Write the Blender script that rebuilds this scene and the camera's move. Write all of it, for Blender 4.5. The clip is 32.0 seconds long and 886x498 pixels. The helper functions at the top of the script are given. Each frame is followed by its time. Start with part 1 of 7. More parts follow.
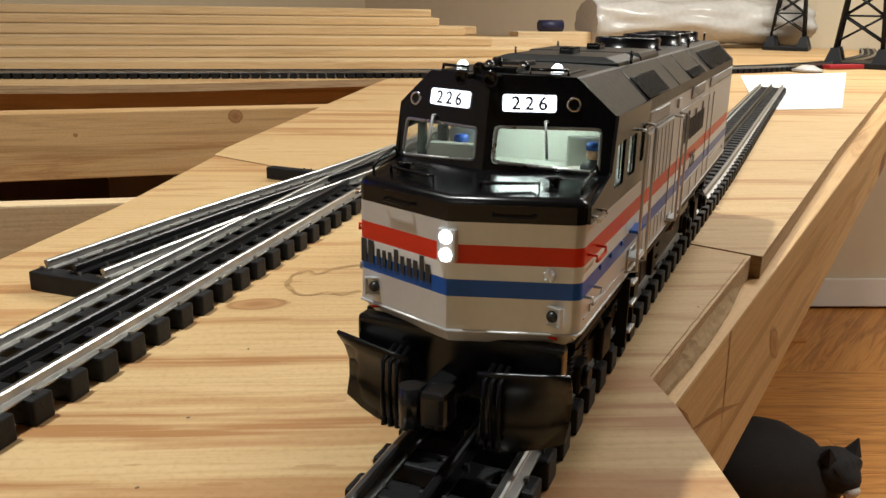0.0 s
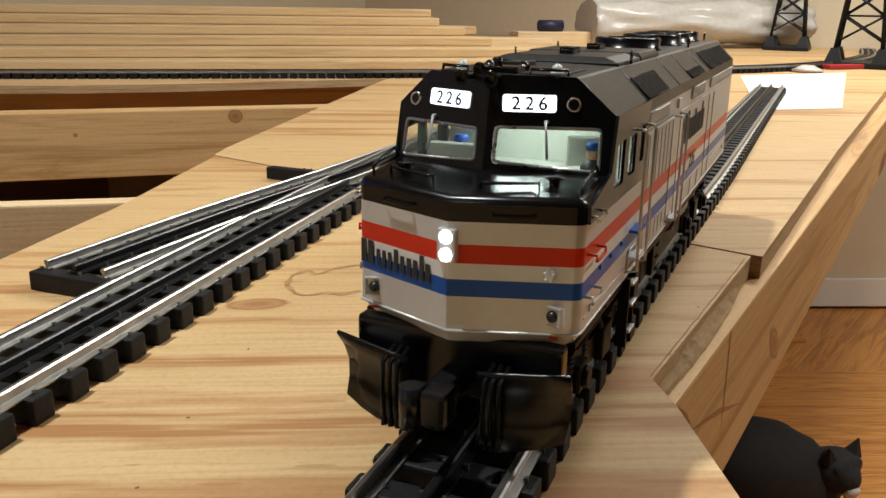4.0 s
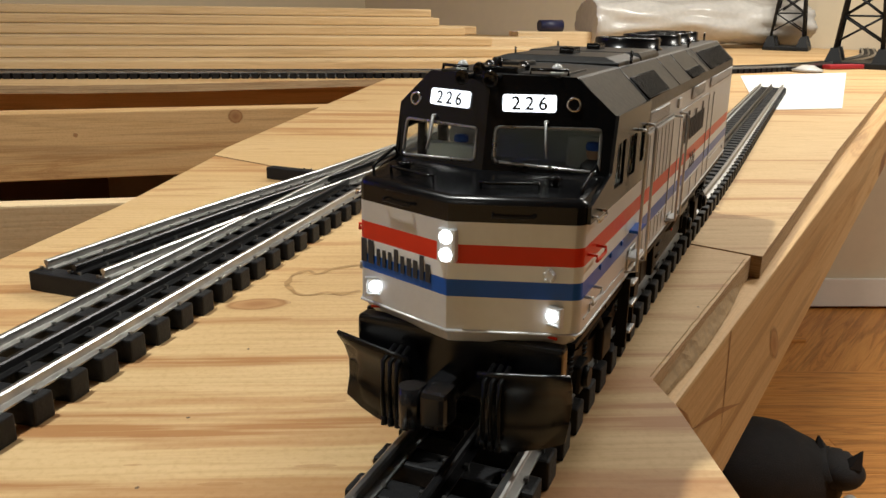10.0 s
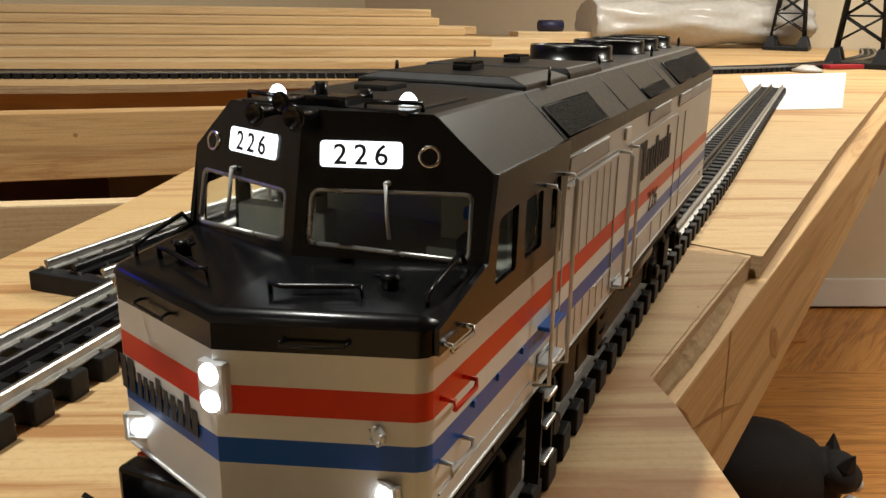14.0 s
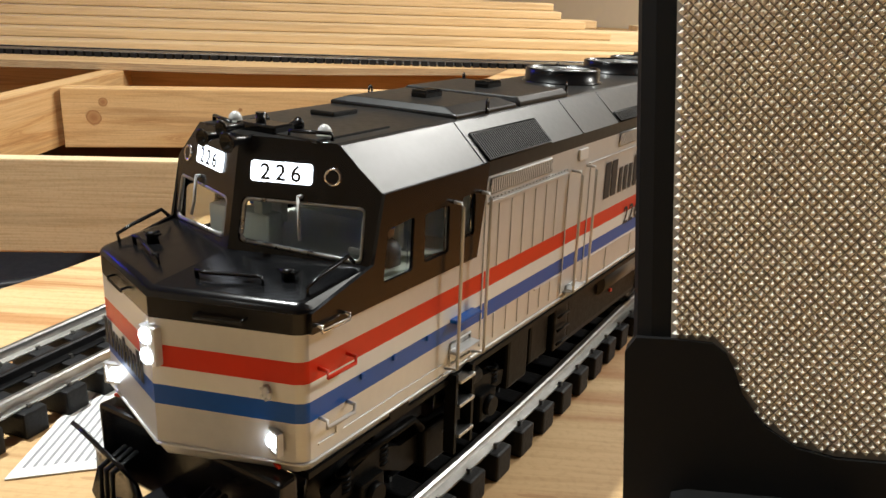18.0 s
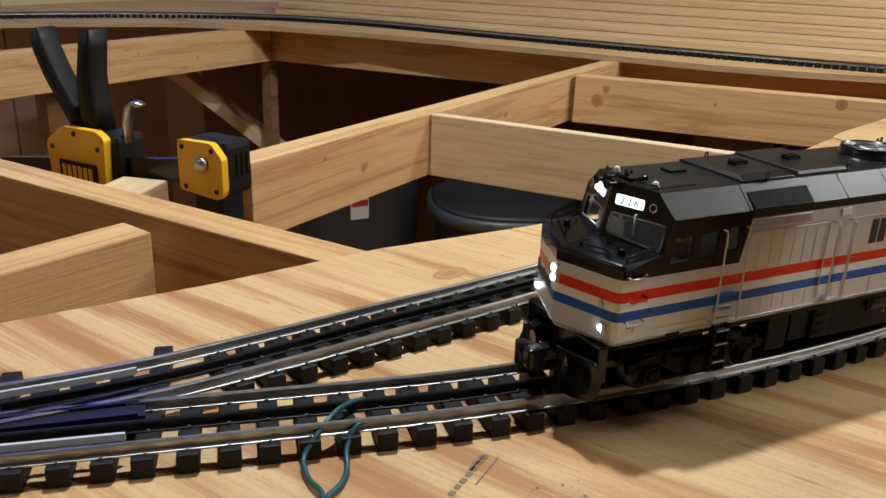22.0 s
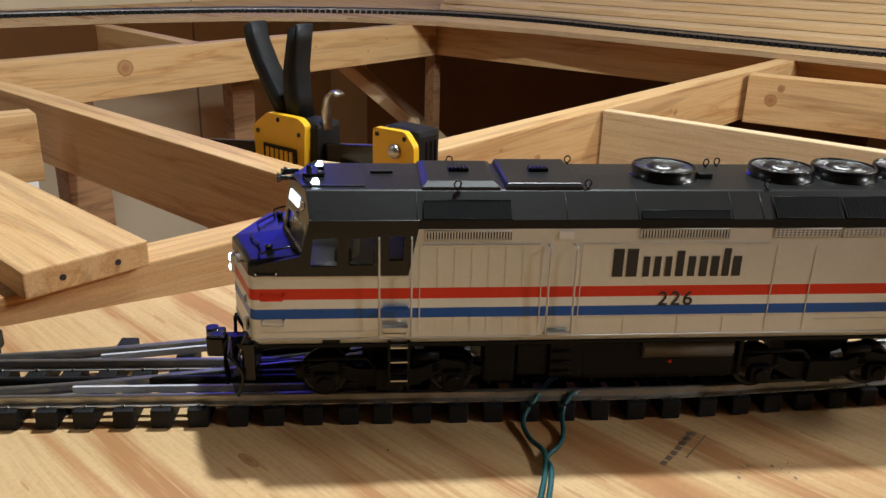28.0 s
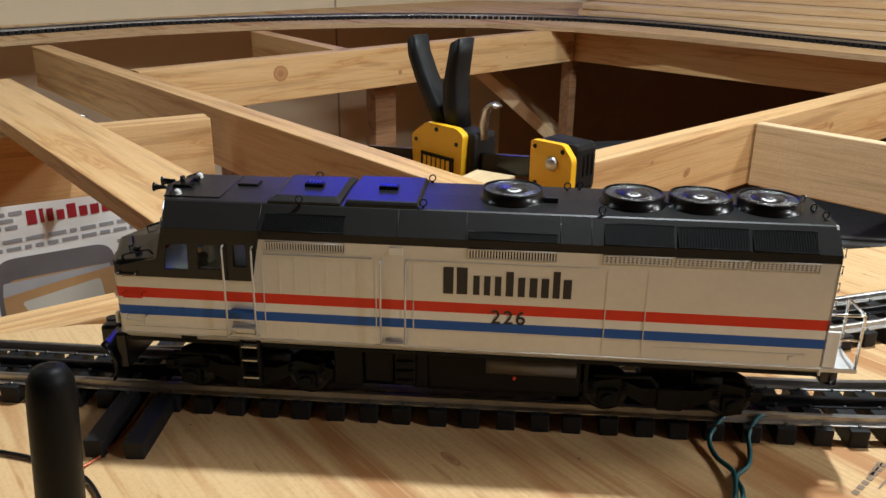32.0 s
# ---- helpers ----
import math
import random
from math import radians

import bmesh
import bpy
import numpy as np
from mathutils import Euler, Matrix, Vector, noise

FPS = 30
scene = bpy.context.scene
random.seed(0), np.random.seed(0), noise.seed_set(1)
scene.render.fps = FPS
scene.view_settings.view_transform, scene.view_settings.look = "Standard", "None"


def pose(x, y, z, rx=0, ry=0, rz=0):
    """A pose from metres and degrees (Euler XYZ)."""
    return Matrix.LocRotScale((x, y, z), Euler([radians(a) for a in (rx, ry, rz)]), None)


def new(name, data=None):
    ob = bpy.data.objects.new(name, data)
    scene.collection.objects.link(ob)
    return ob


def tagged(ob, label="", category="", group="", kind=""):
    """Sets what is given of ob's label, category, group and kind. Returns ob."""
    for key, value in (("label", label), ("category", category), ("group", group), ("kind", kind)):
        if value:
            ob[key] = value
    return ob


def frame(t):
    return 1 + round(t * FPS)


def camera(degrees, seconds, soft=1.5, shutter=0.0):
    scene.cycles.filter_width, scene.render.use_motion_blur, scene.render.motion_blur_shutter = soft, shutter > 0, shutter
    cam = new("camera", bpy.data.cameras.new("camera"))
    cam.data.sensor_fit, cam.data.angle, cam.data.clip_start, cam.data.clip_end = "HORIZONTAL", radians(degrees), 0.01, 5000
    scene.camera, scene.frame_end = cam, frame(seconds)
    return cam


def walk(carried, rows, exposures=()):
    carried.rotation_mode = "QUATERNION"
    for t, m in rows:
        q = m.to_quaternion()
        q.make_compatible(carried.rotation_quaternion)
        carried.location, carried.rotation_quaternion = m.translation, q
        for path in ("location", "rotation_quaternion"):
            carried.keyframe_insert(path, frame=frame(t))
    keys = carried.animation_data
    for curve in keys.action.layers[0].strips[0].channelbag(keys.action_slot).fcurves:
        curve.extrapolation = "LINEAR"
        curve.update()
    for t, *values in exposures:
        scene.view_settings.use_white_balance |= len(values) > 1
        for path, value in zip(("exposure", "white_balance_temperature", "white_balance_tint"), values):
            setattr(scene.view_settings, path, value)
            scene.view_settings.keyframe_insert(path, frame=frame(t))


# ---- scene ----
RAIL_Z = 0.0139     # rail heads above the plywood
PLY = 0.0125        # plywood thickness
STUD_W, STUD_H = 0.038, 0.089

cam = camera(56.7, 32.0, soft=1.5)
PATH = [
    (0.0, pose(0.4046, -0.0538, 0.1306, 73.38, -0.83, -52.76)),
    (15.5, pose(0.4046, -0.0538, 0.1306, 73.38, -0.83, -52.76)),
    (17.5, pose(0.3364, -0.0951, 0.1348, 72.92, -1.78, -48.96)),
    (17.8, pose(0.3144, -0.1181, 0.1344, 72.55, -1.95, -46.54)),
    (18.0, pose(0.3000, -0.1289, 0.1449, 72.41, -1.86, -44.70)),
    (18.2, pose(0.2775, -0.1378, 0.1512, 72.16, -1.75, -42.80)),
    (18.5, pose(0.2365, -0.1468, 0.1592, 71.79, -1.03, -39.60)),
    (19.0, pose(0.1646, -0.1904, 0.1782, 70.91, -0.55, -35.33)),
    (19.5, pose(0.1174, -0.2512, 0.1982, 70.60, -0.29, -30.15)),
    (20.0, pose(0.1100, -0.2730, 0.2009, 70.41, -1.13, -24.79)),
    (20.5, pose(0.1096, -0.2961, 0.2032, 70.23, -1.65, -19.82)),
    (21.0, pose(0.1121, -0.3138, 0.2063, 69.82, -2.00, -17.40)),
    (21.5, pose(0.1097, -0.3218, 0.2078, 69.84, -1.98, -16.03)),
    (22.0, pose(0.1064, -0.3266, 0.2087, 69.81, -2.03, -14.78)),
    (22.5, pose(0.1088, -0.3289, 0.2062, 69.77, -2.04, -14.14)),
    (23.0, pose(0.1112, -0.3284, 0.2002, 69.68, -2.11, -13.80)),
    (23.5, pose(0.1135, -0.3295, 0.1966, 69.73, -2.28, -13.47)),
    (24.0, pose(0.1129, -0.3283, 0.1964, 69.63, -2.20, -13.41)),
    (24.5, pose(0.1080, -0.3325, 0.1993, 69.52, -2.22, -12.93)),
    (26.5, pose(0.0895, -0.3438, 0.2041, 69.29, -1.78, -8.93)),
    (27.0, pose(0.0803, -0.3485, 0.2051, 69.32, -1.81, -7.79)),
    (27.5, pose(0.0700, -0.3494, 0.2073, 69.28, -1.62, -6.42)),
    (28.0, pose(0.0625, -0.3498, 0.2110, 69.21, -1.45, -4.77)),
    (28.5, pose(0.0588, -0.3513, 0.2131, 69.10, -1.37, -3.42)),
    (29.0, pose(0.0587, -0.3560, 0.2155, 69.25, -1.38, -2.17)),
    (29.5, pose(0.0529, -0.3551, 0.2166, 69.07, -1.16, -1.02)),
    (30.0, pose(0.0341, -0.3623, 0.2234, 69.06, -0.87, 0.85)),
    (30.5, pose(0.0282, -0.3665, 0.2223, 69.14, -0.79, 2.35)),
    (31.0, pose(0.0260, -0.3664, 0.2231, 69.06, -0.77, 2.95)),
    (31.5, pose(0.0242, -0.3693, 0.2241, 69.16, -0.62, 3.34)),
    (32.0, pose(0.0236, -0.3686, 0.2263, 69.11, -0.64, 3.58)),
]
walk(cam, PATH, exposures=[(0.0, -0.10, 6550, 10), (9.4, -0.10, 6550, 10), (11.0, -0.16, 6900, 10), (15.5, -0.10, 6900, 10), (17.4, 0.55, 6500, 10), (18.2, 0.55, 6450, 10),
                          (19.0, -0.03, 6500, 10), (20.5, 0.02, 6100, 10), (24.5, 0.10, 6100, 10), (27.0, 0.28, 6100, 10), (32.0, 0.42, 6050, 10)])

# ---- world and lamps: a room at night, lit by unseen disc lights below the ceiling ----
world = bpy.data.worlds.new("night")
world.use_nodes = True
scene.world = world
world.node_tree.nodes["Background"].inputs["Color"].default_value = (1.0, 0.8, 0.6, 1)
world.node_tree.nodes["Background"].inputs["Strength"].default_value = 0.02


def unseen_lamp(x, y, z, size, watts, colour):
    """An unseen disc-shaped area light below the ceiling, without any fixture."""
    data = bpy.data.lights.new("unseen_light", "AREA")
    data.shape, data.size, data.energy, data.color = "DISK", size, watts, colour
    ob = new("unseen_light", data)
    ob.matrix_basis = pose(x, y, z)
    return ob


WARM = (1.0, 0.985, 0.92)
WHITE = (0.96, 1.0, 0.97)
# placed from the engine's cast shadow
unseen_lamp(0.30, 0.43, 1.46, 0.08, 22.5, WHITE)
# two fill lights, added to brighten west faces and the south side
unseen_lamp(-1.60, 0.35, 1.46, 0.40, 3.0, WHITE)
unseen_lamp(2.30, -1.00, 1.46, 0.40, 33.0, WARM)
# placed from the sheen on the engine's roof
unseen_lamp(2.4, 0.25, 1.46, 0.60, 36.0, WARM)


# ---- materials ----
def material(name, colour, rough=0.5, metal=0.0, coat=0.0):
    m = bpy.data.materials.new(name)
    m.use_nodes = True
    b = m.node_tree.nodes["Principled BSDF"]
    b.inputs["Base Color"].default_value = (*colour, 1)
    b.inputs["Roughness"].default_value = rough
    b.inputs["Metallic"].default_value = metal
    b.inputs["Coat Weight"].default_value = coat
    return m


def nodes_of(m):
    return m.node_tree.nodes, m.node_tree.links, m.node_tree.nodes["Principled BSDF"]


def ramp(m, source, stops):
    n, l, _ = nodes_of(m)
    r = n.new("ShaderNodeValToRGB")
    while len(r.color_ramp.elements) < len(stops):
        r.color_ramp.elements.new(0.5)
    for e, (at, c) in zip(r.color_ramp.elements, stops):
        e.position, e.color = at, (*c, 1)
    l.new(source, r.inputs["Fac"])
    return r.outputs["Color"]


def coords(m, scale=(1, 1, 1), turn=0.0, kind="Object", shift=True):
    """Object coordinates, turned about z, stretched, and shifted at random from object to object."""
    n, l, _ = nodes_of(m)
    c, mp, rot = n.new("ShaderNodeTexCoord"), n.new("ShaderNodeMapping"), n.new("ShaderNodeVectorRotate")
    rot.rotation_type = "Z_AXIS"
    rot.inputs["Angle"].default_value = radians(turn)
    mp.inputs["Scale"].default_value = scale
    l.new(c.outputs[kind], rot.inputs["Vector"])
    l.new(rot.outputs["Vector"], mp.inputs["Vector"])
    if shift:
        info, mul = n.new("ShaderNodeObjectInfo"), n.new("ShaderNodeMath")
        mul.operation, mul.inputs[1].default_value = "MULTIPLY", 37.0
        l.new(info.outputs["Random"], mul.inputs[0])
        l.new(mul.outputs[0], mp.inputs["Location"])
    return mp.outputs["Vector"]


def noise_tex(m, vector, scale, detail=4.0, rough=0.55, distortion=0.0):
    n, l, _ = nodes_of(m)
    t = n.new("ShaderNodeTexNoise")
    t.inputs["Scale"].default_value, t.inputs["Detail"].default_value = scale, detail
    t.inputs["Roughness"].default_value, t.inputs["Distortion"].default_value = rough, distortion
    l.new(vector, t.inputs["Vector"])
    return t.outputs["Fac"]


def mix(m, fac, a, b, mode="MIX"):
    """Colour mix; fac, a and b are sockets or values."""
    n, l, _ = nodes_of(m)
    x = n.new("ShaderNodeMix")
    x.data_type, x.blend_type = "RGBA", mode
    for key, v in ((0, fac), (6, a), (7, b)):
        if isinstance(v, (int, float)):
            x.inputs[key].default_value = v
        elif isinstance(v, tuple):
            x.inputs[key].default_value = (*v, 1)
        else:
            l.new(v, x.inputs[key])
    return x.outputs[2]


def bump(m, height, strength, distance):
    n, l, b = nodes_of(m)
    x = n.new("ShaderNodeBump")
    x.inputs["Strength"].default_value, x.inputs["Distance"].default_value = strength, distance
    l.new(height, x.inputs["Height"])
    l.new(x.outputs["Normal"], b.inputs["Normal"])


def wood(name, light, mid, dark, along=(2.0, 26.0, 26.0), turn=0.0, knots=0.0, rough=0.62, knot_scale=5.0, bands=9.0, streak=0.5, line=0.8, rare=0.55, wide=1.8, pores=1.0, stain=0.58, level=0.54, drawn=1.5, specks=0.0, lines=()):
    """Sawn softwood: wavy growth rings drawn out along the board and bent round knots, brown streaks, fine pores."""
    m = material(name, mid, rough)
    n, l, b = nodes_of(m)

    def maths(op, x, y):
        q = n.new("ShaderNodeMath")
        q.operation = op
        for k, v in enumerate((x, y)):
            if isinstance(v, (int, float)):
                q.inputs[k].default_value = v
            else:
                l.new(v, q.inputs[k])
        return q.outputs[0]

    rings = noise_tex(m, coords(m, along, turn), 1.0, 3.0, 0.5, 1.3)
    if knots:
        k = n.new("ShaderNodeTexVoronoi")
        k.inputs["Scale"].default_value = knot_scale
        l.new(coords(m, (0.6, 2.0, 2.0), turn), k.inputs["Vector"])
        some = n.new("ShaderNodeSeparateColor")
        l.new(k.outputs["Color"], some.inputs["Color"])
        lone = maths("LESS_THAN", some.outputs[0], rare)
        near = maths("MULTIPLY", ramp(m, k.outputs["Distance"], [(0.0, (1, 1, 1)), (knots, (0.55,) * 3), (knots * 3.2, (0, 0, 0))]), lone)
        rings = maths("ADD", rings, maths("MULTIPLY", near, 0.30))
    wave = maths("PINGPONG", maths("MULTIPLY", rings, bands), 1.0)
    c = ramp(m, wave, [(0.0, light), (0.50, tuple(0.5 * (x + y) for x, y in zip(light, mid))), (0.80, mid), (0.95, dark), (1.0, mid)])
    tone = noise_tex(m, coords(m, [a * 0.35 for a in along], turn), 1.0, 3.0)
    c = mix(m, 1.0 - line, c, ramp(m, tone, [(0.35, mid), (0.65, light)]))
    fine = noise_tex(m, coords(m, [along[0] * 9, along[1] * 30, along[2] * 30], turn), 1.0, 3.0)
    c = mix(m, pores, c, ramp(m, fine, [(0.30, (0.84, 0.79, 0.72)), (0.55, (1.0, 1.0, 1.0))]), "MULTIPLY")
    brown = noise_tex(m, coords(m, [along[0] * drawn, along[1] * wide, along[2] * wide], turn), 1.0, 4.0, 0.6, 0.6)
    f = ramp(m, brown, [(level, (0.0, 0.0, 0.0)), (level + 0.035, (streak * 0.45,) * 3), (level + 0.10, (streak,) * 3)])
    c = mix(m, f, c, tuple(x * stain for x in dark))
    if knots:
        core = ramp(m, k.outputs["Distance"], [(0.0, (1, 1, 1)), (knots * 0.7, (0.8,) * 3), (knots * 0.9, (0.3,) * 3), (knots, (0, 0, 0))])
        c = mix(m, maths("MULTIPLY", core, lone), c, (0.20, 0.075, 0.025))
    grit = noise_tex(m, coords(m, (1, 1, 1), turn), 420.0, 3.0)
    c = mix(m, 1.0, c, ramp(m, grit, [(0.32, (0.92, 0.895, 0.86)), (0.52, (1.0, 1.0, 1.0))]), "MULTIPLY")
    if lines:       # long brown streaks at known places across the sheet: place, half width, strength
        at = n.new("ShaderNodeSeparateXYZ")
        l.new(coords(m, (1, 1, 1), turn, shift=False), at.inputs[0])
        sway = maths("MULTIPLY", maths("SUBTRACT", noise_tex(m, coords(m, (9.0, 16.0, 16.0), turn, shift=False), 1.0, 3.0), 0.5), 0.022)
        here = maths("ADD", at.outputs[1], sway)
        ragged = ramp(m, noise_tex(m, coords(m, (14.0, 420.0, 420.0), turn, shift=False), 1.0, 4.0), [(0.34, (0.25,) * 3), (0.60, (1.0, 1.0, 1.0))])
        patchy = ramp(m, noise_tex(m, coords(m, (7.0, 5.0, 5.0), turn, shift=False), 1.0, 2.0), [(0.36, (0.25,) * 3), (0.58, (1.0, 1.0, 1.0))])
        for place, width, much in lines:
            near = maths("MAXIMUM", maths("SUBTRACT", 1.0, maths("DIVIDE", maths("ABSOLUTE", maths("SUBTRACT", here, place), 0.0), width * 1.4)), 0.0)
            near = maths("MINIMUM", maths("MULTIPLY", maths("MULTIPLY", near, ragged), maths("MULTIPLY", patchy, much * 2.0)), 0.9)
            c = mix(m, near, c, tuple(x * 0.85 for x in dark))
    if specks:      # short dark grain dashes and a few specks of dirt
        dash = n.new("ShaderNodeTexVoronoi")
        dash.inputs["Scale"].default_value = 1.0
        l.new(coords(m, (38.0, 260.0, 260.0), turn), dash.inputs["Vector"])
        pick = n.new("ShaderNodeSeparateColor")
        l.new(dash.outputs["Color"], pick.inputs["Color"])
        f = maths("MULTIPLY", maths("LESS_THAN", dash.outputs["Distance"], 0.30), maths("LESS_THAN", pick.outputs[0], 0.10))
        c = mix(m, maths("MULTIPLY", f, 0.42 * specks), c, tuple(x * 0.8 for x in dark))
        dot = n.new("ShaderNodeTexVoronoi")
        dot.inputs["Scale"].default_value = 75.0
        l.new(coords(m, (1, 1, 1), turn), dot.inputs["Vector"])
        pick = n.new("ShaderNodeSeparateColor")
        l.new(dot.outputs["Color"], pick.inputs["Color"])
        f = maths("MULTIPLY", maths("LESS_THAN", dot.outputs["Distance"], 0.05), maths("LESS_THAN", pick.outputs[1], 0.30))
        c = mix(m, maths("MULTIPLY", f, 0.8 * specks), c, (0.05, 0.03, 0.02))
    l.new(c, b.inputs["Base Color"])
    bump(m, maths("ADD", fine, maths("MULTIPLY", wave, 0.3)), 0.35, 0.0005)
    return m


def speckled(name, colour, rough, metal=0.0, scale=60.0, amount=0.12, relief=0.0, coat=0.0):
    """A painted or cast surface with faint unevenness in colour and gloss."""
    m = material(name, colour, rough, metal, coat)
    n, l, b = nodes_of(m)
    f = noise_tex(m, coords(m), scale, 5.0)
    g = noise_tex(m, coords(m), scale * 0.12, 3.0)
    c = ramp(m, f, [(0.3, [x * (1 - amount) for x in colour]), (0.7, [min(1, x * (1 + amount)) for x in colour])])
    c2 = ramp(m, g, [(0.3, [x * (1 - amount) for x in colour]), (0.7, [min(1, x * (1 + amount)) for x in colour])])
    l.new(mix(m, 0.5, c, c2), b.inputs["Base Color"])
    r = n.new("ShaderNodeMapRange")
    r.inputs[3].default_value, r.inputs[4].default_value = max(0.02, rough * 0.8), min(1, rough * 1.25)
    l.new(f, r.inputs[0])
    l.new(r.outputs[0], b.inputs["Roughness"])
    if relief:
        bump(m, f, 0.4, relief)
    return m


def glow(name, colour, strength):
    m = material(name, colour, 0.3)
    _, _, b = nodes_of(m)
    b.inputs["Emission Color"].default_value = (*colour, 1)
    b.inputs["Emission Strength"].default_value = strength
    return m


PLYWOOD = wood("plywood", (0.655, 0.452, 0.226), (0.575, 0.362, 0.160), (0.44, 0.195, 0.060), (2.2, 15.0, 15.0), 49.0, knots=0.10, knot_scale=3.6, bands=4.0, streak=0.85, line=0.42, rare=0.3, wide=1.9, pores=0.85, stain=0.92, level=0.540, drawn=0.8, specks=1.0,
               lines=((0.5080, 0.0060, 1.3), (0.5190, 0.0030, 0.7), (0.5606, 0.0045, 0.8), (0.4750, 0.0030, 0.5), (0.600, 0.004, 0.5), (0.310, 0.005, 0.9), (0.225, 0.008, 1.0), (0.165, 0.005, 0.9), (0.128, 0.009, 1.2), (0.090, 0.006, 1.0), (0.045, 0.008, 1.1), (0.0, 0.006, 0.9), (-0.06, 0.008, 1.0)))
PLY_EDGE = wood("plywood_edge", (0.60, 0.43, 0.25), (0.50, 0.33, 0.17), (0.30, 0.17, 0.08), (6.0, 6.0, 420.0))
SPRUCE = wood("spruce", (0.71, 0.475, 0.232), (0.63, 0.38, 0.153), (0.45, 0.21, 0.07), (1.6, 30.0, 30.0), knots=0.13, knot_scale=3.0, bands=5.0, streak=0.40, line=0.62, rare=0.3)
PINE = wood("pale_pine", (0.79, 0.61, 0.37), (0.72, 0.53, 0.30), (0.56, 0.37, 0.17), (1.6, 20.0, 20.0), bands=4.0, streak=0.25, line=0.7)
LUMBER = wood("dry_lumber", (0.71, 0.52, 0.29), (0.65, 0.44, 0.22), (0.50, 0.285, 0.115), (1.4, 24.0, 24.0), knots=0.10, knot_scale=2.6, bands=4.0, streak=0.30, line=0.55, rare=0.3)
OAK_FLOOR = wood("oak_floor", (0.66, 0.31, 0.085), (0.55, 0.225, 0.052), (0.36, 0.13, 0.028), (1.5, 22.0, 22.0), rough=0.42)
SILVER = speckled("silver_paint", (0.62, 0.625, 0.615), 0.34, 0.3, 400.0, 0.05)
WHITE_STRIPE = speckled("white_paint", (0.77, 0.77, 0.74), 0.35, 0.0, 300.0, 0.04)
RED = speckled("red_paint", (0.66, 0.032, 0.008), 0.32, 0.0, 300.0, 0.05)
BLUE = speckled("blue_paint", (0.008, 0.090, 0.40), 0.32, 0.0, 300.0, 0.05)
BLACK = speckled("satin_black_paint", (0.004, 0.004, 0.0045), 0.23, 0.0, 260.0, 0.15)
ROOF_BLACK = speckled("satin_black_roof", (0.007, 0.007, 0.0065), 0.35, 0.0, 500.0, 0.12)
BLACK_ROUGH = speckled("cast_black", (0.0035, 0.0035, 0.0035), 0.45, 0.0, 500.0, 0.2, 0.0002)
TIE_BLACK = speckled("black_tie_plastic", (0.010, 0.010, 0.011), 0.55, 0.0, 700.0, 0.3, 0.0005)
STEEL = speckled("bright_rail_steel", (0.46, 0.462, 0.455), 0.32, 1.0, 300.0, 0.12)
RAIL_WEB = speckled("dull_rail_web", (0.48, 0.475, 0.46), 0.40, 1.0, 300.0, 0.2)
DARK_RAIL = speckled("blackened_rail", (0.03, 0.03, 0.032), 0.3, 0.7, 300.0, 0.2)
CHROME = material("chrome", (0.75, 0.74, 0.72), 0.16, 1.0)
FRAME_GREY = speckled("dull_window_frame", (0.34, 0.34, 0.33), 0.28, 0.8, 300.0, 0.1)
WALL_PAINT = speckled("cream_wall_paint", (0.66, 0.56, 0.40), 0.8, 0.0, 30.0, 0.04, 0.0003)
# the ceiling is out of view; its dark colour deepens the shadows
CEILING_PAINT = speckled("dark_unseen_ceiling", (0.20, 0.17, 0.14), 0.9, 0.0, 30.0, 0.03)
JOINT_GREY = speckled("grey_joint", (0.30, 0.25, 0.18), 0.8, 0.0, 60.0, 0.1)
# unseen south wall, made dark so the engine's black side reflects little
DARK_WALL = speckled("dark_unseen_wall", (0.05, 0.038, 0.03), 0.7, 0.0, 30.0, 0.15)
TRIM_WHITE = speckled("white_trim_paint", (0.78, 0.74, 0.66), 0.45, 0.0, 40.0, 0.03)
PAPER = speckled("white_paper", (0.80, 0.79, 0.76), 0.75, 0.0, 25.0, 0.03)
INK = material("printed_ink", (0.02, 0.02, 0.022), 0.6)
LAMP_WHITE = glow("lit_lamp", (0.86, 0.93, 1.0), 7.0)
for _m, _v in ((BLACK, 0.36), (ROOF_BLACK, 0.5), (BLACK_ROUGH, 0.13), (TIE_BLACK, 0.25)):
    nodes_of(_m)[2].inputs["Specular IOR Level"].default_value = _v
for _m in (RED, BLUE):
    nodes_of(_m)[2].inputs["Specular IOR Level"].default_value = 0.3
BOARD_WHITE = glow("lit_number_board", (0.85, 0.92, 1.0), 2.2)
GLASS = material("clear_glazing", (0.9, 0.93, 0.92), 0.05)
nodes_of(GLASS)[2].inputs["Transmission Weight"].default_value = 1.0
nodes_of(GLASS)[2].inputs["IOR"].default_value = 1.15


# ---- builders ----
def part(name, bm, mat, parent=None, label="", smooth=False):
    """Links a bmesh as one mesh object, under a thing or a part. mat: a material, or several for the faces' indices."""
    data = bpy.data.meshes.new(name)
    bmesh.ops.recalc_face_normals(bm, faces=bm.faces)
    bm.to_mesh(data)
    bm.free()
    for m in (mat if isinstance(mat, (list, tuple)) else [mat]):
        data.materials.append(m)
    if smooth:
        data.polygons.foreach_set("use_smooth", [True] * len(data.polygons))
    ob = new(name, data)
    ob.parent = parent
    if label:
        ob["label"] = label
    return ob


def thing(name, m, label, category, group="", kind=""):
    ob = new(name)
    ob.empty_display_size = 0.02
    ob.matrix_basis = m
    return tagged(ob, label, category, group, kind)


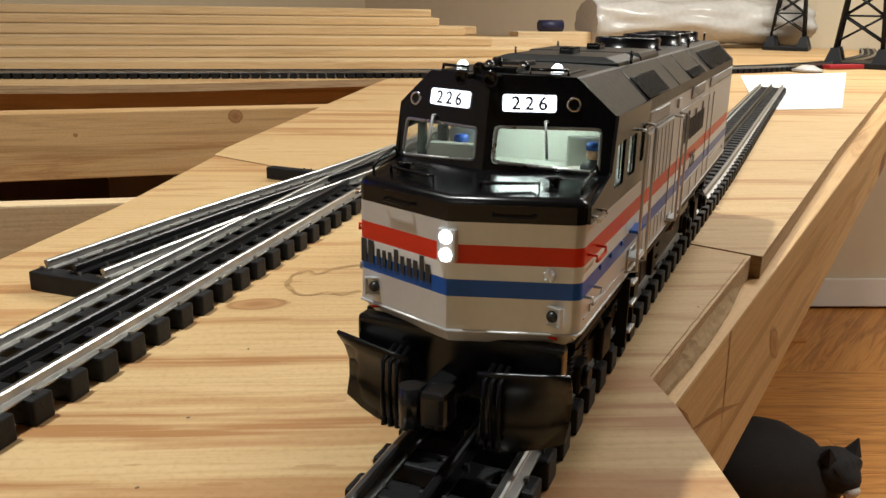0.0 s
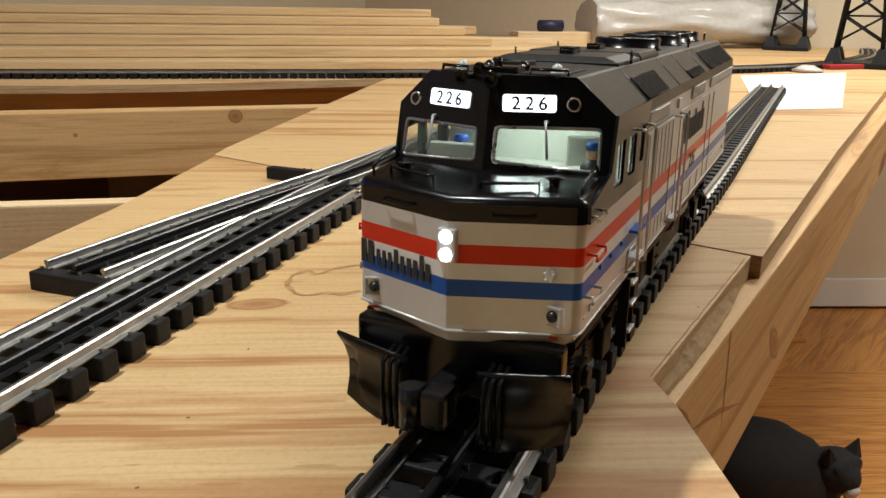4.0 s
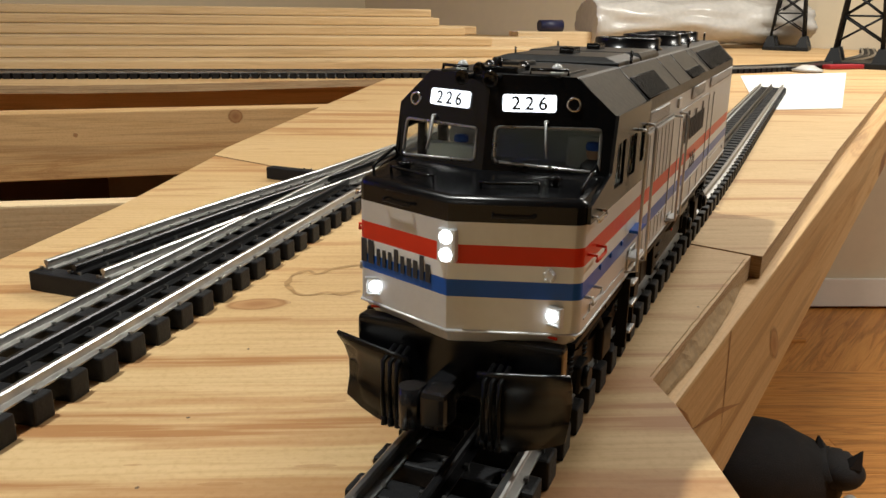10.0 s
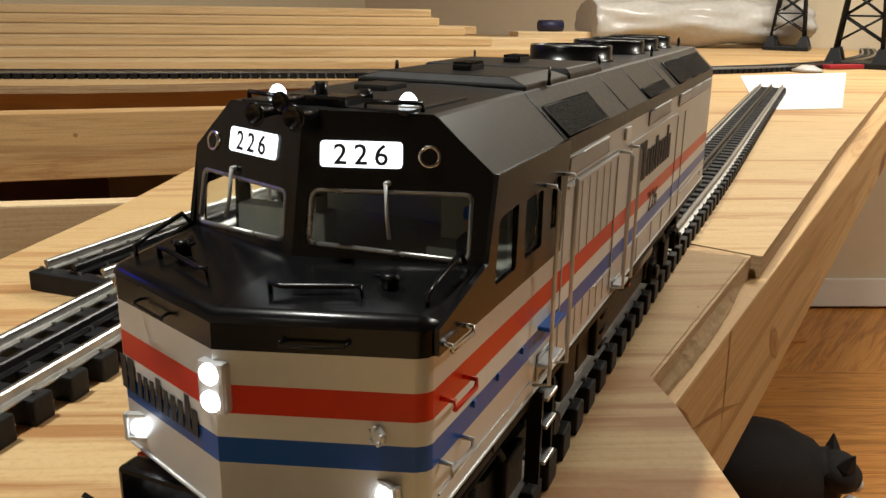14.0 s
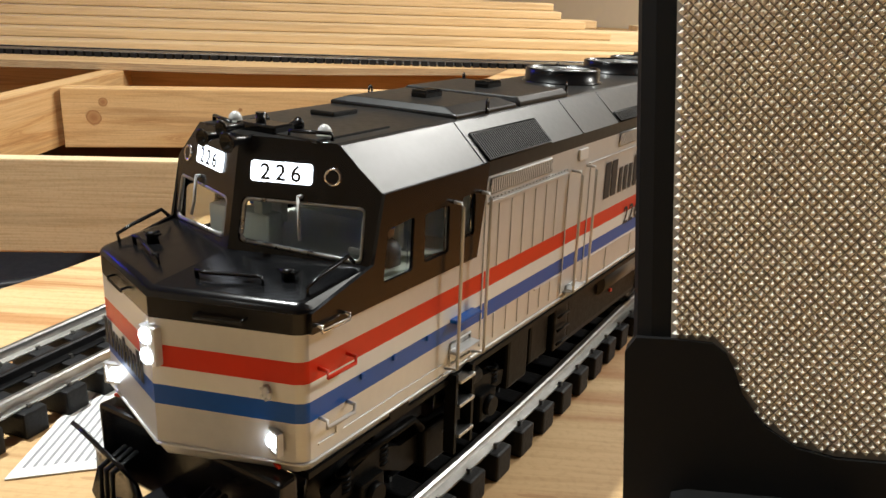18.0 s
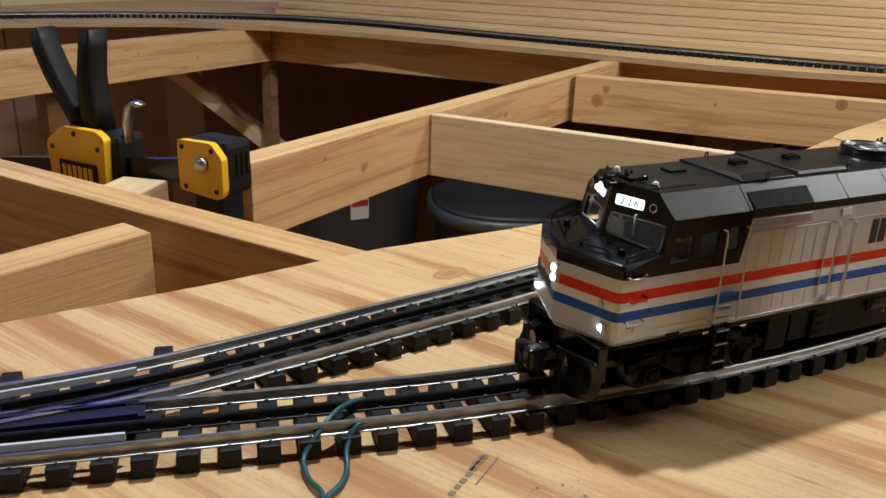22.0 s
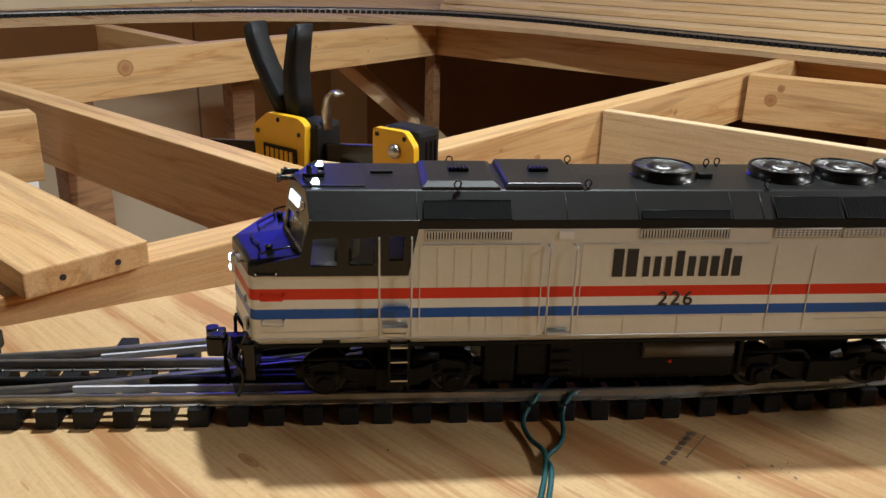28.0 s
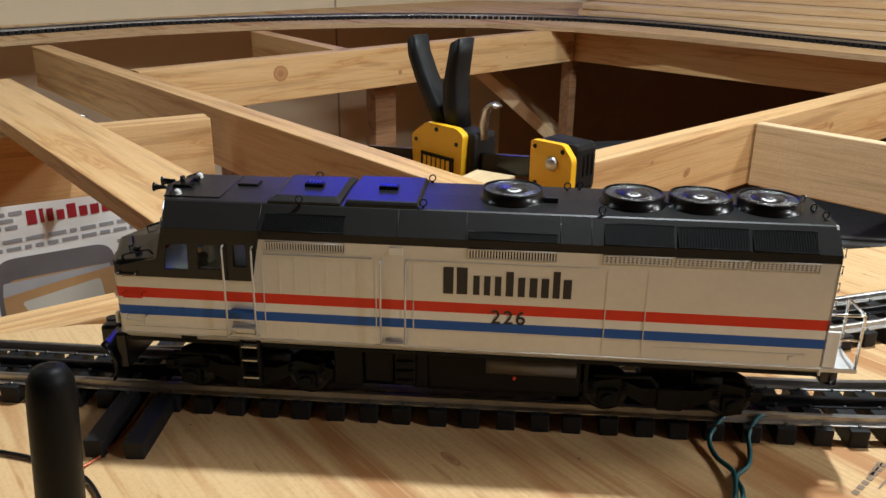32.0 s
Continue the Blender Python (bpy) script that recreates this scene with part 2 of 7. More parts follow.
def box(bm, x0, x1, y0, y1, z0, z1, bevel=0.0, m=None, index=0):
    """A box, with bevelled edges; added to bm."""
    t = bmesh.new()
    bmesh.ops.create_cube(t, size=1)
    for v in t.verts:
        v.co = ((x0 + x1) / 2 + v.co.x * (x1 - x0), (y0 + y1) / 2 + v.co.y * (y1 - y0), (z0 + z1) / 2 + v.co.z * (z1 - z0))
    if bevel:
        bmesh.ops.bevel(t, geom=t.edges[:], offset=bevel, segments=2, affect="EDGES", profile=0.6)
    add(bm, t, m, index)
    return bm


def add(bm, t, m=None, index=0):
    """Moves the bmesh t into bm, at the pose m."""
    if m is not None:
        t.transform(m)
    made = [bm.verts.new(v.co) for v in t.verts]
    t.verts.index_update()
    for f in t.faces:
        try:
            g = bm.faces.new([made[v.index] for v in f.verts])
            g.material_index, g.smooth = index or f.material_index, f.smooth
        except ValueError:
            pass
    t.free()


def cyl(bm, r0, r1, z0, z1, sides=16, m=None, index=0, smooth=True):
    t = bmesh.new()
    bmesh.ops.create_cone(t, cap_ends=True, segments=sides, radius1=r0, radius2=r1, depth=z1 - z0)
    for v in t.verts:
        v.co.z += (z0 + z1) / 2
    for f in t.faces:
        f.smooth = smooth and len(f.verts) == 4
    add(bm, t, m, index)
    return bm


def lathe(bm, profile, sides=24, m=None, index=0):
    """Turns a profile of (radius, height) round z."""
    t = bmesh.new()
    rings = []
    for r, z in profile:
        rings.append([t.verts.new((r * math.cos(2 * math.pi * k / sides), r * math.sin(2 * math.pi * k / sides), z)) for k in range(sides)])
    for a, b in zip(rings, rings[1:]):
        for k in range(sides):
            f = t.faces.new((a[k], a[(k + 1) % sides], b[(k + 1) % sides], b[k]))
            f.smooth = True
    t.faces.new(rings[0][::-1])
    t.faces.new(rings[-1])
    add(bm, t, m, index)
    return bm


def tube(bm, points, r, sides=8, index=0):
    """A round bar along points."""
    pts = [Vector(p) for p in points]
    rings = []
    up = Vector((0.13, 0.27, 0.95))
    for i, p in enumerate(pts):
        d = (pts[min(i + 1, len(pts) - 1)] - pts[max(i - 1, 0)]).normalized()
        a = d.cross(up).normalized() if abs(d.dot(up)) < 0.98 else d.cross(Vector((1, 0, 0))).normalized()
        b = d.cross(a)
        rings.append([bm.verts.new(p + r * (math.cos(2 * math.pi * k / sides) * a + math.sin(2 * math.pi * k / sides) * b)) for k in range(sides)])
    for a, b in zip(rings, rings[1:]):
        for k in range(sides):
            f = bm.faces.new((a[k], a[(k + 1) % sides], b[(k + 1) % sides], b[k]))
            f.smooth, f.material_index = True, index
    for ring in (rings[0][::-1], rings[-1]):
        bm.faces.new(ring).material_index = index
    return bm


def slab(bm, outline, z0, z1, top=0, side=0, bevel=0.0):
    """A flat sheet with a polygon outline (x, y)."""
    t = bmesh.new()
    f = t.faces.new([t.verts.new((x, y, z1)) for x, y in outline])
    if f.normal.z < 0:
        f.normal_flip()
    r = bmesh.ops.extrude_face_region(t, geom=[f])
    for v in [g for g in r["geom"] if isinstance(g, bmesh.types.BMVert)]:
        v.co.z = z0
    bmesh.ops.recalc_face_normals(t, faces=t.faces)
    for f in t.faces:
        f.material_index = top if abs(f.normal.z) > 0.7 else side
    made = [bm.verts.new(v.co) for v in t.verts]
    t.verts.index_update()
    for f in t.faces:
        bm.faces.new([made[v.index] for v in f.verts]).material_index = f.material_index
    t.free()
    return bm


def smooth_line(points, step):
    """A Catmull-Rom line through (x, y) points, resampled at even steps: x, y, heading."""
    p = np.array(points, float)
    p = np.vstack([2 * p[0] - p[1], p, 2 * p[-1] - p[-2]])
    out = []
    for i in range(1, len(p) - 2):
        for u in np.linspace(0, 1, 24, endpoint=False):
            a, b, c, d = p[i - 1:i + 3]
            out.append(0.5 * (2 * b + (c - a) * u + (2 * a - 5 * b + 4 * c - d) * u ** 2 + (3 * b - a - 3 * c + d) * u ** 3))
    out.append(p[-2])
    out = np.array(out)
    s = np.concatenate([[0], np.cumsum(np.hypot(*np.diff(out, axis=0).T))])
    q = np.arange(0, s[-1], step)
    x, y = np.interp(q, s, out[:, 0]), np.interp(q, s, out[:, 1])
    h = np.arctan2(np.gradient(y), np.gradient(x))
    return [(float(a), float(b), float(c)) for a, b, c in zip(x, y, h)]


def sweep(bm, line, offset, profile, index=0):
    """Sweeps a closed profile of (across, up) along a line of x, y, heading at a sideways offset."""
    rings = []
    for x, y, h in line:
        nx, ny = -math.sin(h), math.cos(h)
        rings.append([bm.verts.new((x + nx * (offset + a), y + ny * (offset + a), z)) for a, z in profile])
    k = len(profile)
    for a, b in zip(rings, rings[1:]):
        for j in range(k):
            bm.faces.new((a[j], a[(j + 1) % k], b[(j + 1) % k], b[j])).material_index = index
    bm.faces.new(rings[0][::-1]).material_index = index
    bm.faces.new(rings[-1]).material_index = index
    return bm


# ---- the room ----
FLOOR_Z, CEIL_Z = -0.95, 1.50
X0, X1, Y0, Y1 = -2.6, 3.58, -2.6, 2.85


def wall(name, a, b, mat, label, thick=0.1):
    """A wall from a to b, its thickness on its left."""
    a, b = Vector(a), Vector(b)
    d = b - a
    ob = part(name, box(bmesh.new(), 0, d.length, 0, thick, FLOOR_Z, CEIL_Z), mat)
    ob.matrix_basis = pose(a.x, a.y, 0, 0, 0, math.degrees(math.atan2(d.y, d.x)))
    return tagged(ob, label, "wall", kind="structure")


def baseboard(a, b):
    a, b = Vector(a), Vector(b)
    d = b - a
    ob = part("baseboard", box(bmesh.new(), 0, d.length, -0.018, -0.0005, FLOOR_Z, FLOOR_Z + 0.11, 0.004), TRIM_WHITE)
    ob.matrix_basis = pose(a.x, a.y, 0, 0, 0, math.degrees(math.atan2(d.y, d.x)))
    tagged(ob, "white painted baseboard along the wall", "baseboard", kind="structure")


def room():
    far = 6.3
    floor = part("floor", box(bmesh.new(), X0 - 0.1, far, Y0 - 0.1, Y1 + 0.1, FLOOR_Z - 0.1, FLOOR_Z - 0.0125), OAK_FLOOR)
    tagged(floor, "orange-brown hardwood strip floor", "floor", kind="structure")
    bm = box(bmesh.new(), X0 - 0.1, far, Y0 - 0.1, Y1 + 0.1, CEIL_Z, CEIL_Z + 0.1)
    tagged(part("ceiling", bm, CEILING_PAINT), "unseen ceiling, darkened to cut bounce light", "ceiling", kind="structure")
    # the slanting wall runs from the east end of the bench to the south-east
    corner, end = (3.58, 0.628), (6.23, -2.60)
    wall("wall_northwest", (X0, 0.34), (-0.09, Y1), WALL_PAINT, "cream panelled wall across the corner behind the far track")
    wall("wall_north", (-0.09, Y1), (X1, Y1), WALL_PAINT, "cream painted wall")
    wall("wall_east", (X1, Y1), corner, WALL_PAINT, "cream painted wall")
    wall("wall_southeast", corner, end, WALL_PAINT, "cream painted wall")
    wall("wall_south", end, (X0, Y0), DARK_WALL, "unseen wall, darkened to keep reflections low")
    wall("wall_west", (X0, Y0), (X0, 0.34), WALL_PAINT, "cream painted wall")
    baseboard((X1, Y1), corner)
    baseboard(corner, end)
    baseboard((-0.09, Y1), (X1, Y1))
    baseboard((X0, 0.34), (-0.09, Y1))
    # the joint between two wall panels, behind the curve of the far track
    ang = math.degrees(math.atan2(Y1 - 0.34, -0.09 - X0))
    for d in (2.96, 1.76):
        ob = part("panel_joint", box(bmesh.new(), d - 0.003, d + 0.003, -0.0022, 0.001, FLOOR_Z + 0.11, CEIL_Z), JOINT_GREY)
        ob.matrix_basis = pose(X0, 0.34, 0, 0, 0, ang)
        tagged(ob, "narrow grey joint between two wall panels", "joint", kind="structure")
    # floor strips that lie in view, along the slanting wall
    run = Vector((0.634, -0.773, 0))
    across = Vector((0.773, 0.634, 0))
    data = []
    for length in (0.9, 1.3):
        bm = box(bmesh.new(), 0.0008, length - 0.0008, 0.0005, 0.0825, -0.012, 0.0, 0.0012)
        mesh = bpy.data.meshes.new("floor_board")
        bm.to_mesh(mesh)
        bm.free()
        mesh.materials.append(OAK_FLOOR)
        data.append((length, mesh))
    for k in range(34):
        s = -1.3 + 0.37 * ((k * 7) % 5) / 5
        while s < 1.9:
            length, mesh = data[(k + int(s * 10)) % 2]
            p = Vector((1.35, 0.75, 0)) + across * (0.083 * k - 0.6) + run * s
            q = p + run * length
            if max(p.x, q.x) < 3.55 + max(0, -p.y) and min(p.x, q.x) > -1.0 and p.y < Y1 - 0.07:
                ob = new("floor_board", mesh)
                ob.parent = floor
                ob.matrix_basis = pose(p.x, p.y, FLOOR_Z, 0, 0, math.degrees(math.atan2(run.y, run.x)))
            s += length


room()


# ---- benchwork ----
SOUTH = [(0.05, -0.46), (0.30, -0.268), (0.6143, -0.0007), (0.6567, 0.0351), (0.6705, 0.0496)]
NORTH = [(0.5665, 0.345), (0.4441, 0.291), (0.3184, 0.2555), (0.2125, 0.2291), (0.0893, 0.1798), (-0.0248, 0.1429), (-0.0874, 0.1141),
         (-0.1427, 0.0861), (-0.226, 0.0723), (-0.2607, 0.0578), (-0.45, 0.0), (-0.62, -0.06)]


BARK = speckled("torn_bark", (0.46, 0.31, 0.16), 0.85, 0.0, 300.0, 0.30, 0.0003)


def benchwork():
    rough = [(0.6705 + 0.182 * u, 0.0496 + 0.0215 * u) for u in (0.0, 0.12, 0.25, 0.4, 0.55, 0.7, 0.85, 1.0)]
    bm = slab(bmesh.new(), [(-0.62, -0.46)] + SOUTH[:-1] + rough + [(0.8525, 0.5350)] + [(0.694, 0.4315), (0.572, 0.364)] + NORTH, -PLY, 0, 0, 1)
    tagged(part("tabletop", bm, [PLYWOOD, PLY_EDGE]), "yellow pine plywood bench top with brown grain and knots", "table top", kind="structure")
    # the torn edge of the sheet, with bark on it, by the south framing board
    bm, rows = bmesh.new(), []
    for k in range(41):
        u = k / 40
        x, y = 0.672 + 0.172 * u, 0.0497 + 0.0205 * u
        w = 0.0052 * math.sin(math.pi * min(1, 0.10 + u * 0.92)) ** 0.6
        row = []
        for j in range(7):
            v = j / 6
            e = 0.5 * noise.noise((u * 16, v * 3, 1.0))
            row.append(bm.verts.new((x + 0.002 * e, y + 0.0015 - v * w + 0.0012 * e, 0.0006 - 0.0128 * v ** 0.8 + 0.0006 * noise.noise((u * 30, v * 6, 4.0)) * (0 < j < 6))))
        rows.append(row)
    for a, b in zip(rows, rows[1:]):
        for j in range(6):
            bm.faces.new((a[j], a[j + 1], b[j + 1], b[j]))
    tagged(part("bark_edge", bm, BARK), "torn bark-like edge of the plywood", "table edge", kind="structure")
    bm = slab(bmesh.new(), [(0.8555, 0.066), (1.27, 0.1185), (2.0, 0.203), (3.57, 0.39), (3.57, 1.29), (1.54, 0.935), (1.2212, 0.7537), (0.8855, 0.5618), (0.8555, 0.54)], -PLY, 0, 0, 1)
    tagged(part("tabletop", bm, [PLYWOOD, PLY_EDGE]), "second sheet of yellow pine plywood bench top", "table top", kind="structure")

    inner = [(-1.60, 1.10), (-1.06, 1.405), (-0.84, 1.66), (-0.60, 1.83), (-0.30, 1.955), (0.0, 1.995), (0.24, 1.920), (0.46, 1.780), (0.68, 1.580), (0.87, 1.412), (0.97, 1.314), (1.09, 1.195), (1.22, 1.105), (1.538, 0.938)]
    bm = slab(bmesh.new(), inner + [(3.57, 1.294), (3.57, 2.84), (-0.10, 2.84), (-1.60, 1.335)], -PLY, 0, 0, 1)
    tagged(part("tabletop", bm, [PLYWOOD, PLY_EDGE]), "far plywood bench top along the wall", "table top", kind="structure")


benchwork()


def pencil_marks():
    """Smudged pencil dashes and a dotted arc drawn on the plywood."""
    bm = bmesh.new()
    for (x0, y0), (x1, y1), w, n in (((0.2105, -0.0365), (0.1860, -0.0615), 0.0013, 7), ((0.2150, -0.0390), (0.1935, -0.0625), 0.0004, 1), ((0.2085, -0.0360), (0.1990, -0.0470), 0.0010, 3)):
        d = Vector((x1 - x0, y1 - y0, 0))
        p = Vector((-d.y, d.x, 0)).normalized() * w
        for k in range(n):
            a, b = Vector((x0, y0, 0.0003)) + d * (k / n), Vector((x0, y0, 0.0003)) + d * ((k + 0.72) / n)
            bm.faces.new([bm.verts.new(v) for v in (a - p, b - p, b + p, a + p)])
    for k in range(10):
        a = math.radians(10 + 17 * k)
        c = Vector((0.2290 + 0.0125 * math.cos(a), -0.0745 + 0.0125 * math.sin(a), 0.0003))
        r = 0.0004 + 0.0005 * (k % 3 == 0)
        bm.faces.new([bm.verts.new(c + Vector((r * math.cos(t), r * 1.4 * math.sin(t), 0))) for t in (0, 1.57, 3.14, 4.71)])
    tagged(part("pencil_mark", bm, PENCIL), "smudged pencil dashes and dots on the plywood", "marks", kind="structure")
    for x, y, r, sx, turn in ((0.6310, 0.2210, 0.0095, 1.5, 140), (0.0096, -0.0484, 0.0032, 2.2, 135), (0.2510, 0.1730, 0.011, 1.4, 30), (0.33, -0.10, 0.004, 2.0, 130)):
        ob = knot(None, (x, y, 0.0001), r, (sx, 0.8), 0, turn)
        tagged(ob, "small brown knot in the plywood", "knot", "knots", kind="structure")


def resin_stain():
    """The brown outline of an old resin stain on the plywood, broken and of uneven width."""
    upper = [(0.6573, 0.2304), (0.6695, 0.2385), (0.679, 0.2383), (0.6779, 0.2311), (0.6876, 0.2309), (0.6972, 0.2282), (0.7033, 0.2239)]
    lower = [(0.6573, 0.2304), (0.6521, 0.2178), (0.6546, 0.2111), (0.6624, 0.2078), (0.6649, 0.201), (0.6743, 0.1972)]
    bm = bmesh.new()
    for pts, seed in ((upper, 1.0), (lower, 5.0)):
        line = smooth_line(pts, 0.0009)
        rows = []
        for k, (x, y, h) in enumerate(line):
            w = 0.0006 + 0.0011 * max(0.0, 0.45 + noise.noise((k * 0.11, seed, 0.0)))
            off = 0.0012 * noise.noise((k * 0.09, seed, 3.0))
            nx, ny = -math.sin(h), math.cos(h)
            rows.append([bm.verts.new((x + nx * (off + e), y + ny * (off + e), 0.00025)) for e in (-w, w)])
        for a, b in zip(rows, rows[1:]):
            bm.faces.new((a[0], b[0], b[1], a[1]))
    tagged(part("resin_stain", bm, RESIN), "brown outline of a resin stain on the plywood", "stain", kind="structure")


RESIN = speckled("brown_resin", (0.40, 0.235, 0.095), 0.55, 0.0, 900.0, 0.35)
resin_stain()
PENCIL = material("pencil_graphite", (0.20, 0.14, 0.09), 0.6)


def stud(a, b, z1=-PLY - 0.0005, w=STUD_W, h=STUD_H, mat=None, side=0, label="sawn spruce framing board on edge", name="framing_board", group="bench framing", category="timber"):
    """A board on edge from a to b; side shifts it across its run."""
    a, b = Vector(a), Vector(b)
    d = b - a
    ang = math.degrees(math.atan2(d.y, d.x))
    bm = box(bmesh.new(), 0, d.length, -w / 2 + side, w / 2 + side, -h, 0, 0.0018)
    ob = part(name, bm, mat or SPRUCE)
    ob.matrix_basis = pose(a.x, a.y, z1, 0, 0, ang)
    return tagged(ob, label, category, group)


def knot_material():
    """Ringed red-brown knot wood, dark at its rim."""
    m = material("knot_wood", (0.30, 0.12, 0.05), 0.55)
    n, l, b = nodes_of(m)
    c = n.new("ShaderNodeTexCoord")
    g = n.new("ShaderNodeTexGradient")
    g.gradient_type = "SPHERICAL"
    l.new(c.outputs["Object"], g.inputs["Vector"])
    f = noise_tex(m, c.outputs["Object"], 2.2, 4.0)
    add_ = n.new("ShaderNodeMath")
    add_.inputs[1].default_value = 0.0
    mul = n.new("ShaderNodeMath")
    mul.operation, mul.inputs[1].default_value = "MULTIPLY", 0.35
    l.new(f, mul.inputs[0])
    l.new(g.outputs["Fac"], add_.inputs[0])
    l.new(mul.outputs[0], add_.inputs[1])
    l.new(ramp(m, add_.outputs[0], [(0.14, (0.58, 0.37, 0.17)), (0.30, (0.33, 0.16, 0.06)), (0.50, (0.46, 0.25, 0.105)), (0.95, (0.36, 0.17, 0.065))]), b.inputs["Base Color"])
    return m


KNOT_WOOD = knot_material()


def knot(board, place, r, stretch=(1.0, 1.0), tilt=90, turn=0):
    """A knot set flush in a board's face: a thin uneven disc."""
    bm = bmesh.new()
    lip = [(math.cos(a) * (1 + 0.10 * math.sin(2 * a + r * 900)), math.sin(a) * (1 + 0.08 * math.cos(3 * a))) for a in [2 * math.pi * k / 20 for k in range(20)]]
    c = bm.verts.new((0, 0, 0.03))
    vs = [bm.verts.new((x, y, 0.0)) for x, y in lip]
    for k in range(20):
        bm.faces.new((vs[k], vs[(k + 1) % 20], c))
    ob = part("knot", bm, KNOT_WOOD, board, "red-brown knot")
    ob.matrix_basis = pose(*place, tilt, 0, 0) @ pose(0, 0, 0, 0, 0, turn) @ Matrix.Diagonal((r * stretch[0], r * stretch[1], r, 1))
    return ob


def framing():
    # the long diagonal beam under the junctions, and those that meet it
    beam = stud((0.12, 0.556), (0.962, 1.372), side=0.0)
    for x, z, r in ((0.2027, -0.045, 0.007), (0.1234, -0.019, 0.003), (0.5985, -0.036, 0.006), (0.58, -0.030, 0.003), (0.42, -0.052, 0.003)):
        knot(beam, (x, -0.0192, z), r, (1.2, 0.8), 90, 25)
    stud((-0.99, 1.45), (0.20, 0.243))
    stud((0.398, 0.795), (0.762, 0.475), w=0.018, mat=PINE, label="pale thin board on edge between framing boards")
    beam = stud((0.775, 1.155), (1.34, 0.75))
    for x, z, r in ((0.045, -0.043, 0.012), (0.060, -0.020, 0.007), (0.4672, -0.010, 0.010), (0.26, -0.030, 0.003)):
        knot(beam, (x, -0.0192, z), r, (1.0, 1.0), 90, 25)
    beam = stud((-0.640, 1.13), (0.235, 2.03))
    for x, z, r in ((0.2995, -0.032, 0.0175), (1.236, -0.050, 0.019), (0.62, -0.060, 0.006), (0.80, -0.030, 0.003), (0.98, -0.055, 0.003), (1.05, -0.030, 0.003), (0.75, -0.065, 0.003)):
        knot(beam, (x, -0.0192, z), r, (1.0, 1.0), 90, 25)
    stud((0.255, 2.045), (1.62, 0.92))
    stud((-0.40, 0.0), (0.035, 0.345))
    stud((-0.63, 0.585), (-0.375, 0.75))
    stud((-0.60, 1.82), (-0.31, 1.48))
    beam = stud((0.585, 0.0343), (3.56, 0.334), side=0.019)
    bm = bmesh.new()
    for (x0, z0), (x1, z1), w in (((0.186, 0.0), (0.191, -0.062), 0.0011), ((0.100, -0.002), (0.135, -0.030), 0.0010), ((0.12, -0.022), (0.24, -0.060), 0.0007)):
        q = [(x0 - w, z0), (x0 + w, z0), ((x0 + x1) / 2 + w * 1.4, (z0 + z1) / 2), (x1, z1), ((x0 + x1) / 2 - w * 0.6, (z0 + z1) / 2 + 0.004)]
        bm.faces.new([bm.verts.new((x, -0.0002, z - 0.0004)) for x, z in q])
    part("crack", bm, KNOT_WOOD, beam, "dark drying cracks in the board")
    knot(beam, (0.33, -0.0002, -0.058), 0.010, (2.6, 0.8), 90, -35)
    stud((0.60, 0.30), (1.5, 0.85), side=-0.08)


framing()


pencil_marks()


# ---- track ----
GAUGE = 0.0168      # half the distance of the running rails
TIE_TOP = 0.0092
RAIL = [(-0.0030, TIE_TOP), (0.0030, TIE_TOP), (0.0030, TIE_TOP + 0.0006), (0.0006, TIE_TOP + 0.0011), (0.0006, 0.0120), (0.0013, 0.0124),
        (0.0013, 0.0134), (0.0007, RAIL_Z), (-0.0007, RAIL_Z), (-0.0013, 0.0134), (-0.0013, 0.0124), (-0.0006, 0.0120), (-0.0006, TIE_TOP + 0.0011), (-0.0030, TIE_TOP + 0.0006)]
HEAD = [(-0.0013, 0.0130), (0.0013, 0.0130), (0.0013, 0.0136), (0.0007, RAIL_Z + 0.0002), (-0.0007, RAIL_Z + 0.0002), (-0.0013, 0.0136)]
MAIN = smooth_line([(-0.62, 0.020), (-0.45, 0.012), (-0.25, 0.0060), (-0.09, 0.0020), (0.07, -0.0003), (0.19, -0.0016), (0.25, 0.0014), (0.317, 0.0068), (0.378, 0.0160),
                    (0.434, 0.0275), (0.5136, 0.0475), (0.632, 0.0795), (0.827, 0.1235), (1.047, 0.1700), (1.4, 0.2490), (1.81, 0.3400)], 0.0084)
SIDING = smooth_line([(-0.17, 0.0050), (-0.08, 0.0125), (0.0, 0.0262), (0.065, 0.0400), (0.13, 0.0620), (0.19, 0.0850), (0.25, 0.1070), (0.38, 0.1590), (0.50, 0.2080),
                      (0.65, 0.2700), (0.82, 0.3390), (1.0, 0.4080), (1.08, 0.4380)], 0.0084)
STUB = smooth_line([(0.588, 0.2955), (0.70, 0.3270), (0.82, 0.3550), (0.95, 0.3900)], 0.0084)


def tie_mesh(length, name="tie"):
    bm = box(bmesh.new(), -0.0046, 0.0046, -length / 2, length / 2, 0, TIE_TOP, 0.0009)
    data = bpy.data.meshes.new(name)
    bm.to_mesh(data)
    bm.free()
    data.materials.append(TIE_BLACK)
    return data


TIE = tie_mesh(0.0465)
SPIKE = material("dull_clip_steel", (0.35, 0.34, 0.32), 0.35, 1.0)
FROG = speckled("purple_black_plastic", (0.008, 0.007, 0.028), 0.40, 0.0, 300.0, 0.2)
GUARD = speckled("pale_guard_plastic", (0.55, 0.55, 0.58), 0.35, 0.0, 200.0, 0.08)


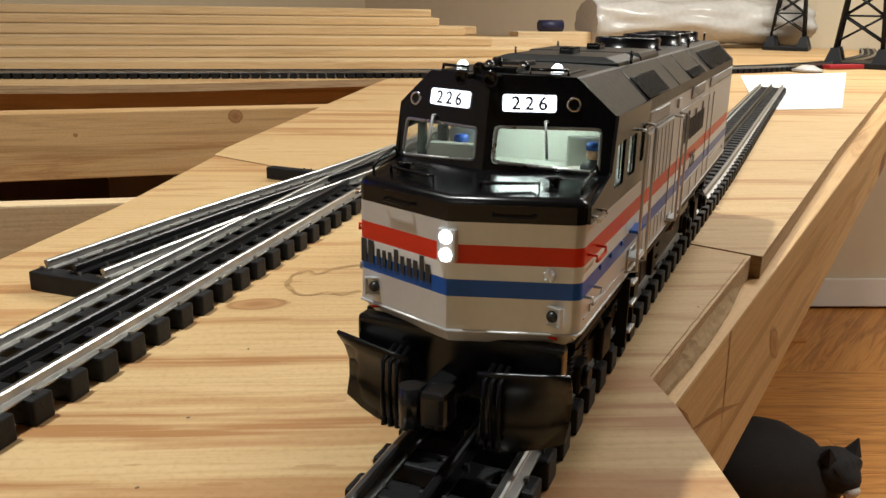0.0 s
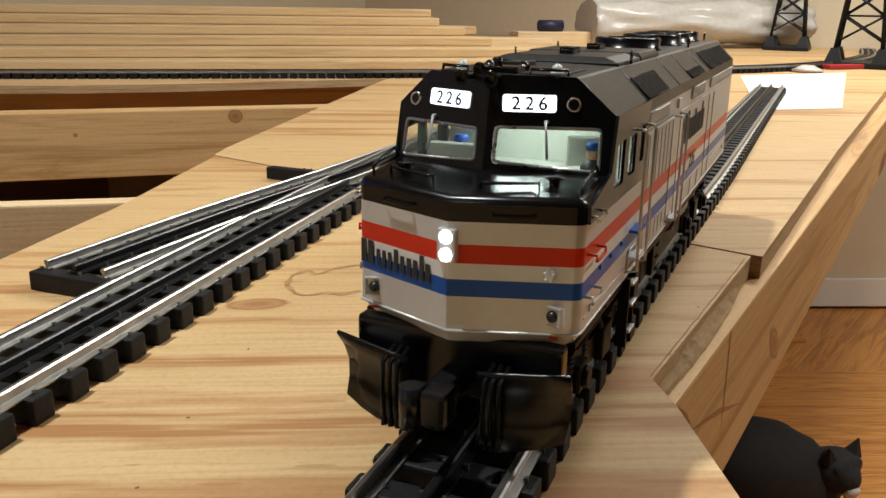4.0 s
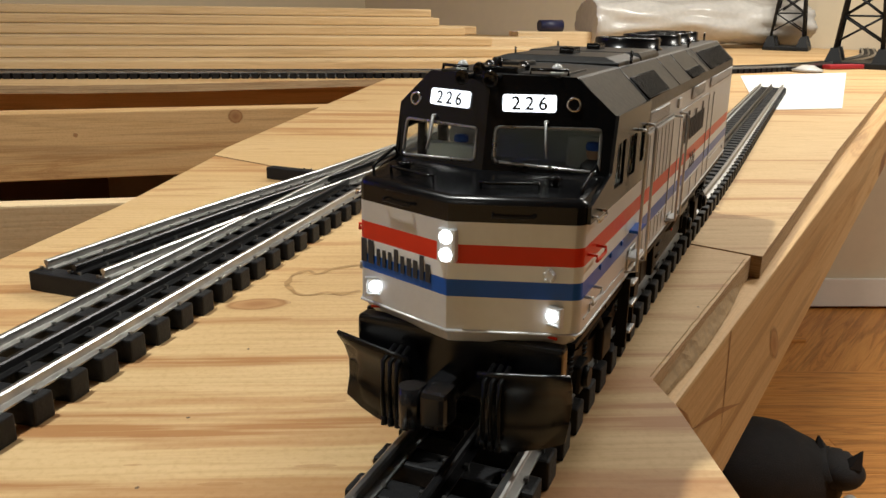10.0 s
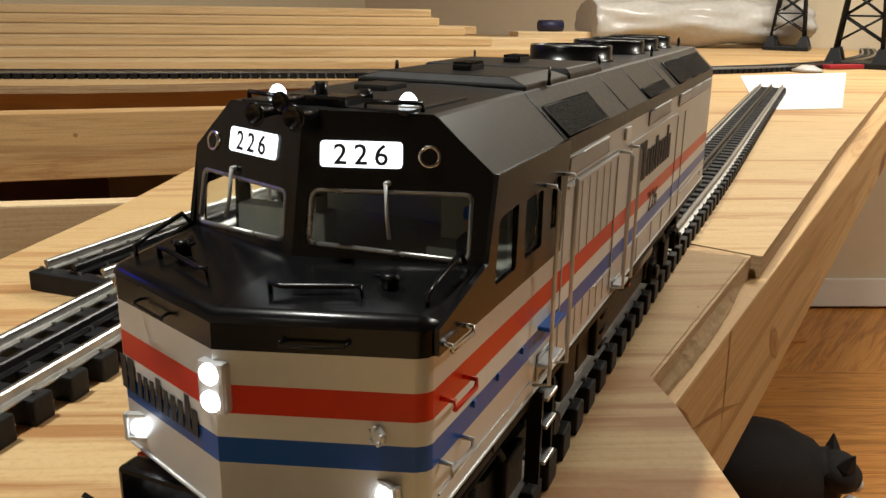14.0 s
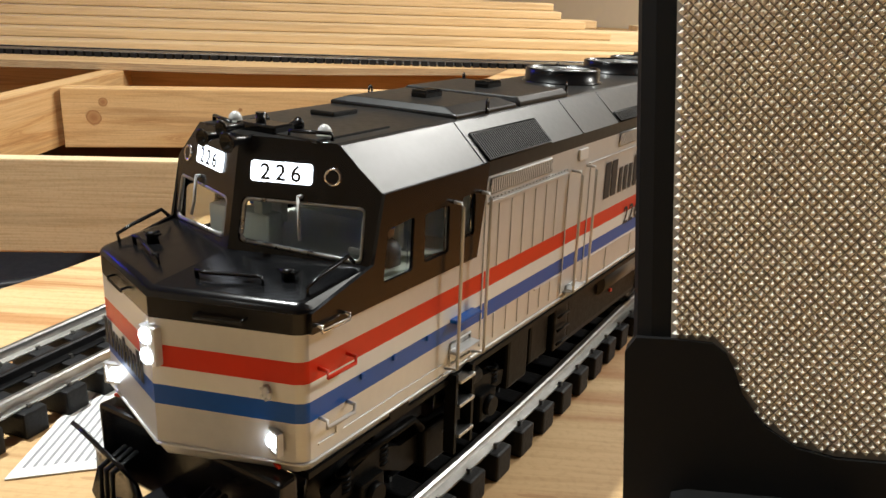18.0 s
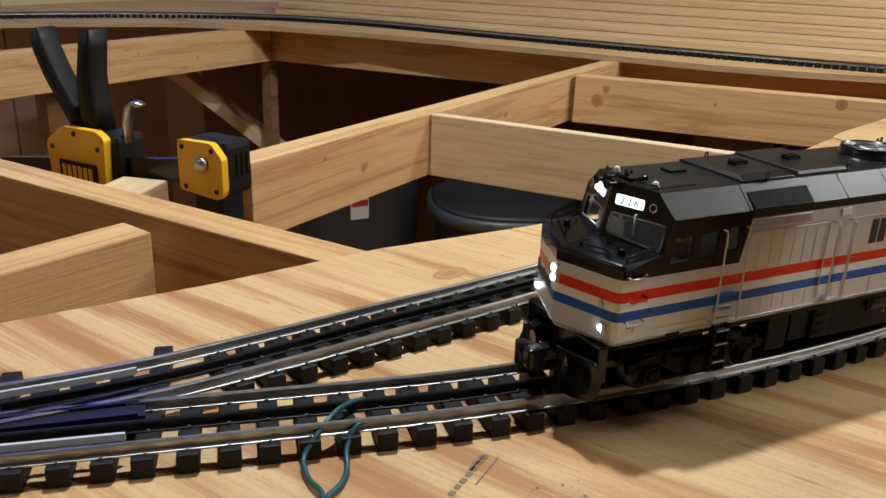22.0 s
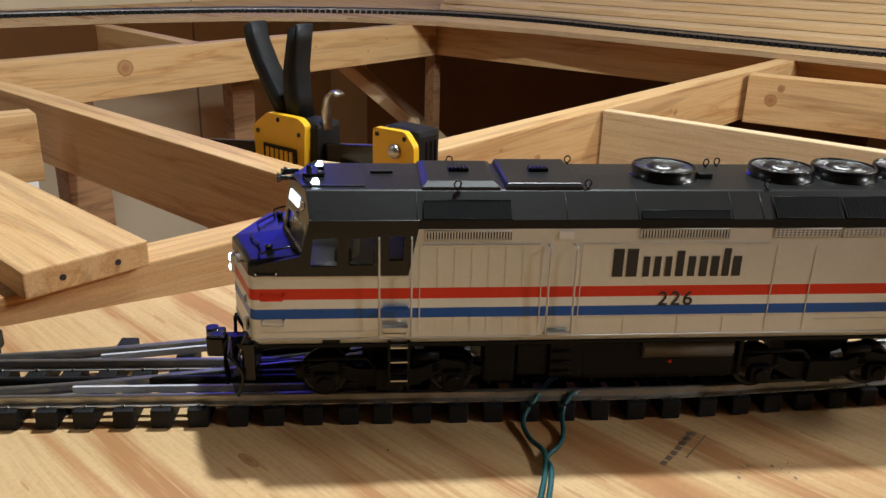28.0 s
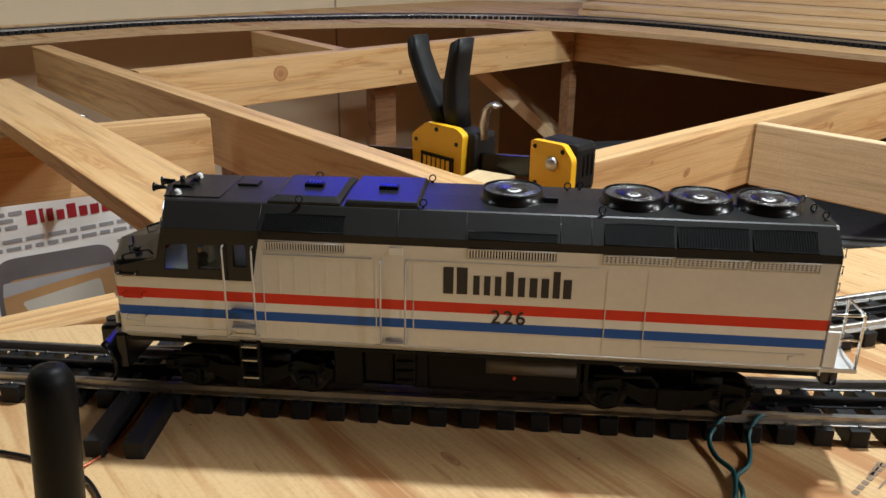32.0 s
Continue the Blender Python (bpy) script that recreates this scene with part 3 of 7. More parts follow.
def lay(name, label, line, ties, near=None, far=None, mid=None):
    """Three rails on a row of ties. near, far and mid: the stretch of the line that each rail takes."""
    top = thing(name, pose(0, 0, 0), label, "track", "toy railway track")
    for off, mat, rng, lab in ((-GAUGE, STEEL, near, "bright steel running rail"), (GAUGE, STEEL, far, "bright steel running rail"), (0.0, DARK_RAIL, mid, "blackened centre rail")):
        a, b = rng or (0, len(line))
        rail = part("rail", sweep(bmesh.new(), line[a:b], off, RAIL), RAIL_WEB if mat is STEEL else mat, top, lab)
        if mat is STEEL:
            part("rail_head", sweep(bmesh.new(), line[a:b], off, HEAD), STEEL, rail, "bright worn rail head")
    bm = bmesh.new()
    for x, y, h, data, shift in ties:
        for off in (-GAUGE, 0.0, GAUGE):
            for e in (-0.0031, 0.0031):
                a = off + e
                box(bm, -0.0006, 0.0006, a - 0.0006, a + 0.0006, TIE_TOP - 0.0004, TIE_TOP + 0.0016, 0, pose(x, y, 0, 0, 0, math.degrees(h)))
    part("spike", bm, SPIKE, top, "small bright rail clips")["kind"] = "stuff"
    for x, y, h, data, shift in ties:
        ob = new("tie", data)
        ob.parent = top
        ob.matrix_basis = pose(x - math.sin(h) * shift, y + math.cos(h) * shift, 0, 0, 0, math.degrees(h) + random.uniform(-1.2, 1.2))
    return top


def tracks():
    ties = []
    for k, (x, y, h) in enumerate(MAIN[::2]):
        if -0.14 < x < 0.085:   # under the turnout the ties reach across both roads
            far = min(SIDING, key=lambda s: abs(s[0] - x))[1] + GAUGE + (0.021 if k % 4 == 1 else 0.009) - y
            if k % 2 or x > 0.0:
                length = 0.0233 + max(far, 0.0233)
                ties.append((x, y, h, tie_mesh(length), (length - 0.0466) / 2))
            else:
                ties.append((x, y, h, TIE, 0))
        elif not -0.165 < x < -0.13:
            ties.append((x, y, h, TIE, 0))
    long_tie = tie_mesh(0.124)
    for x in (-0.1555, -0.137):
        ties.append((x, 0.0015, 0.02, long_tie, 0))
    main = lay("main_track", "three-rail toy track with black ties on the plywood", MAIN, ties)
    # the frog plate with its two ribs, and the guard rails
    bm = slab(bmesh.new(), [(-0.004, 0.0035), (0.0668, 0.0052), (0.0655, 0.0300), (0.030, 0.0215), (-0.004, 0.0150)], TIE_TOP - 0.001, 0.0126)
    plate = part("frog_plate", bm, FROG, main, "dark purple plastic frog plate")
    for p in ([(-0.004, 0.0140), (0.030, 0.0190), (0.0655, 0.0290)], [(-0.004, 0.0135), (0.030, 0.0150), (0.0665, 0.0165)], [(-0.004, 0.0045), (0.0665, 0.0060)]):
        part("frog_rib", sweep(bmesh.new(), smooth_line(p, 0.004), 0.0, [(-0.0008, 0.010), (0.0008, 0.010), (0.0008, 0.0141), (-0.0008, 0.0141)]), FROG, plate)
    for line, off, end in ((SIDING, 0.0095, 0.066), (MAIN, -0.0090, 0.068)):
        run = [q for q in line if -0.075 < q[0] < end]
        part("guard_rail", sweep(bmesh.new(), run, off, [(-0.0008, 0.0108), (0.0008, 0.0108), (0.0008, 0.0140), (-0.0008, 0.0140)]), GUARD, main, "pale guard rail")
    frog = next(k for k, s in enumerate(SIDING) if s[0] > 0.065)
    stuck = next(k for k, s in enumerate(SIDING) if s[0] > 0.1)
    lay("siding_track", "three-rail toy track that branches off at a turnout", SIDING, [(x, y, h, TIE, 0) for x, y, h in SIDING[stuck::2]], near=(4, len(SIDING)), far=(0, len(SIDING)), mid=(frog - 8, len(SIDING)))
    lay("stub_track", "short dead-end leg of a toy turnout", STUB, [(x, y, h, TIE, 0) for x, y, h in STUB[0::2][:14]] + [(0.833, 0.378, 0.25, tie_mesh(0.075), 0.014)], mid=(0, len(STUB)))


tracks()


# ---- the locomotive: x runs back from the nose, -y is its left side, z from the rail heads ----
LOCO = thing("toy_locomotive", pose(0, 0, RAIL_Z), "silver toy diesel locomotive with black roof, red and blue stripes", "toy locomotive")
HW, REAR, EAVE, ROOF = 0.0322, 0.3335, 0.0848, 0.0985


def nose_x(y):
    return 0.0005 + 0.36 * abs(y)


def cab_x(y, z):
    return 0.0232 + 0.2 * (z - 0.0755) + 0.36 * abs(y)


def outline(back=REAR, inset=0.0):
    """Half outline of the carbody, from the nose ridge to the rear: x, y."""
    w = HW - inset
    return [(nose_x(0) + inset, 0), (nose_x(0.03) + inset, 0.0302 - inset), (nose_x(0.0317) + 0.0006 + inset, 0.0317 - inset), (0.0137 + inset, w), (back, w)]


def band(name, z0, z1, mat, half=outline, in0=0.0, in1=0.0, label="", back=REAR):
    """One strip of the lower carbody, round nose and sides."""
    bm = bmesh.new()
    lo, hi = half(back, in0), half(back, in1)
    for s in (1, -1):
        a = [bm.verts.new((x, s * y, z0)) for x, y in lo]
        b = [bm.verts.new((x, s * y, z1)) for x, y in hi]
        for k in range(len(a) - 1):
            f = bm.faces.new((a[k], a[k + 1], b[k + 1], b[k]))
            f.smooth = 0 < k < 3
    bmesh.ops.remove_doubles(bm, verts=bm.verts, dist=1e-6)
    return part(name, bm, mat, LOCO, label)


def panel(bm, outer, holes=(), index=0):
    """A flat polygon with holes, from corner points."""
    edges = []
    for loop in (outer, *holes):
        vs = [bm.verts.new(p) for p in loop]
        edges += [bm.edges.new((vs[k], vs[(k + 1) % len(vs)])) for k in range(len(vs))]
    before = set(bm.faces)
    bmesh.ops.triangle_fill(bm, use_beauty=True, edges=edges)
    for f in set(bm.faces) - before:
        f.material_index = index


def rounded(points, r, steps=3):
    """Rounds the corners of a flat polygon of 3D points."""
    out, n = [], len(points)
    for i in range(n):
        a, p, b = Vector(points[i - 1]), Vector(points[i]), Vector(points[(i + 1) % n])
        u, w = (a - p).normalized(), (b - p).normalized()
        for k in range(steps + 1):
            q = k / steps
            out.append(tuple((p + u * r) * (1 - q) ** 2 + 2 * p * q * (1 - q) + (p + w * r) * q ** 2))
    return out


def solid(ob, thick, offset=-1.0):
    m = ob.modifiers.new("thickness", "SOLIDIFY")
    m.thickness, m.offset = thick, offset
    return ob


def carbody():
    band("sill", 0.0315, 0.0352, SILVER, in0=0.0022, in1=0.0, label="silver bevelled sill")
    bm = bmesh.new()
    for s in (1, -1):
        tube(bm, [(nose_x(0) - 0.0002, 0, 0.0352), (nose_x(0.0315), s * 0.0317, 0.0352), (0.0140, s * (HW + 0.0001), 0.0352), (REAR, s * (HW + 0.0001), 0.0352)], 0.0004, 6)
    part("drip_moulding", bm, SILVER, LOCO, "thin silver moulding")
    band("lower_side", 0.0352, 0.0447, SILVER)
    band("blue_stripe", 0.0447, 0.0493, BLUE, label="blue stripe")
    band("white_stripe", 0.0493, 0.0536, WHITE_STRIPE, label="white stripe")
    band("red_stripe", 0.0536, 0.0586, RED, label="red stripe")
    band("upper_side", 0.0586, 0.0645, SILVER)
    band("nose_band", 0.0645, 0.0690, BLACK, label="black nose band", in1=0.0, back=0.0240)
    # black cab sides with three windows each
    for s in (1, -1):
        y = s * HW
        side = [(0.0137, y, 0.0645), (0.0137, y, 0.0690), (cab_x(HW, 0.0738) - 0.0008, y, 0.0738), (cab_x(HW, EAVE + 0.004), y, EAVE + 0.004), (0.0822, y, EAVE + 0.004), (0.0818, y, EAVE), (0.0778, y, 0.0645)]
        wins = [[(0.0371, y, 0.0688), (0.0482, y, 0.0688), (0.0488, y, 0.0815), (0.0387, y, 0.0807)],
                [(0.0530, y, 0.0693), (0.0637, y, 0.0693), (0.0637, y, 0.0812), (0.0530, y, 0.0812)],
                [(0.0695, y, 0.0712), (0.0758, y, 0.0712), (0.0758, y, 0.0821), (0.0695, y, 0.0821)]]
        bm = bmesh.new()
        panel(bm, side, [rounded(w, 0.0010) for w in wins])
        cab_wall = solid(part("cab_side", bm, BLACK, LOCO, "black cab side with three windows"), 0.0009, -s)
        for x0, x1, z0, z1 in ((0.0365, 0.0492, 0.0683, 0.082), (0.0525, 0.0642, 0.0688, 0.0817), (0.069, 0.0763, 0.0707, 0.0826)):
            part("window_pane", box(bmesh.new(), x0, x1, s * (HW - 0.0016), s * (HW - 0.0012), z0, z1), GLASS, cab_wall, "clear cab window").visible_shadow = False
        for loop in ([(0.0530, 0.0693), (0.0637, 0.0693), (0.0637, 0.0812), (0.0530, 0.0812), (0.0530, 0.0693)], [(0.0695, 0.0712), (0.0758, 0.0712), (0.0758, 0.0821), (0.0695, 0.0821), (0.0695, 0.0712)]):
            part("window_frame", tube(bmesh.new(), [(x, s * (HW - 0.0005), z) for x, z in loop], 0.0004, 6), CHROME, cab_wall, "bright window frame")
        part("rain_gutter", tube(bmesh.new(), [(0.0515, s * (HW + 0.0004), 0.0832), (0.0655, s * (HW + 0.0004), 0.0834)], 0.00035, 6), CHROME, cab_wall)
    # cab front, a shallow V that leans back
    bm = bmesh.new()
    F = lambda y, z: (cab_x(y, z), y, z)
    for s in (1, -1):
        face = [F(0, 0.0726), F(s * HW, 0.0722), F(s * HW, EAVE + 0.004), F(s * 0.0215, ROOF), F(0, ROOF + 0.0003)]
        if s > 0:
            win = [F(0.0026, 0.0752), F(0.0026, 0.0848), F(0.0296, 0.0848), F(0.0302, 0.0732)]
        else:
            win = [F(-0.0020, 0.0755), F(-0.0020, 0.0856), F(-0.0293, 0.0856), F(-0.0298, 0.0731)]
        panel(bm, face, [rounded(win, 0.0016)])
    solid(part("cab_front", bm, BLACK, LOCO, "black raked cab front"), 0.0011, 1.0)
    for s in (1, -1):
        bm = bmesh.new()
        y0, y1 = (0.0020, 0.0306) if s > 0 else (-0.0014, -0.0306)
        a = [(cab_x(y, z) + d, y, z) for d in (0.0014, 0.0018) for y, z in ((y0, 0.0745), (y1, 0.0726), (y1, 0.0862), (y0, 0.0862))]
        vs = [bm.verts.new(p) for p in a]
        for q in ((0, 1, 2, 3), (4, 5, 6, 7), (0, 1, 5, 4), (1, 2, 6, 5), (2, 3, 7, 6), (3, 0, 4, 7)):
            bm.faces.new([vs[k] for k in q])
        part("windscreen", bm, GLASS, LOCO, "clear windscreen pane").visible_shadow = False
    for s, c in ((1, ((0.0030, 0.0756), (0.0030, 0.0844), (0.0292, 0.0844), (0.0297, 0.0737))), (-1, ((-0.0024, 0.0759), (-0.0024, 0.0852), (-0.0289, 0.0852), (-0.0294, 0.0736)))):
        loop = rounded([F(y, z) for y, z in c], 0.0016)
        part("windscreen_frame", tube(bmesh.new(), [(x + 0.0005, y, z) for x, y, z in loop + loop[:1]], 0.00055, 8), FRAME_GREY, LOCO, "bright windscreen frame")
    # nose top: slopes up to the windscreen, with rounded front lip
    bm = bmesh.new()
    rows = []
    for u, dz, dx in ((0.0, 0.0, 0.0), (0.0, 0.0010, 0.0003), (0.0, 0.0017, 0.0010), (0.0, 0.0021, 0.0020), (1.0, 0.0, 0.0)):
        row = []
        for y in (-HW, -0.0312, -0.0300, 0.0, 0.0300, 0.0312, HW):
            drop = {HW: 0.0016, 0.0312: 0.0003}.get(abs(y), 0.0)
            if u == 0:
                x = 0.0137 if abs(y) == HW else nose_x(y)
                row.append(bm.verts.new((x + dx, y, 0.0690 + dz * (1 - drop / 0.0021))))
            else:
                row.append(bm.verts.new((cab_x(y, 0.0738) + 0.0008, y, 0.0738 - 0.0006 * abs(y) / HW - drop * 0.6)))
        rows.append(row)
    for a, b in zip(rows, rows[1:]):
        for k in range(len(a) - 1):
            bm.faces.new((a[k], a[k + 1], b[k + 1], b[k])).smooth = b is not rows[-1]
    for s, k in ((-1, 0), (1, -1)):     # close the gap to the cab side
        bm.faces.new([rows[0][k], rows[-1][k], bm.verts.new((0.0360, s * HW, 0.0690))])
    part("nose_top", bm, BLACK, LOCO, "black sloping nose top")
    # hood sides and the roof behind the cab
    for s in (1, -1):
        bm = bmesh.new()
        panel(bm, [(0.0778, s * HW, 0.0645), (0.0818, s * HW, EAVE), (REAR, s * HW, EAVE), (REAR, s * HW, 0.0645)])
        part("hood_side", bm, SILVER, LOCO)
    bm = bmesh.new()
    section = [(HW, EAVE), (HW - 0.0003, EAVE + 0.0038), (0.0222, ROOF - 0.0004), (0.0210, ROOF), (0.0, ROOF + 0.0004)]
    xs = [None, 0.0818, 0.1440, 0.2230, REAR]
    loops = []
    for i, x in enumerate(xs):
        loop = []
        for s in (-1, 1):
            pts = section if s < 0 else section[-2::-1]
            for y, z in pts:
                loop.append(bm.verts.new(((cab_x(y, z) if i == 0 else x) + 0.0002, s * y, z)))
        loops.append(loop)
    for a, b in zip(loops, loops[1:]):
        for k in range(len(a) - 1):
            bm.faces.new((a[k], a[k + 1], b[k + 1], b[k]))
    part("roof", bm, ROOF_BLACK, LOCO, "satin black roof with sloping sides")
    bm = bmesh.new()
    panel(bm, [(REAR, -HW, 0.0315), (REAR, -HW, EAVE), (REAR, -0.0222, ROOF), (REAR, 0.0222, ROOF), (REAR, HW, EAVE), (REAR, HW, 0.0315)])
    solid(part("rear_bulkhead", bm, SILVER, LOCO), 0.0010)
    bm = box(bmesh.new(), 0.014, REAR, -HW + 0.001, HW - 0.001, 0.0305, 0.0320)
    part("underframe", bm, BLACK_ROUGH, LOCO, "black underframe")


carbody()


def text_mesh(words, size, spread=1.0, weight=0.0):
    """Lettering as a mesh, flat in xy, from the built-in font."""
    cu = bpy.data.curves.new("lettering", "FONT")
    cu.body, cu.size, cu.extrude, cu.space_character, cu.offset = words, size, 0.00005, spread, weight
    ob = bpy.data.objects.new("lettering", cu)
    scene.collection.objects.link(ob)
    data = bpy.data.meshes.new_from_object(ob.evaluated_get(bpy.context.evaluated_depsgraph_get()))
    bpy.data.objects.remove(ob)
    bpy.data.curves.remove(cu)
    return data


def lettering(words, size, parent, m, mat, pitch, weight=0.0):
    """Figures one by one along x, each a mesh of its own, centred on the pose m."""
    for k, c in enumerate(words):
        data = text_mesh(c, size, 1.0, weight)
        data.materials.clear()
        data.materials.append(mat)
        xs, ys = [v.co.x for v in data.vertices], [v.co.y for v in data.vertices]
        ob = new("numeral", data)
        ob.parent = parent
        ob.matrix_basis = m @ pose((k - (len(words) - 1) / 2) * pitch - (min(xs) + max(xs)) / 2, -(min(ys) + max(ys)) / 2, 0)


def cab_frame(y, z):
    """The pose of a sign on the cab front at y, z: its x to the viewer's right, its z outward."""
    s = 1 if y > 0 else -1
    right = Vector((cab_x(y - 0.001, z) - cab_x(y, z), -0.001, 0)).normalized()
    up = Vector((0.2, 0, 1)).normalized()
    out = right.cross(up).normalized()
    up = out.cross(right)
    m = Matrix((right, up, out)).transposed().to_4x4()
    m.translation = (cab_x(y, z), y, z)
    return m


DITCH_BULBS, STROBE_BULBS = [], []
CLEAR_LENS = material("frosted_clear_lens", (0.62, 0.62, 0.60), 0.25)
DARK_LENS = material("unlit_lens", (0.02, 0.019, 0.018), 0.35)


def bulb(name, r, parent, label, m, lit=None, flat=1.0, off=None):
    """A ball-shaped lamp, one half lit, one dark; turning it stands in for switching."""
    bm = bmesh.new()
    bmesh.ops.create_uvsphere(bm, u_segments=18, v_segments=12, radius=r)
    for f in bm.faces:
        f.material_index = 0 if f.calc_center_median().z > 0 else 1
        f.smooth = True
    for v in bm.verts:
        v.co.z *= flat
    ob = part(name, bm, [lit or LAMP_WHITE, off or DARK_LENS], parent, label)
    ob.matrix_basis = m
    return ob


def front_details():
    for y, w in ((0.0132, 0.0150), (-0.0103, 0.0144)):
        z = 0.0915
        m = cab_frame(y, z)
        bm = bmesh.new()
        loop = rounded([(-w / 2, -0.0023, 0), (w / 2, -0.0023, 0), (w / 2, 0.0023, 0), (-w / 2, 0.0023, 0)], 0.0008)
        panel(bm, [(a, b, 0.00045) for a, b, _ in loop])
        ob = solid(part("number_board", bm, BOARD_WHITE, LOCO, "lit white number board with black figures"), 0.0004)
        ob.matrix_basis = m
        lettering("226", 0.0050, ob, pose(0, 0, 0.0007), INK, 0.0036, 0.00006)
    for y, z in ((0.0262, 0.0903), (-0.0215, 0.0914)):
        bm = bmesh.new()
        lathe(bm, [(0.0013, -0.0002), (0.0014, 0.0004), (0.0019, 0.0005), (0.0021, 0.0), (0.0020, -0.0004)], 20)
        ob = part("class_light", bm, CHROME, LOCO, "chrome-ringed class light")
        ob.matrix_basis = cab_frame(y, z)
        part("lens", cyl(bmesh.new(), 0.0013, 0.0013, -0.0003, 0.00045), BLACK, ob)
    # twin headlights on the nose ridge
    bm = box(bmesh.new(), -0.0005, 0.003, -0.0026, 0.0026, 0.0538, 0.0627, 0.0008)
    hl = part("headlight_casing", bm, SILVER, LOCO, "silver twin headlight casing")
    for z in (0.0607, 0.0560):
        bm = bmesh.new()
        lathe(bm, [(0.0018, -0.0004), (0.0018, 0.0002), (0.0015, 0.0005), (0.0008, 0.0007)], 20)
        ob = part("headlight", bm, LAMP_WHITE, hl, "lit white headlight", True)
        ob.matrix_basis = pose(-0.0006, 0, z, 0, -90, 0)
    # ditch lights in square recessed plates; the lamp sits towards the outer side
    for s in (-1, 1):
        y = s * 0.0252
        m = Matrix.Translation((nose_x(y), y, 0.0405)) @ pose(0, 0, 0, 0, 0, s * 19.8)
        bm = bmesh.new()
        for a in ((-0.0036, -0.0029, -0.0027, 0.0027), (0.0029, 0.0036, -0.0027, 0.0027), (-0.0029, 0.0029, 0.0020, 0.0027), (-0.0029, 0.0029, -0.0027, -0.0020)):
            box(bm, -0.0006, 0.0008, a[0], a[1], a[2], a[3], 0.0002)
        ob = part("ditch_light", bm, SILVER, LOCO, "square silver ditch light housing")
        ob.matrix_basis = m
        part("ditch_plate", box(bmesh.new(), -0.0001, 0.0006, -0.0029, 0.0029, -0.0020, 0.0020), SILVER, ob)
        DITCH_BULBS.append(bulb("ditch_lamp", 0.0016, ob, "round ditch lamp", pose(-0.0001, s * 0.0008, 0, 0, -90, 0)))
    bm = bmesh.new()
    lathe(bm, [(0.0017, -0.0002), (0.0017, 0.0004), (0.0012, 0.0008)], 12)
    for k in range(5):
        a = 2 * math.pi * k / 5
        cyl(bm, 0.0004, 0.0004, 0.0, 0.0011, 8, pose(0.0014 * math.cos(a), 0.0014 * math.sin(a), 0))
    part("filler_cap", bm, SILVER, LOCO, "round silver filler cap").matrix_basis = Matrix.Translation((nose_x(0.0248) - 0.0002, -0.0248, 0.0513)) @ pose(0, 0, 0, 0, 0, -19.8) @ pose(0, 0, 0, 0, -90, 0)
    # small dull red reflectors low on the nose corners
    for s in (1, -1):
        bm = box(bmesh.new(), -0.0001, 0.0006, -0.0018, 0.0018, -0.0003, 0.0003)
        part("reflector", bm, RED, LOCO, "small dull red reflector").matrix_basis = Matrix.Translation((nose_x(0.0255) + 0.0002, s * 0.0255, 0.0343)) @ pose(0, 0, 0, 0, 0, s * 19.8)
    # wipers
    for y0, y1, z0 in ((0.0185, 0.0200, 0.0862), (-0.0152, -0.0163, 0.0868)):
        bm = tube(bmesh.new(), [(cab_x(y0, z0) - 0.0012, y0, z0), (cab_x(y1, z0 - 0.0060) - 0.0009, (y0 + y1) / 2, z0 - 0.0060), (cab_x(y1, z0 - 0.0095) - 0.0006, y1, z0 - 0.0095)], 0.00042, 6)
        lathe(bm, [(0.0005, 0.0), (0.0005, 0.0012), (0.0003, 0.0014)], 10, Matrix.Translation((cab_x(y0, z0), y0, z0)) @ pose(0, 0, 0, 0, -90, 0))
        part("wiper", bm, SILVER, LOCO, "grey windscreen wiper")
    # grab irons on the nose
    def grab(points, mat, r=0.00045):
        part("grab_iron", tube(bmesh.new(), points, r, 6), mat, LOCO, "thin wire grab iron")
    for y0, y1 in ((0.0216, 0.0125), (-0.0110, -0.0207)):
        grab([(nose_x(y0), y0, 0.0668), (nose_x(y0) - 0.0015, y0, 0.0667), (nose_x(y0) - 0.0015, y0, 0.0662), (nose_x(y1) - 0.0015, y1, 0.0662), (nose_x(y1) - 0.0015, y1, 0.0667), (nose_x(y1), y1, 0.0668)], BLACK, 0.0003)
    nz = lambda x, y: 0.0711 + (x - nose_x(y) - 0.002) / 0.0212 * 0.0027
    for y0, y1 in ((0.0245, 0.0090), (-0.0050, -0.0190)):
        x0, x1 = nose_x(y0) + 0.0075, nose_x(y1) + 0.0075
        grab([(x0, y0, nz(x0, y0) - 0.001), (x0 - 0.0004, y0, nz(x0, y0) + 0.0018), (x0, y0 - 0.002, nz(x0, y0) + 0.0014), (x1, y1 + 0.002, nz(x1, y1) + 0.0014), (x1 - 0.0004, y1, nz(x1, y1) + 0.0018), (x1, y1, nz(x1, y1) - 0.001)], BLACK, 0.0005)
    for s in (1, -1):
        y = s * 0.0298
        grab([(0.0165, y, 0.0705), (0.0160, y, 0.0732), (0.0200, y, 0.0745), (0.0290, y, 0.0765), (0.0310, y, 0.0745)], BLACK, 0.0005)
        grab([(0.0150, s * HW, 0.0662), (0.0150, s * (HW + 0.0025), 0.0662), (0.0150, s * (HW + 0.0025), 0.0652), (0.0235, s * (HW + 0.0025), 0.0652), (0.0235, s * (HW + 0.0025), 0.0662), (0.0235, s * HW, 0.0662)], CHROME)
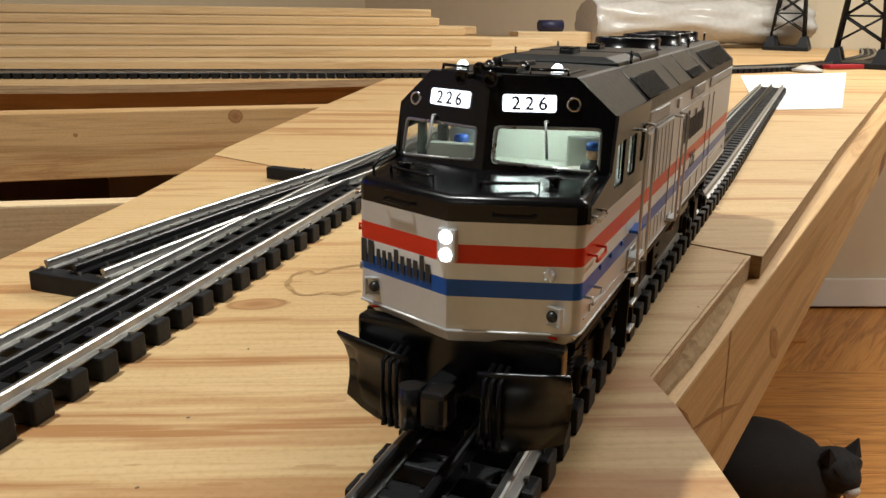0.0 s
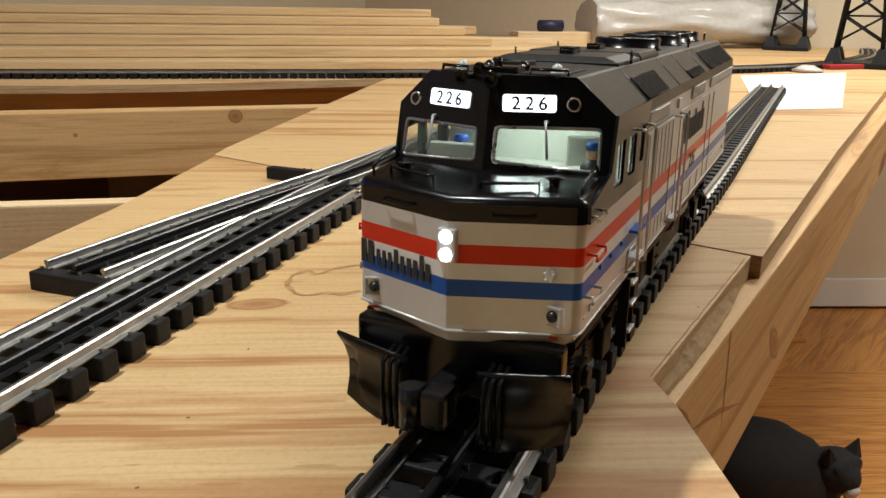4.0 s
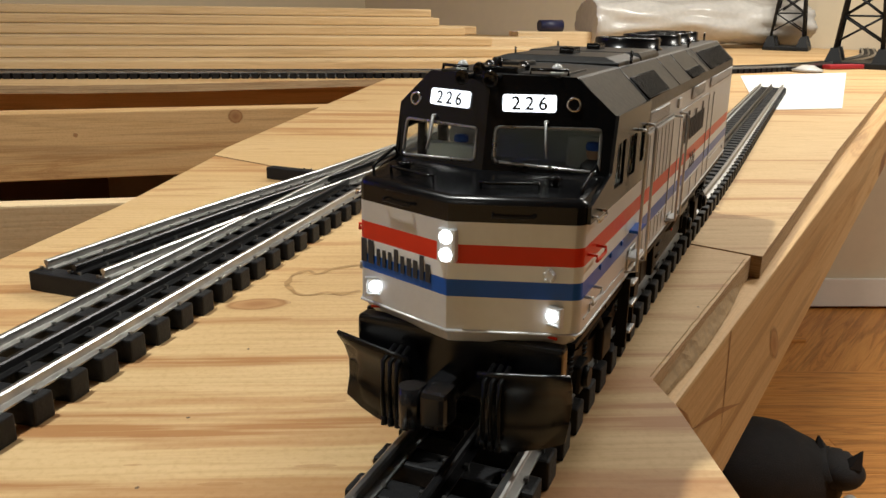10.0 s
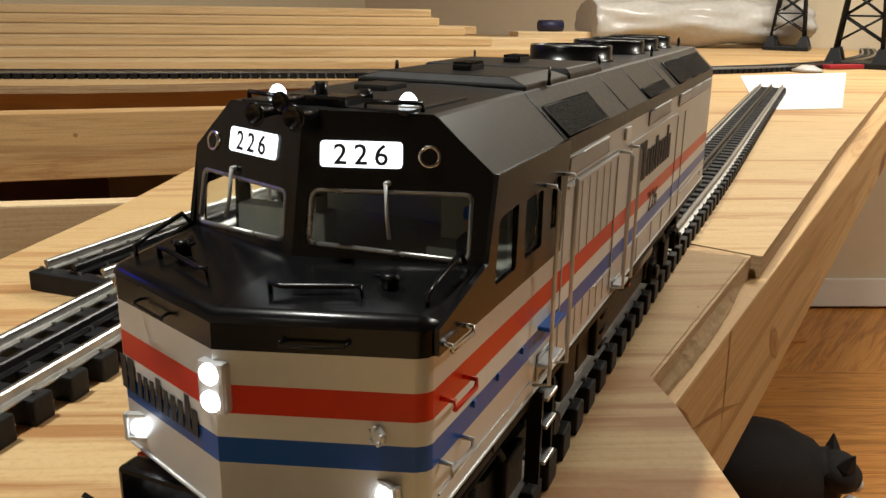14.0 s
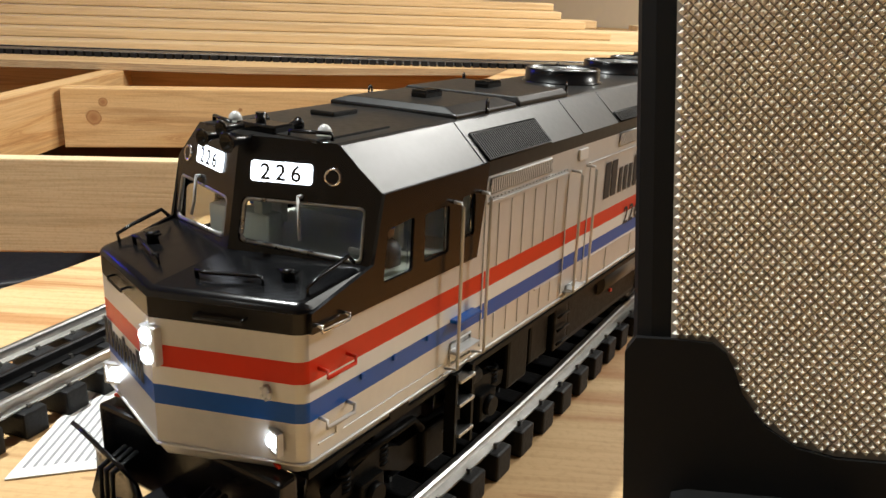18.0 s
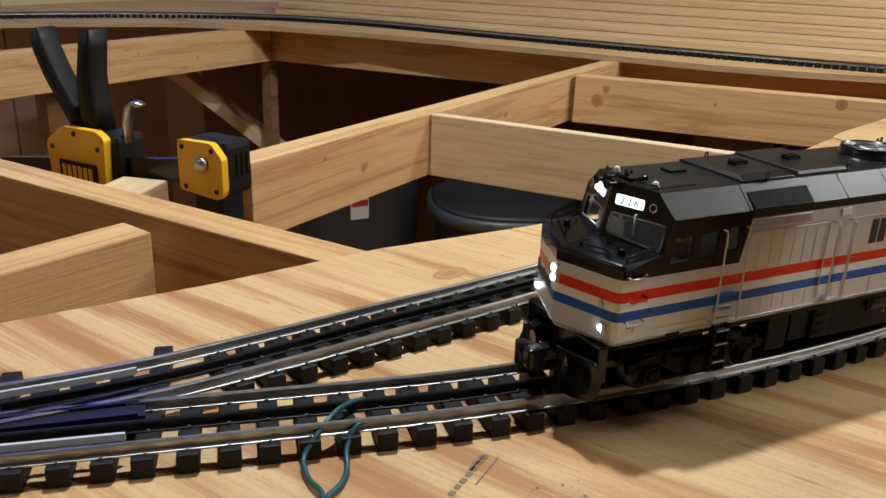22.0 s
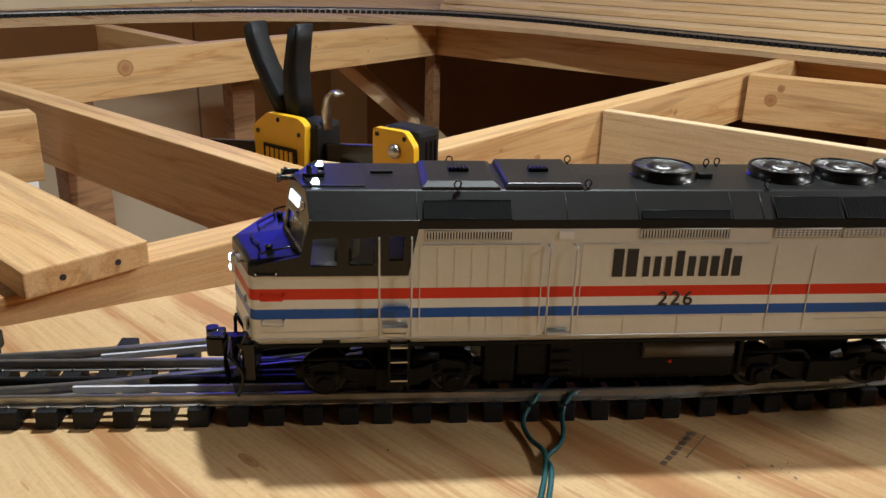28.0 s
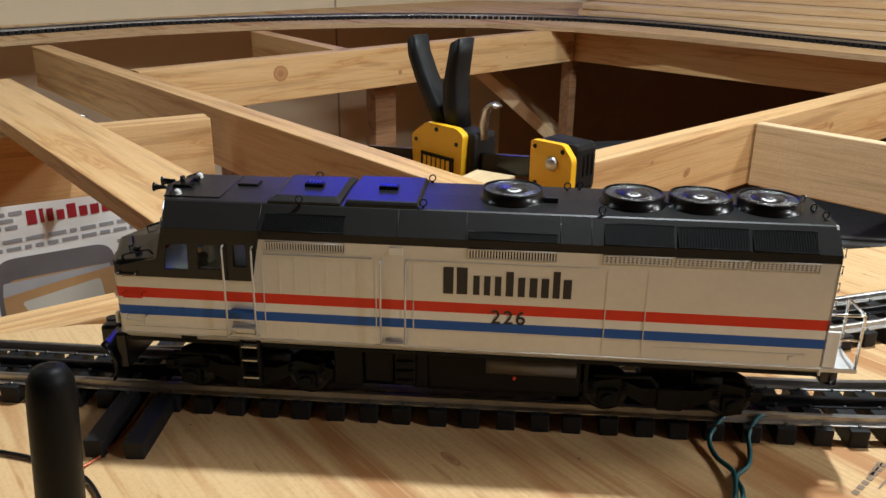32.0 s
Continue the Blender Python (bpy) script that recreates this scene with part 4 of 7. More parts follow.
        grab([(0.0165, s * HW, 0.0560), (0.0165, s * (HW + 0.0025), 0.0560), (0.0165, s * (HW + 0.0025), 0.0545), (0.0255, s * (HW + 0.0025), 0.0545), (0.0255, s * (HW + 0.0025), 0.0560), (0.0255, s * HW, 0.0560)], RED)
        grab([(0.0165, s * HW, 0.0445), (0.0165, s * (HW + 0.0022), 0.0445), (0.0165, s * (HW + 0.0022), 0.0428), (0.0255, s * (HW + 0.0022), 0.0428), (0.0255, s * (HW + 0.0022), 0.0445), (0.0255, s * HW, 0.0445)], SILVER)
    for x, y in ((0.0195, 0.0215), (0.0195, -0.0215)):
        bm = bmesh.new()
        z = nz(x, y)
        lathe(bm, [(0.0014, -0.001), (0.0014, 0.0012), (0.0017, 0.0014), (0.0017, 0.0022), (0.0010, 0.0025)], 14, pose(x, y, z))
        box(bm, x - 0.0008, x + 0.0008, y - 0.0024, y + 0.0024, z + 0.0015, z + 0.0021, 0.0002)
        part("sand_hatch", bm, BLACK, LOCO, "black sand filler on the nose")


front_details()


def on_side(s, x, z, out=0.0002):
    """A pose on the carbody side s (-1: left): its x runs along the text, its z outward."""
    return pose(x, s * (HW + out), z, 90, 0, 0) if s < 0 else pose(x, s * (HW + out), z, 90, 0, 180)


# strokes of the railroad's name as plain bars: start and end along the name, foot and head, lean
BARS = [(0.00, 0.080, 0.0, 1.0, 0.0), (0.105, 0.190, 0.0, 1.0, 0.0), (0.235, 0.285, 0.0, 0.72, 0.0), (0.320, 0.370, 0.0, 0.72, 0.0), (0.405, 0.455, 0.0, 0.72, 0.0),
        (0.490, 0.550, 0.0, 0.92, 0.0), (0.585, 0.640, 0.0, 0.72, 0.0), (0.675, 0.735, 0.0, 0.72, 0.0), (0.765, 0.825, 0.0, 0.72, 0.0), (0.855, 0.910, 0.0, 1.0, 0.0), (0.935, 1.00, 0.0, 0.72, 0.0)]


def name_bars(width, height):
    bm = bmesh.new()
    for a, b, lo, hi, lean in BARS:
        q = [(a * width, lo * height), (b * width, lo * height), ((b + lean) * width, hi * height), ((a + lean) * width, hi * height)]
        vs = [bm.verts.new((x, y, z)) for z in (0.0, 0.0001) for x, y in q]
        for f in ((3, 2, 1, 0), (4, 5, 6, 7), (0, 1, 5, 4), (1, 2, 6, 5), (2, 3, 7, 6), (3, 0, 4, 7)):
            bm.faces.new([vs[k] for k in f])
    return bm


def louvre(name, a, b, rows, mat, back, label):
    """Slats between the corner lines a (lower) and b (upper), each a pair of end points, over a dark backing."""
    a0, a1, b0, b1 = [Vector(p) for p in (*a, *b)]
    out = (a1 - a0).cross(b0 - a0).normalized()
    if out.dot(Vector((0, a0.y, 0.01))) < 0:
        out = -out
    bm = bmesh.new()
    for k in range(rows):
        u0, u1 = (k + 0.12) / rows, (k + 0.62) / rows
        q = [a0.lerp(a1, u0), a0.lerp(a1, u1), b0.lerp(b1, u1), b0.lerp(b1, u0)]
        vs = [bm.verts.new(p + out * d) for d in (0.0001, 0.0006) for p in q]
        for f in ((0, 1, 2, 3), (4, 5, 6, 7), (0, 1, 5, 4), (1, 2, 6, 5), (2, 3, 7, 6), (3, 0, 4, 7)):
            bm.faces.new([vs[i] for i in f])
    ob = part(name, bm, mat, LOCO, label)
    bm = bmesh.new()
    bm.faces.new([bm.verts.new(p + out * 0.00025) for p in (a0, a1, b1, b0)])
    solid(part("backing", bm, back, ob), 0.0002)
    bm = bmesh.new()
    loop = [a0, a1, b1, b0, a0]
    tube(bm, [p + out * 0.0003 for p in loop], 0.0004, 4)
    part("rim", bm, mat, ob)


def slope(s, x, t):
    """A point on the sloping roof side; t: 0 at its foot, 1 at its head."""
    return (x, s * (HW - 0.0003 + t * (0.0222 - HW + 0.0003)), EAVE + 0.0038 + t * (ROOF - 0.0004 - EAVE - 0.0038))


def side_details():
    for s in (-1, 1):
        y = s * HW
        # name, number
        w = 0.0567
        ob = part("name_lettering", name_bars(w, 0.0128), INK, LOCO, "dark railroad name as plain bars")
        ob.matrix_basis = on_side(s, 0.1650 if s < 0 else 0.1650 + w, 0.0629)
        lettering("226", 0.0094, LOCO, on_side(s, 0.1944, 0.0525, 0.0003), INK, 0.0056, 0.00008)
        # door posts and steps
        for x, top in ((0.0656, 0.0816), (0.0790, 0.0816), (0.1370, 0.0776), (0.1482, 0.0776)):
            bm = tube(bmesh.new(), [(x, y, top), (x, y + s * 0.0030, top), (x, y + s * 0.0036, top - 0.001), (x, y + s * 0.0036, 0.0375), (x, y, 0.0368)], 0.00045, 8)
            part("handrail", bm, SILVER, LOCO, "bright vertical handrail")
        for x0, x1, z, mat in ((0.0668, 0.0778, 0.0492, BLUE), (0.0668, 0.0778, 0.0405, SILVER), (0.1382, 0.1470, 0.0368, SILVER)):
            bm = box(bmesh.new(), x0, x1, min(y, y + s * 0.0032), max(y, y + s * 0.0032), z, z + 0.0010, 0.0003)
            part("step", bm, mat, LOCO)
        for x0, x1, z0, z1 in ((0.0672, 0.0772, 0.0372, 0.0432), (0.1386, 0.1466, 0.0352, 0.0385)):
            bm = bmesh.new()
            tube(bm, [(x0, y + s * 0.0002, z0), (x0, y + s * 0.0002, z1), (x1, y + s * 0.0002, z1), (x1, y + s * 0.0002, z0), (x0, y + s * 0.0002, z0)], 0.00035, 5)
            part("step_recess", bm, SILVER, LOCO)
        for z in (0.0316, 0.0246, 0.0154):
            bm = box(bmesh.new(), 0.0703, 0.0778, min(s * 0.0290, s * 0.0345), max(s * 0.0290, s * 0.0345), z - 0.0007, z + 0.0002, 0.0002)
            part("ladder_step", bm, STEEL, LOCO, "small metal ladder step")
        for x in (0.0698, 0.0783):
            part("ladder_side", box(bmesh.new(), x - 0.0006, x + 0.0006, min(s * 0.030, s * 0.0335), max(s * 0.030, s * 0.0335), 0.010, 0.0335), BLACK_ROUGH, LOCO)
        # panel battens, ledge with rivets, door seams
        bm = bmesh.new()
        for x in (0.0903, 0.0975, 0.1047, 0.1119, 0.1191, 0.1263):
            for z0, z1 in ((0.0372, 0.0446), (0.0587, 0.0765)):
                box(bm, x - 0.00035, x + 0.00035, min(y, y + s * 0.00025), max(y, y + s * 0.00025), z0, z1)
        part("batten", bm, SILVER, LOCO, "raised vertical battens on the side")["kind"] = "stuff"
        bm = box(bmesh.new(), 0.0835, 0.1330, min(y, y + s * 0.0008), max(y, y + s * 0.0008), 0.0772, 0.0779)
        box(bm, 0.1500, 0.2330, min(y, y + s * 0.0005), max(y, y + s * 0.0005), 0.0777, 0.0781)
        for k in range(24):
            cyl(bm, 0.0003, 0.0003, -0.0001, 0.0005, 6, pose(0.0845 + 0.0021 * k, y, 0.0787, s * -90))
        part("rivet_ledge", bm, SILVER, LOCO)
        bm = bmesh.new()
        for x, z0, z1 in ((0.1723, 0.0355, 0.0440), (0.1966, 0.0355, 0.0440), (0.2173, 0.0355, 0.0440), (0.2370, 0.0365, 0.0765), (0.2545, 0.0365, 0.0765), (0.0826, 0.0370, 0.0800), (0.1345, 0.0370, 0.0770), (0.1515, 0.0370, 0.0770)):
            box(bm, x - 0.0002, x + 0.0002, min(y, y + s * 0.0003), max(y, y + s * 0.0003), z0, z1)
        for x0, x1, z in ((0.115, 0.136, 0.0440), (0.150, 0.2310, 0.0440), (0.2370, 0.2850, 0.0440), (0.2600, 0.3250, 0.0415), (0.0160, 0.0640, 0.0385)):
            box(bm, x0, x1, min(y, y + s * 0.0003), max(y, y + s * 0.0003), z - 0.0002, z + 0.0002)
        part("panel_seam", bm, SILVER, LOCO, "thin panel seams")["kind"] = "stuff"
        bm = box(bmesh.new(), 0.0412, 0.0488, min(y, y + s * 0.0003), max(y, y + s * 0.0003), 0.0331, 0.0348)
        part("sill_mesh", bm, BLACK_ROUGH, LOCO, "small dark vent in the sill")
        bm = box(bmesh.new(), 0.0215, 0.0238, min(y, y + s * 0.0004), max(y, y + s * 0.0004), 0.0388, 0.0408)
        part("access_plate", bm, SILVER, LOCO)
        part("access_plate", box(bmesh.new(), 0.3185, 0.3205, min(y, y + s * 0.0004), max(y, y + s * 0.0004), 0.0385, 0.0405), SILVER, LOCO)
        for z in (0.0500, 0.0470):
            for x in (0.0300, 0.0420, 0.0560):
                if z > 0.048:
                    part("latch", box(bmesh.new(), x, x + 0.0012, min(y, y + s * 0.0006), max(y, y + s * 0.0006), z - 0.002, z - 0.0006, 0.0002), BLUE, LOCO)
        # grilles
        louvre("side_grille", ((0.0845, y, 0.0802), (0.1206, y, 0.0802)), ((0.0845, y, 0.0840), (0.1206, y, 0.0840)), 30, SILVER, BLACK_ROUGH, "silver slatted grille")
        louvre("side_grille", ((0.1755, y, 0.0804), (0.2142, y, 0.0804)), ((0.1755, y, 0.0846), (0.2142, y, 0.0846)), 30, SILVER, BLACK_ROUGH, "silver slatted grille")
        for x0, x1 in ((0.2342, 0.2635), (0.2650, 0.2950), (0.2965, 0.3250)):
            louvre("side_grille", ((x0, y, 0.0806), (x1, y, 0.0806)), ((x0, y, 0.0845), (x1, y, 0.0845)), 16, SILVER, BLACK_ROUGH, "silver meshed grille")
            bm = bmesh.new()
            for k in range(4):
                z = 0.0812 + 0.0010 * k
                box(bm, x0, x1, min(y, y + s * 0.0007), max(y, y + s * 0.0007), z - 0.0002, z + 0.0002)
            part("grille_bar", bm, SILVER, LOCO)["kind"] = "stuff"
        louvre("roof_louvre", (slope(s, 0.0838, 0.02), slope(s, 0.1205, 0.02)), (slope(s, 0.0838, 0.66), slope(s, 0.1205, 0.66)), 34, BLACK_ROUGH, BLACK_ROUGH, "black slatted roof vent")
        louvre("roof_louvre", (slope(s, 0.1758, 0.02), slope(s, 0.2142, 0.02)), (slope(s, 0.1758, 0.30), slope(s, 0.2142, 0.30)), 34, BLACK_ROUGH, BLACK_ROUGH, "black slatted roof vent")
        for x0, x1 in ((0.2345, 0.2640), (0.2655, 0.2955), (0.2970, 0.3240)):
            louvre("roof_louvre", (slope(s, x0, 0.02), slope(s, x1, 0.02)), (slope(s, x0, 0.78), slope(s, x1, 0.78)), 24, BLACK_ROUGH, BLACK_ROUGH, "black meshed radiator vent")
        for x in (0.0812, 0.1440, 0.1745, 0.2155, 0.2290):
            bm = bmesh.new()
            a, b = Vector(slope(s, x, 0.0)), Vector(slope(s, x, 1.0))
            tube(bm, [a, b], 0.0002, 5)
            part("roof_seam", bm, ROOF_BLACK, LOCO)
        bm = box(bmesh.new(), 0.1405, 0.1470, min(y, y + s * 0.0008), max(y, y + s * 0.0008), 0.0802, 0.0838, 0.0003)
        part("marker_plate", bm, WHITE_STRIPE, LOCO, "small white louvred plate")


side_details()


def roof_details():
    # two bevelled hatches
    for x0, x1, w, ix, iy in ((0.0835, 0.1170, 0.0215, 0.0025, 0.005), (0.1190, 0.1525, 0.0215, 0.0008, 0.0014)):
        bm = bmesh.new()
        lo = [(x0, -w), (x1, -w), (x1, w), (x0, w)]
        hi = [(x0 + ix, -w + iy), (x1 - ix, -w + iy), (x1 - ix, w - iy), (x0 + ix, w - iy)]
        a, m, b = [[bm.verts.new((x, y, z)) for x, y in q] for q, z in ((lo, ROOF - 0.0005), (lo, ROOF + 0.0010), (hi, ROOF + 0.0026))]
        for u, v in ((a, m), (m, b)):
            for k in range(4):
                bm.faces.new((u[k], u[(k + 1) % 4], v[(k + 1) % 4], v[k]))
        bm.faces.new(b)
        bmesh.ops.bevel(bm, geom=[e for e in bm.edges], offset=0.0003, segments=1, affect="EDGES")
        hatch = part("roof_hatch", bm, ROOF_BLACK, LOCO, "bevelled black roof hatch")
        cx = (x0 + x1) / 2
        bm = box(bmesh.new(), cx - 0.004, cx + 0.005, -0.003, 0.002, ROOF + 0.0024, ROOF + 0.0042, 0.0004)
        for k in range(5):
            box(bm, cx - 0.0035 + 0.0017 * k, cx - 0.0028 + 0.0017 * k, -0.003, 0.002, ROOF + 0.0040, ROOF + 0.0047)
        part("hatch_vent", bm, BLACK, hatch)
    bm = box(bmesh.new(), 0.0620, 0.0720, 0.002, 0.010, ROOF, ROOF + 0.0016, 0.0005)
    part("roof_vent", bm, ROOF_BLACK, LOCO, "low black roof vent")
    bm = box(bmesh.new(), 0.2085, 0.2150, -0.006, 0.000, ROOF, ROOF + 0.0028, 0.0005)
    part("roof_vent", bm, ROOF_BLACK, LOCO, "low black roof vent")
    bm = box(bmesh.new(), 0.0335, 0.0600, -0.0175, 0.0175, ROOF - 0.0003, ROOF + 0.0006, 0.0003)
    part("cab_roof_panel", bm, ROOF_BLACK, LOCO)
    # fans
    for x in (0.1940, 0.2491, 0.2792, 0.3096):
        bm = bmesh.new()
        lathe(bm, [(0.0152, ROOF - 0.0008), (0.0152, ROOF + 0.0008), (0.0142, ROOF + 0.0010), (0.0142, ROOF + 0.0048), (0.0139, ROOF + 0.0053), (0.0131, ROOF + 0.0053), (0.0129, ROOF + 0.0036), (0.0001, ROOF + 0.0036)], 44)
        fan = part("roof_fan", bm, BLACK, LOCO, "round black roof fan with bright turned top")
        fan.matrix_basis = pose(x, 0, 0)
        bm = bmesh.new()
        lathe(bm, [(0.0078, ROOF + 0.0036), (0.0078, ROOF + 0.0047), (0.0002, ROOF + 0.0048)], 48)
        for k in range(5):
            r = 0.0084 + 0.00092 * k
            lathe(bm, [(r, ROOF + 0.0038), (r, ROOF + 0.0047), (r + 0.00058, ROOF + 0.0047), (r + 0.00058, ROOF + 0.0038)], 44)
        part("fan_grille", bm, FAN_METAL, fan, "turned metal fan grille")
        part("fan_hub", lathe(bmesh.new(), [(0.0020, ROOF + 0.0044), (0.0020, ROOF + 0.0050), (0.0012, ROOF + 0.0052)], 20), FAN_METAL, fan)
    # lifting rings
    for x, y in ((0.0985, -0.0222), (0.0985, 0.0185), (0.1545, -0.0200), (0.2200, 0.0150), (0.2335, -0.0205), (0.2260, 0.0170), (0.3270, 0.0080), (0.3280, -0.0050), (0.3300, -0.0150), (0.1545, 0.0200)):
        bm = tube(bmesh.new(), [(0.0016 * math.cos(a), 0, 0.0021 + 0.0016 * math.sin(a)) for a in [2 * math.pi * k / 14 for k in range(15)]], 0.00035, 6)
        cyl(bm, 0.0006, 0.0005, -0.0004, 0.0006, 8)
        part("lifting_eye", bm, BLACK, LOCO, "small black lifting eye").matrix_basis = pose(x, y, ROOF + 0.0004, 0, 0, 20)
    # horns, strobes and the bars before them
    for dx, y, dz, turn, size in ((0.0, 0.0055, 0.0022, 0, 1.0), (0.0, -0.0030, 0.0022, 0, 1.1), (0.001, 0.0012, 0.0044, 0, 0.9), (0.006, -0.0050, 0.0040, 180, 0.9), (0.006, 0.0050, 0.0042, 180, 0.8)):
        bm = bmesh.new()
        lathe(bm, [(0.0007, 0.0), (0.0008, 0.0040), (0.0010, 0.0062), (0.0015, 0.0078), (0.0019, 0.0084), (0.0016, 0.0084), (0.0009, 0.0072)], 16, Matrix.Diagonal((size * 1.1, size * 1.1, size * 0.85, 1)))
        ob = part("horn", bm, BLACK, LOCO, "black air horn", True)
        ob.matrix_basis = pose(0.0300 + dx, y + 0.0010, ROOF + dz - 0.0026, 0, -90 if not turn else 90, 0)
    bm = box(bmesh.new(), 0.0330, 0.0395, -0.0055, 0.0065, ROOF, ROOF + 0.0022, 0.0005)
    cyl(bm, 0.0012, 0.0012, 0, 0.0045, 10, pose(0.0355, 0.001, ROOF))
    part("horn_mount", bm, BLACK, LOCO)
    for y in (-0.0148, 0.0132):
        bm = lathe(bmesh.new(), [(0.0019, 0.0), (0.0019, 0.0004), (0.0016, 0.0006)], 16)
        base = part("strobe_lamp", bm, CAB_GREY, LOCO, "small clear strobe lamp on the cab roof")
        base.matrix_basis = pose(0.0392, y, ROOF + 0.0004)
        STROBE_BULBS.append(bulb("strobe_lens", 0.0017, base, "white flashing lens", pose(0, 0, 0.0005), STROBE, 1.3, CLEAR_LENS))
    for y0, y1 in ((-0.0090, -0.0185), (0.0095, 0.0185)):
        x0, x1 = cab_x(y0, ROOF) + 0.0030, cab_x(y1, ROOF) + 0.0030
        bm = tube(bmesh.new(), [(x0, y0, ROOF), (x0, y0, ROOF + 0.0016), (x1, y1, ROOF + 0.0016), (x1, y1, ROOF)], 0.0005, 6)
        part("roof_bar", bm, BLACK, LOCO, "thin black bar on the cab roof")


FAN_METAL = speckled("turned_fan_metal", (0.17, 0.17, 0.168), 0.34, 1.0, 120.0, 0.2)
_n, _l, _b = nodes_of(FAN_METAL)
_t = _n.new("ShaderNodeTangent")
_t.direction_type, _t.axis = "RADIAL", "Z"
_b.inputs["Anisotropic"].default_value = 0.85
_l.new(_t.outputs[0], _b.inputs["Tangent"])
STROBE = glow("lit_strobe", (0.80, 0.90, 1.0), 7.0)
CAB_GREY = speckled("cab_grey", (0.60, 0.61, 0.54), 0.6, 0.0, 200.0, 0.05)
roof_details()


WHEELS = []


def truck(cx):
    """A four-wheel truck: frame, springs, axle boxes and wheels."""
    base = part("truck", box(bmesh.new(), cx - 0.012, cx + 0.012, -0.0145, 0.0145, 0.010, 0.026, 0.001), BLACK_ROUGH, LOCO, "black cast locomotive truck")
    for s in (-1, 1):
        bm = bmesh.new()
        prof = [(-0.042, 0.0165), (-0.034, 0.0185), (-0.024, 0.0205), (-0.014, 0.0160), (0.014, 0.0160), (0.024, 0.0205), (0.034, 0.0185), (0.042, 0.0165),
                (0.041, 0.0120), (0.022, 0.0130), (0.012, 0.0075), (-0.012, 0.0075), (-0.022, 0.0130), (-0.041, 0.0120)]
        a = [bm.verts.new((cx + x, s * 0.0215, z)) for x, z in prof]
        b = [bm.verts.new((cx + x, s * 0.0250, z)) for x, z in prof]
        bm.faces.new(a)
        bm.faces.new(b)
        for k in range(len(prof)):
            bm.faces.new((a[k], a[(k + 1) % len(prof)], b[(k + 1) % len(prof)], b[k]))
        box(bm, cx - 0.006, cx + 0.006, min(s * 0.0245, s * 0.0275), max(s * 0.0245, s * 0.0275), 0.0060, 0.0175, 0.0008)
        part("side_frame", bm, BLACK_ROUGH, base)
        for x in (-0.0286, 0.0286):
            bm = box(bmesh.new(), cx + x - 0.0048, cx + x + 0.0048, min(s * 0.022, s * 0.0275), max(s * 0.022, s * 0.0275), 0.0060, 0.0150, 0.001)
            cyl(bm, 0.0036, 0.0030, 0.0, 0.0022, 16, pose(cx + x, s * 0.0270, 0.0105, -90 * s))
            part("axle_box", bm, BLACK_ROUGH, base)
            bm = bmesh.new()
            for q in (-0.0075, 0.0075):
                pts = [(cx + x + q + 0.0016 * math.cos(u), s * 0.0240 + 0.0016 * math.sin(u), 0.0135 + 0.0062 * u / (8 * math.pi)) for u in [k * math.pi / 5 for k in range(41)]]
                tube(bm, pts, 0.0005, 5)
            part("spring", bm, BLACK_ROUGH, base)
            bm = lathe(bmesh.new(), [(0.0116, 0.0), (0.0116, 0.0010), (0.0106, 0.0014), (0.0104, 0.0046), (0.0085, 0.0046), (0.0080, 0.0036), (0.0030, 0.0036), (0.0024, 0.0050)], 28)
            wheel = part("wheel", bm, DARK_RAIL, base, "blackened metal wheel")
            wheel.matrix_basis = pose(cx + x, s * 0.0148, 0.0106, -90 * s)
            WHEELS.append((wheel, s))
        bm = tube(bmesh.new(), [(cx - 0.036, s * 0.0262, 0.0225), (cx - 0.010, s * 0.0262, 0.0225), (cx - 0.006, s * 0.0262, 0.0180)], 0.0011, 8)
        cyl(bm, 0.0026, 0.0026, -0.006, 0.006, 14, pose(cx + 0.016, s * 0.0262, 0.0235, 0, 90, 0))
        part("brake_cylinder", bm, BLACK_ROUGH, base)


